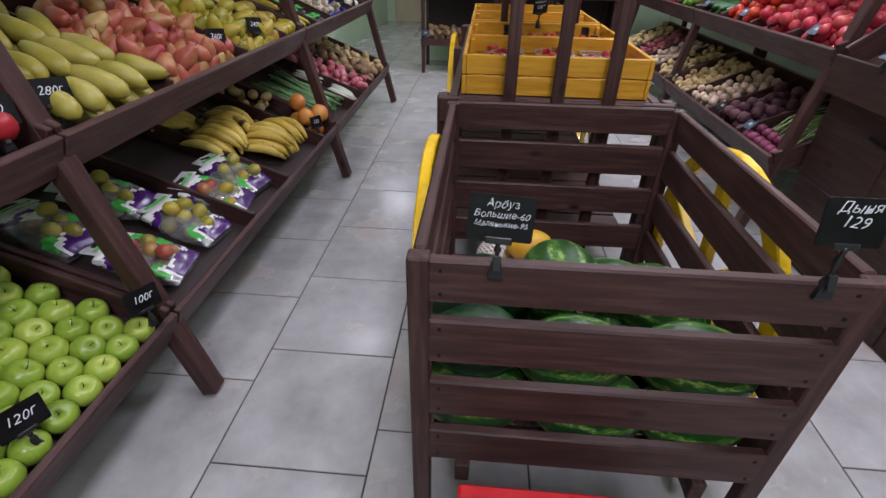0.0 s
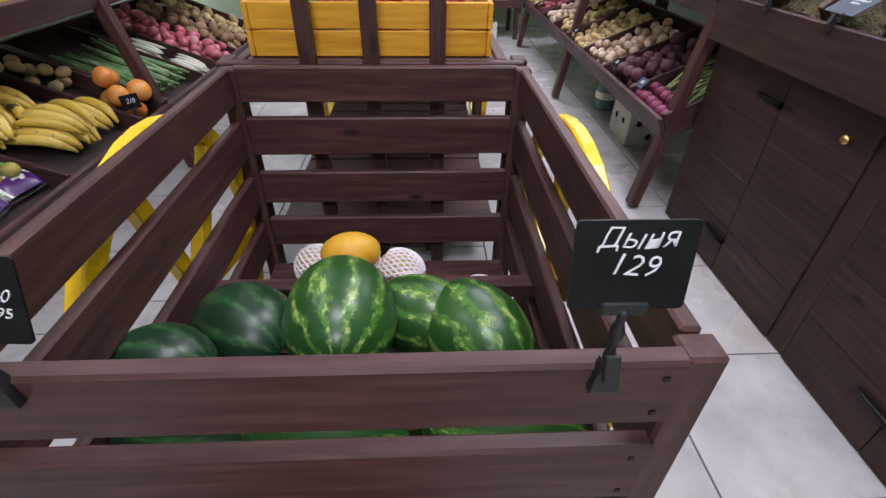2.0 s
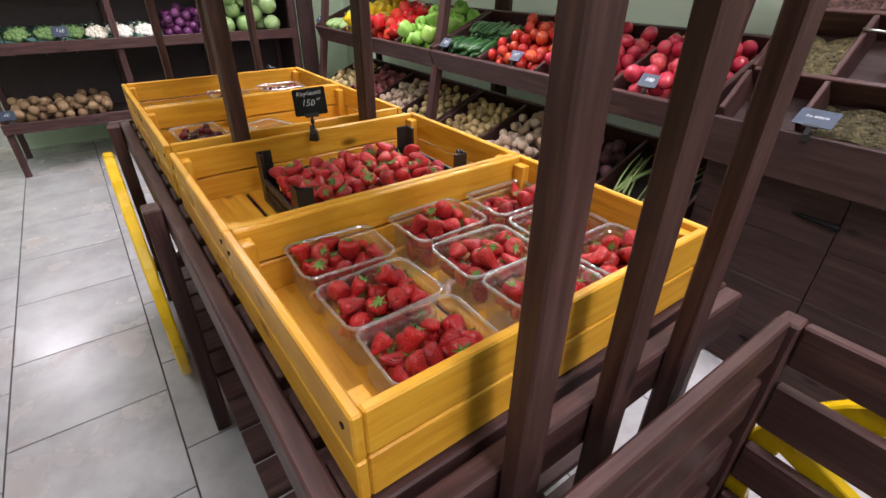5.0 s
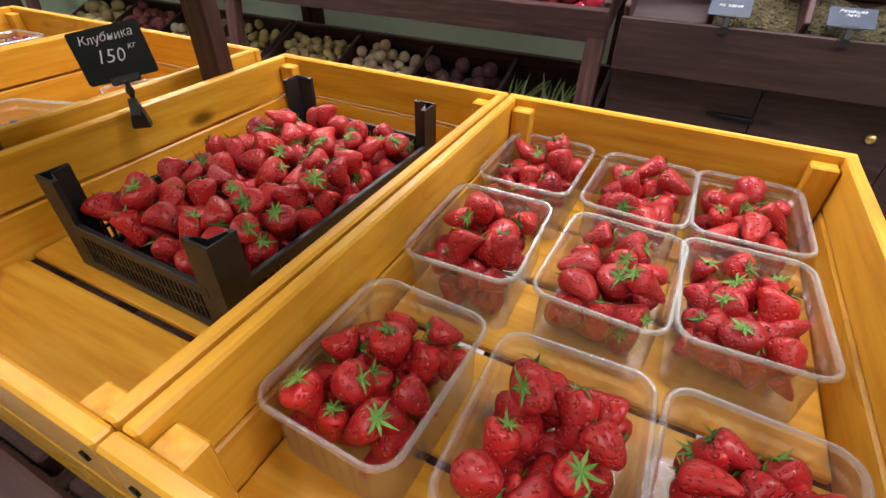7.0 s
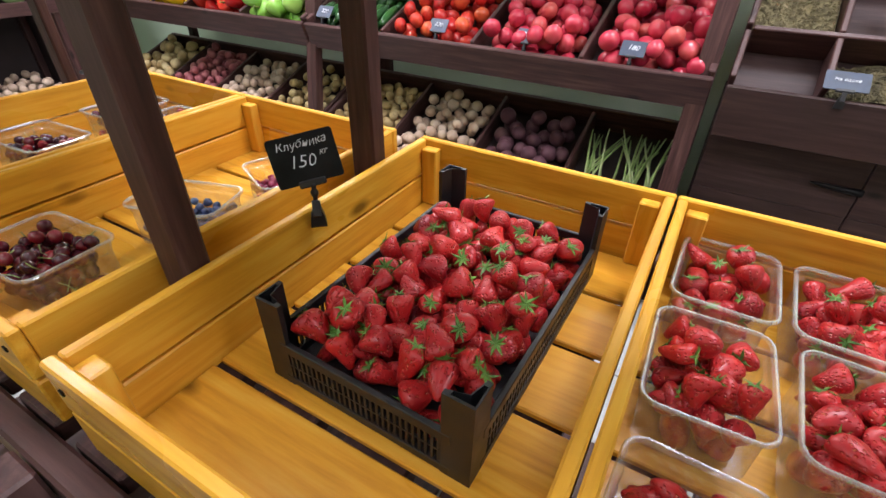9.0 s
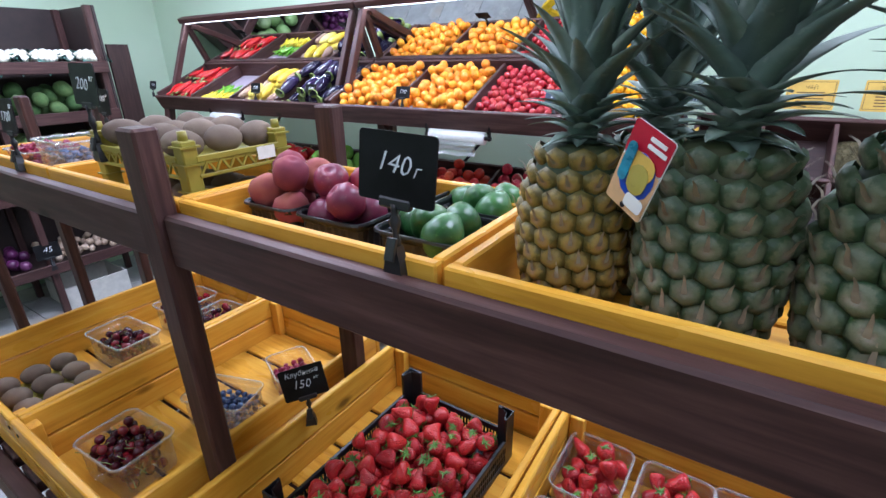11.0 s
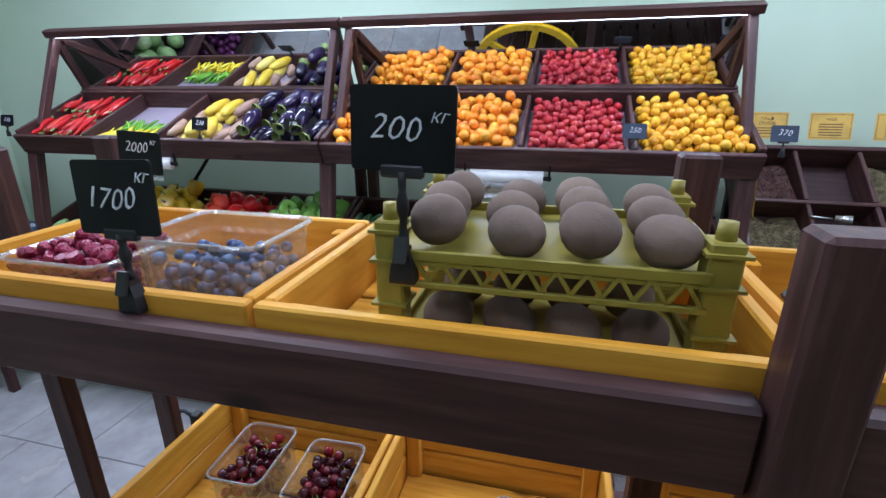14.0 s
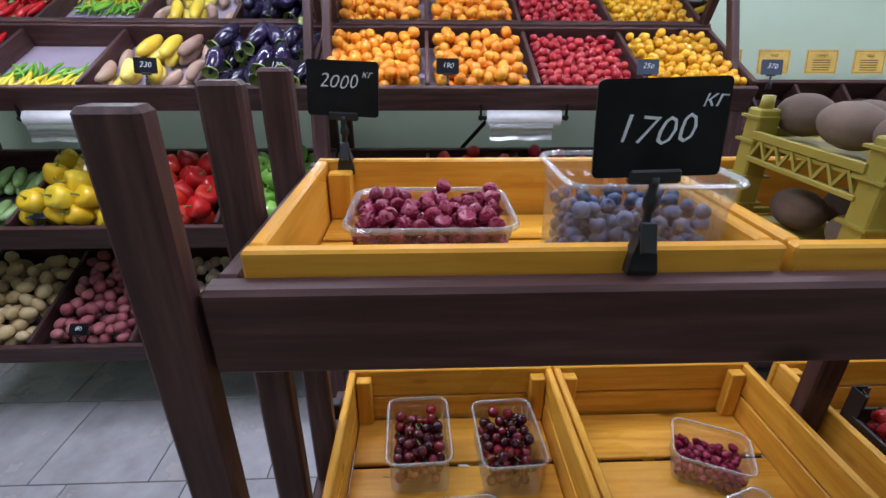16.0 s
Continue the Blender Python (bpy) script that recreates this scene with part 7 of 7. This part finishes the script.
def pineapple(x, y, s, seed, lean=0, tag=False, gold=0):
    q = random.Random(seed)
    mm = pose(x, y, ZU, lean, q.uniform(-3, 3), q.uniform(0, 360)) @ Matrix.Scale(s, 4)
    ob = thing("pineapple", "golden ripe pineapple with a spiky green crown in a pine crate" if gold else "grey-green pineapple with a spiky green crown in a pine crate", "pineapple", "pineapples", m=pose(x, y, ZU))
    H, R = 0.175, 0.058
    rad = lambda t: R * (math.sin(math.pi * (0.16 + 0.70 * t)) ** 0.55)
    put("body", lathe("body", [(0, 0.001)] + [(rad(k / 10), 0.002 + H * k / 10) for k in range(11)] + [(0.02, H + 0.006), (0, H + 0.006)], PINEB, 20), mm, ob)
    rows = 9
    for j in range(rows):
        t = (j + 0.5) / rows
        n = max(6, int(2 * math.pi * rad(t) / 0.0246))
        for i in range(n):
            a = 2 * math.pi * (i + 0.5 * (j % 2)) / n + j * 0.07
            sl = math.atan2(rad(min(1, t + 0.05)) - rad(max(0, t - 0.05)), 0.1 * H)
            e = mm @ Matrix.Rotation(a, 4, "Z") @ Matrix.Translation((rad(t) - 0.001, 0, 0.002 + H * t)) @ Matrix.Rotation(-sl, 4, "Y") @ Matrix.Rotation(radians(90), 4, "Y") @ Matrix.Rotation(radians(90), 4, "Z")
            put("eye", PE[gold], e @ Matrix.Rotation(radians(q.uniform(-6, 6)), 4, "Z") @ Matrix.Scale(q.uniform(1.28, 1.38), 4), ob)
    crown = put("crown", lathe("crown_core", [(0, 0), (0.016, 0.001), (0.014, 0.05), (0.006, 0.10), (0, 0.11)], PINEL, 10), mm @ Matrix.Translation((0, 0, H)), ob, "crown of stiff grey-green leaves")
    for k in range(84):
        t = k / 83
        lv = mm @ Matrix.Translation((0, 0, H - 0.006 + 0.085 * t)) @ Matrix.Rotation(k * 2.4, 4, "Z") @ Matrix.Rotation(radians((62 - 60 * t ** 0.8) + q.uniform(-6, 6)), 4, "Y") @ Matrix.Scale(q.uniform(0.85, 1.12) * (0.78 + 0.3 * t), 4)
        put("leaf", PL[0 if t > 0.70 else 1 if t > 0.45 else 2 if t > 0.22 else 3], lv, crown)
    if tag:
        tm = (pose(0.428, 2.443, 1.512, 90, 0, -125) if tag == 1 else pose(0.398, 2.23, 1.558, 84, 0, -80)) @ Matrix.Rotation(radians(-21 if tag == 1 else 28), 4, "Z") @ Matrix.Scale(0.86, 4)
        tg = put("swing_tag", finish("swing_tag", rounded_plate(0.052, 0.085, 0.001, 0.004), PAPER), tm, ob, "red, white and blue paper swing tag")
        # the last plate is near-black, painting the dark of a punched hole
        for nm, mt, w2, h2, r2, cx, cy, dz in (("tag_red", CRIMSON, 0.051, 0.034, 0.003, 0, 0.0252, 0.0012), ("tag_foot", PEACHY, 0.051, 0.049, 0.003, 0, -0.0175, 0.0012), ("tag_ring", BLUEP, 0.043, 0.046, 0.020, 0.001, -0.004, 0.0020), ("tag_sun", SIGN, 0.037, 0.024, 0.011, 0.001, 0.006, 0.0028),
                                              ("tag_picture", PALEM, 0.024, 0.030, 0.0115, 0.005, -0.006, 0.0036), ("tag_bird", TEALP, 0.012, 0.040, 0.0055, -0.014, 0.004, 0.0044), ("tag_white", WHITEP, 0.024, 0.014, 0.004, 0.012, -0.028, 0.0036), ("tag_lettering", WHITEP, 0.020, 0.004, 0.001, 0.009, 0.034, 0.0022), ("tag_lettering", WHITEP, 0.024, 0.004, 0.001, 0.011, 0.027, 0.0022), ("tag_hole", DARK, 0.006, 0.006, 0.0028, 0.0, -0.0375, 0.0022)):
            put(nm, finish(nm, rounded_plate(w2, h2, 0.0006, r2), mt), tm @ Matrix.Translation((cx, cy, dz)), tg)


pineapple(0.510, 2.515, 0.98, 601, 0, False, 1)
pineapple(0.495, 2.385, 1.06, 602, 0, 1)
pineapple(0.470, 2.248, 1.14, 603, 0, 2)
pineapple(0.600, 2.45, 1.0, 604)

# ---- price tags ----
price_tag((0.297, 1.033, 0.80), 0, [("Арбуз", 0.24), ("Большие-60", 0.21), ("Маленькие-95", 0.17)], lift=0.045, lean=16, turn=-3, label="black chalkboard tag pricing watermelons on the melon cart")
price_tag((0.815, 1.033, 0.80), -2, [("Дыня", 0.30), ("129", 0.34)], size=(0.092, 0.076), lift=0.068, lean=10, turn=1, label="black chalkboard tag pricing melons on the melon cart")
price_tag((0.526, 3.026, 0.925), -46, [("Клубника", 0.22), ("150", 0.36, -0.08, -0.05), ("кг", 0.17, 0.38, 0.06)], size=(0.088, 0.066), lift=0.042, lean=16, turn=10, label="black chalkboard tag pricing strawberries on a crate edge")
price_tag((0.376, 2.652, 1.416), -90, [("140", 0.40, -0.05, 0.06), ("г", 0.26, 0.36, -0.02)], size=(0.092, 0.068), lift=0.052, lean=6, turn=-2, label="black chalkboard tag reading 140 on a pine crate")
price_tag((0.425, 3.378, 1.455), -90, [("200", 0.42, -0.1, 0.0), ("кг", 0.22, 0.45, 0.14)], size=(0.092, 0.07), lift=0.075, lean=4, turn=-1, label="black chalkboard tag reading 200 on the kiwi crate")
price_tag((0.376, 3.635, 1.418), -92, [("1700", 0.42, -0.08, -0.02), ("кг", 0.24, 0.5, 0.27)], size=(0.092, 0.068), lift=0.052, lean=5, turn=2, label="black chalkboard tag reading 1700 on a pine crate")
price_tag((0.666, 3.905, 1.418), -95, [("2000", 0.36, -0.08, 0.12), ("кг", 0.2, 0.46, 0.26)], size=(0.09, 0.066), lift=0.05, lean=5, turn=-2, label="black chalkboard tag reading 2000 on a pine crate")
for y, s in ((2.56, "370"), (3.01, "250"), (3.72, "190"), (4.31, "170"), (4.75, "230"), (5.83, "135")):
    price_tag((1.792, y, 1.405), -90, [(s, 0.5)], size=(0.078, 0.052), lift=0.03, lean=14, material=BLUETAG if s in ("370", "250") else CHALK, label="small dark price tag clipped to the top tray")
for y in (2.85, 3.2, 3.55, 4.1, 5.25, 5.80):
    price_tag((1.735, y, 0.913), -90, [("180" if y < 3 else "200" if y < 3.4 else "220", 0.45)], size=(0.075, 0.052), lift=0.018, lean=42, material=BLUETAG, label="small slate price tag clipped to the middle tray")
for y in (2.95, 3.3, 4.1, 5.2):
    price_tag((1.662, y, 0.44), -90, [("80", 0.5)], size=(0.07, 0.05), lift=0.018, lean=40, material=BLUETAG if y < 3 else CHALK, label="small dark price tag clipped to the lower tray")
for x, y, z, s in ((-0.755, 1.44, 0.875, "280г"), (-0.757, 2.25, 0.875, "260г"), (-0.757, 2.60, 0.875, "240г"), (-0.755, 1.28, 0.875, "150"), (-0.61, 1.30, 0.372, "100г"), (-0.637, 0.93, 0.355, "120г"), (-0.64, 3.06, 0.36, "270"), (-0.637, 2.88, 0.355, "210"), (-0.755, 4.0, 0.875, "90"), (-0.755, 4.35, 0.875, "70"), (-0.755, 4.6, 0.875, "85")):
    price_tag((x, y, z), 72, [(s, 0.45)], size=(0.092, 0.064), lift=0.03, lean=14, turn=-6, label="small black chalkboard price tag clipped to the fruit tray")
price_tag((-0.40, 6.09, 0.37), 0, [("60", 0.5)], size=(0.09, 0.06), lift=0.03, lean=10, material=BLUETAG, label="small slate price tag on the back shelves")
price_tag((0.05, 6.09, 0.86), 0, [("110", 0.5)], size=(0.09, 0.06), lift=0.03, lean=10, material=BLUETAG, label="small slate price tag on the back shelves")
price_tag((1.02, 6.09, 0.37), 0, [("45", 0.5)], size=(0.14, 0.1), lift=0.05, lean=8, label="black chalkboard price tag on the back shelves")
for i, s in enumerate((("На вдохе",), ("Ромашка", "лето"), ("Иван-чай",), ("Мята",), ("Липа",), ("Чабрец",))):
    price_tag((1.705, 2.30 - i * 0.27, 0.90), -90, [(w, 0.2) for w in s], size=(0.10, 0.066), lift=0.02, lean=58, material=BLUETAG, label="small slate tag naming a herbal tea")
lc = thing("spare_clip", "empty black clip on the end of a pine crate", "clip", "", (0.74, 3.975, 0.925))
plank("jaw", (0.73, 3.966, 0.895), (0.752, 3.984, 0.932), BLACK, lc, 0.002)
put("stem", tube("stem", [(0, 0, 0), (0, 0.02, 0.012), (0, 0.045, 0.006)], [0.005, 0.004, 0.006], BLACK, 6), Matrix.Translation((0.741, 3.984, 0.92)), lc)

# ---- yellow tea cards ----


def tea_card(mm, w, h, lines):
    ob = thing("tea_card", "yellow printed card naming a tea, with dark brown lettering", "sign", "yellow tea cards", m=mm)
    bm = rounded_plate(w, h, 0.0015, 0.004)
    card = put("card", finish("card", bm, SIGN), mm, ob)
    for s in (-1, 1):
        put("border", board_mesh(w * 0.92, 0.0016, 0.0006, SIGNINK, 0), mm @ Matrix.Translation((0, s * h * 0.43, 0.0018)), card)
        put("border", board_mesh(h * 0.86, 0.0016, 0.0006, SIGNINK, 0), mm @ Matrix.Translation((s * w * 0.46, 0, 0.0018)) @ Matrix.Rotation(radians(90), 4, "Z"), card)
    y = h * 0.24
    for s in lines:
        put("writing", text_mesh(s, h * 0.125 if h > 0.15 else h * 0.17, SIGNINK, 0.0), mm @ Matrix.Translation((0, y, 0.0022)), card)
        y -= h * 0.17
    while y > -h * 0.38:
        put("small_print", board_mesh(w * 0.7 * (0.7 + 0.3 * abs(math.sin(y * 900))), h * 0.035, 0.0006, SIGNINK, 0), mm @ Matrix.Translation((0, y, 0.0018)), card)
        y -= h * 0.1


tea_card(pose(1.99, 2.545, 1.245, 84, 0, -14) @ Matrix.Rotation(radians(8), 4, "Z"), 0.15, 0.19, ("ЧАЙ ДЛЯ", "ПОХУДЕНИЯ"))
for i in range(9):
    tea_card(pose(2.285, 2.44 - i * 0.225, 1.455, 78, 0, -90), 0.15, 0.105, (("ГРАФ", "ОРЛОВ"), ("ЧАЙ",), ("БУКЕТ",), ("ЧАЙ",))[i % 4])
# loose tea in the bins: heaps of small leaves
for i in range(BINN):
    for j, (v0, v1) in enumerate(((0.085, 0.235), (0.268, 0.49), (0.524, BIND - 0.01))):
        if (i, j) in ((1, 1), (2, 1), (0, 0), (3, 1)) or (i * 3 + j) % 7 == 5:
            continue
        q = random.Random(i * 5 + j)
        u0 = i * (BINL - 0.016) / BINN + 0.018
        u1 = (i + 1) * (BINL - 0.016) / BINN - 0.002
        verts, faces = [], []
        dark = j == 2 and i % 3 == 0
        near = i < 6
        for k in range(900 if near else 200):
            u, v = q.uniform(u0 + 0.004, u1 - 0.004), q.uniform(v0, v0 + (v1 - v0) * 0.92)
            t = (v - v0) / (v1 - v0)
            z = 0.012 + 0.045 * (1 - t) + 0.012 * math.sin(u * 40) + q.uniform(-0.004, 0.004)
            a, L, w = q.uniform(0, 6.28), q.uniform(0.004, 0.010), q.uniform(0.0012, 0.003)
            d, s = Vector((math.cos(a), math.sin(a), q.uniform(-0.5, 0.5))) * L / 2, Vector((-math.sin(a), math.cos(a), q.uniform(-0.4, 0.4))) * w
            c = Vector((u, v, z))
            n0 = len(verts)
            verts += [tuple(BINM @ p) for p in (c - d - s, c + d - s, c + d + s, c - d + s, c + Vector((0, 0, 0.002)))]
            faces += [(n0 + 3, n0 + 2, n0 + 1, n0), (n0, n0 + 1, n0 + 4), (n0 + 1, n0 + 2, n0 + 4), (n0 + 2, n0 + 3, n0 + 4), (n0 + 3, n0, n0 + 4)]
        gx, gy = 8, 8
        n0 = len(verts)
        for a in range(gx + 1):
            for b in range(gy + 1):
                u, v, t = u0 + (u1 - u0) * a / gx, v0 + (v1 - v0) * b / gy, b / gy
                verts.append(tuple(BINM @ Vector((u, v, 0.008 + 0.045 * (1 - t) + 0.012 * math.sin(u * 40)))))
        for a in range(gx):
            for b in range(gy):
                k = n0 + a * (gy + 1) + b
                faces.append((k, k + gy + 1, k + gy + 2, k + 1))
        me = bpy.data.meshes.new("loose_tea")
        me.from_pydata(verts, [], faces)
        me.materials.append(HERBD if dark else HERB)
        tagged(put("loose_tea", me, I4), "dark dried tea leaves heaped in a bin" if dark else "dried green-brown herb leaves heaped in a bin", "loose tea", "loose teas", "stuff")
sc = thing("tea_scoop", "small steel scoop lying in a tea bin", "scoop", "", (1.98, 2.24, 1.13))
put("bowl", lathe("bowl", [(0, 0), (0.014, 0.002), (0.017, 0.05), (0.016, 0.05), (0.013, 0.004), (0, 0.003)], STEEL, 12), pose(1.98, 2.27, 1.15, 88, 0, -20), sc)
put("handle", tube("handle", [(0, 0, 0), (0, 0.07, 0.004)], [0.004, 0.005], STEEL, 8), pose(1.98, 2.275, 1.15), sc)

# ---- basket, cartons, bottle on the floor ----


def basket(dz):
    ob = thing("shopping_basket", "red plastic shopping basket with black handles on the floor", "basket", "shopping baskets", (0.47, 0.78, 0))
    x0, x1, y0, y1, h = 0.27, 0.67, 0.60, 0.885, 0.265
    b = plank("base", (x0 + 0.03, y0 + 0.03, 0.001), (x1 - 0.03, y1 - 0.03, 0.012), RED, ob)
    for k in range(4):
        z = 0.03 + k * 0.055
        e = 0.028 * (1 - k / 4)
        for a, c in (((x0 + e, y0 + e), (x1 - e, y0 + e + 0.006)), ((x0 + e, y1 - e - 0.006), (x1 - e, y1 - e)), ((x0 + e, y0 + e + 0.007), (x0 + e + 0.006, y1 - e - 0.007)), ((x1 - e - 0.006, y0 + e + 0.007), (x1 - e, y1 - e - 0.007))):
            plank("side_band", (*a, z), (*c, z + 0.03), RED, ob, 0.002)
    for i in range(9):
        t = i / 8
        for y in (y0 + 0.012, y1 - 0.016):
            plank("upright_rib", (x0 + 0.02 + t * (x1 - x0 - 0.05), y, 0.012), (x0 + 0.03 + t * (x1 - x0 - 0.05), y + 0.006, h), RED, ob, 0.001)
    for a, c in (((x0 - 0.015, y0 - 0.015), (x1 + 0.015, y0 + 0.012)), ((x0 - 0.015, y1 - 0.012), (x1 + 0.015, y1 + 0.015)), ((x0 - 0.015, y0 + 0.013), (x0 + 0.012, y1 - 0.013)), ((x1 - 0.012, y0 + 0.013), (x1 + 0.015, y1 - 0.013))):
        plank("rim", (*a, h), (*c, h + 0.028), RED, ob, 0.006)
    for y, s in ((y1 - 0.02, 1), (y0 + 0.02, -1)):
        put("handle", tube("handle", [(x0 + 0.02, y, h + 0.033), (x0 + 0.05, y - s * 0.05, h + 0.036), (x1 - 0.05, y - s * 0.05, h + 0.036), (x1 - 0.02, y, h + 0.033)], [0.006, 0.007, 0.007, 0.006], BLACK, 8), I4, ob)
    for o in ob.children_recursive:
        o.matrix_basis = Matrix.Translation((0, 0, dz)) @ o.matrix_basis


basket(0.0)
basket(0.095)
bx = thing("carton", "white cardboard produce carton with round holes on the floor", "carton", "", (1.98, 3.45, 0))
for a, c in (((1.84, 3.33), (2.10, 3.336)), ((1.84, 3.60), (2.10, 3.606)), ((1.84, 3.337), (1.846, 3.599)), ((2.094, 3.337), (2.10, 3.599))):
    plank("wall", (*a, 0.001), (*c, 0.19), CARD, bx, 0.001)
plank("bottom", (1.847, 3.337, 0.001), (2.093, 3.599, 0.006), CARD, bx, 0)
# no openings cut: near-black discs on the walls paint the shade inside holes
for x, z in ((1.90, 0.13), (2.04, 0.13), (1.97, 0.05)):
    put("hole", tube("hole", [(0, -0.0015, 0), (0, 0.0, 0)], [0.018, 0.018], DARK, 14), Matrix.Translation((x, 3.329, z)), bx)
for y, z in ((3.42, 0.12), (3.53, 0.12)):
    put("hole", tube("hole", [(-0.0015, 0, 0), (0, 0, 0)], [0.018, 0.018], DARK, 14), Matrix.Translation((1.839, y, z)), bx)
bo = thing("water_bottle", "large teal clear plastic water bottle under the rack", "bottle", "", (1.93, 3.98, 0))
put("body", lathe("body", [(0, 0), (0.07, 0.003), (0.075, 0.02), (0.072, 0.07), (0.075, 0.12), (0.07, 0.17), (0.03, 0.23), (0.022, 0.25), (0.022, 0.27), (0, 0.27)], TEAL, 18), Matrix.Translation((1.93, 3.98, 0)), bo)
put("cap", lathe("cap", [(0, 0.27), (0.026, 0.27), (0.026, 0.292), (0, 0.293)], BLUEP, 14), Matrix.Translation((1.93, 3.98, 0.0)), bo)
put("label", lathe("label", [(0.0755, 0.075), (0.0765, 0.08), (0.0765, 0.115), (0.0755, 0.12)], PAPER, 18), Matrix.Translation((1.93, 3.98, 0)), bo)
ct = thing("low_carton", "pale wooden fruit box under the back rack", "box", "", (1.3, 6.3, 0))
for a, c in (((1.05, 6.14), (1.45, 6.152)), ((1.05, 6.48), (1.45, 6.492)), ((1.05, 6.153), (1.062, 6.479)), ((1.438, 6.153), (1.45, 6.479))):
    plank("side", (*a, 0.001), (*c, 0.16), CARD, ct, 0.002)
plank("bottom", (1.063, 6.153, 0.001), (1.437, 6.479, 0.008), CARD, ct, 0)

# ---- floor tiles ----
floor = bpy.data.objects["floor"]
TS = 0.45
tile_me = board_mesh(TS - 0.005, TS - 0.005, 0.008, TILE, 0.0012)
for c in range(-3, 7):
    xa = -0.45 + c * TS
    for r in range(-10, 24):
        ya = 1.577 + (c * 0.15) % TS + r * TS
        cx, cy = xa + TS / 2, ya + TS / 2
        if X0 - 0.1 < cx < X1 + 0.2 and Y0 - 0.1 < cy < Y1 + 0.2:
            if cy > BACKY + 0.2 and cx > -0.3:
                continue
            put("tile", tile_me, Matrix.Translation((cx, cy, -0.004)) @ Matrix.Rotation(radians(90 * ((c * 7 + r * 3) % 4)), 4, "Z"), floor)
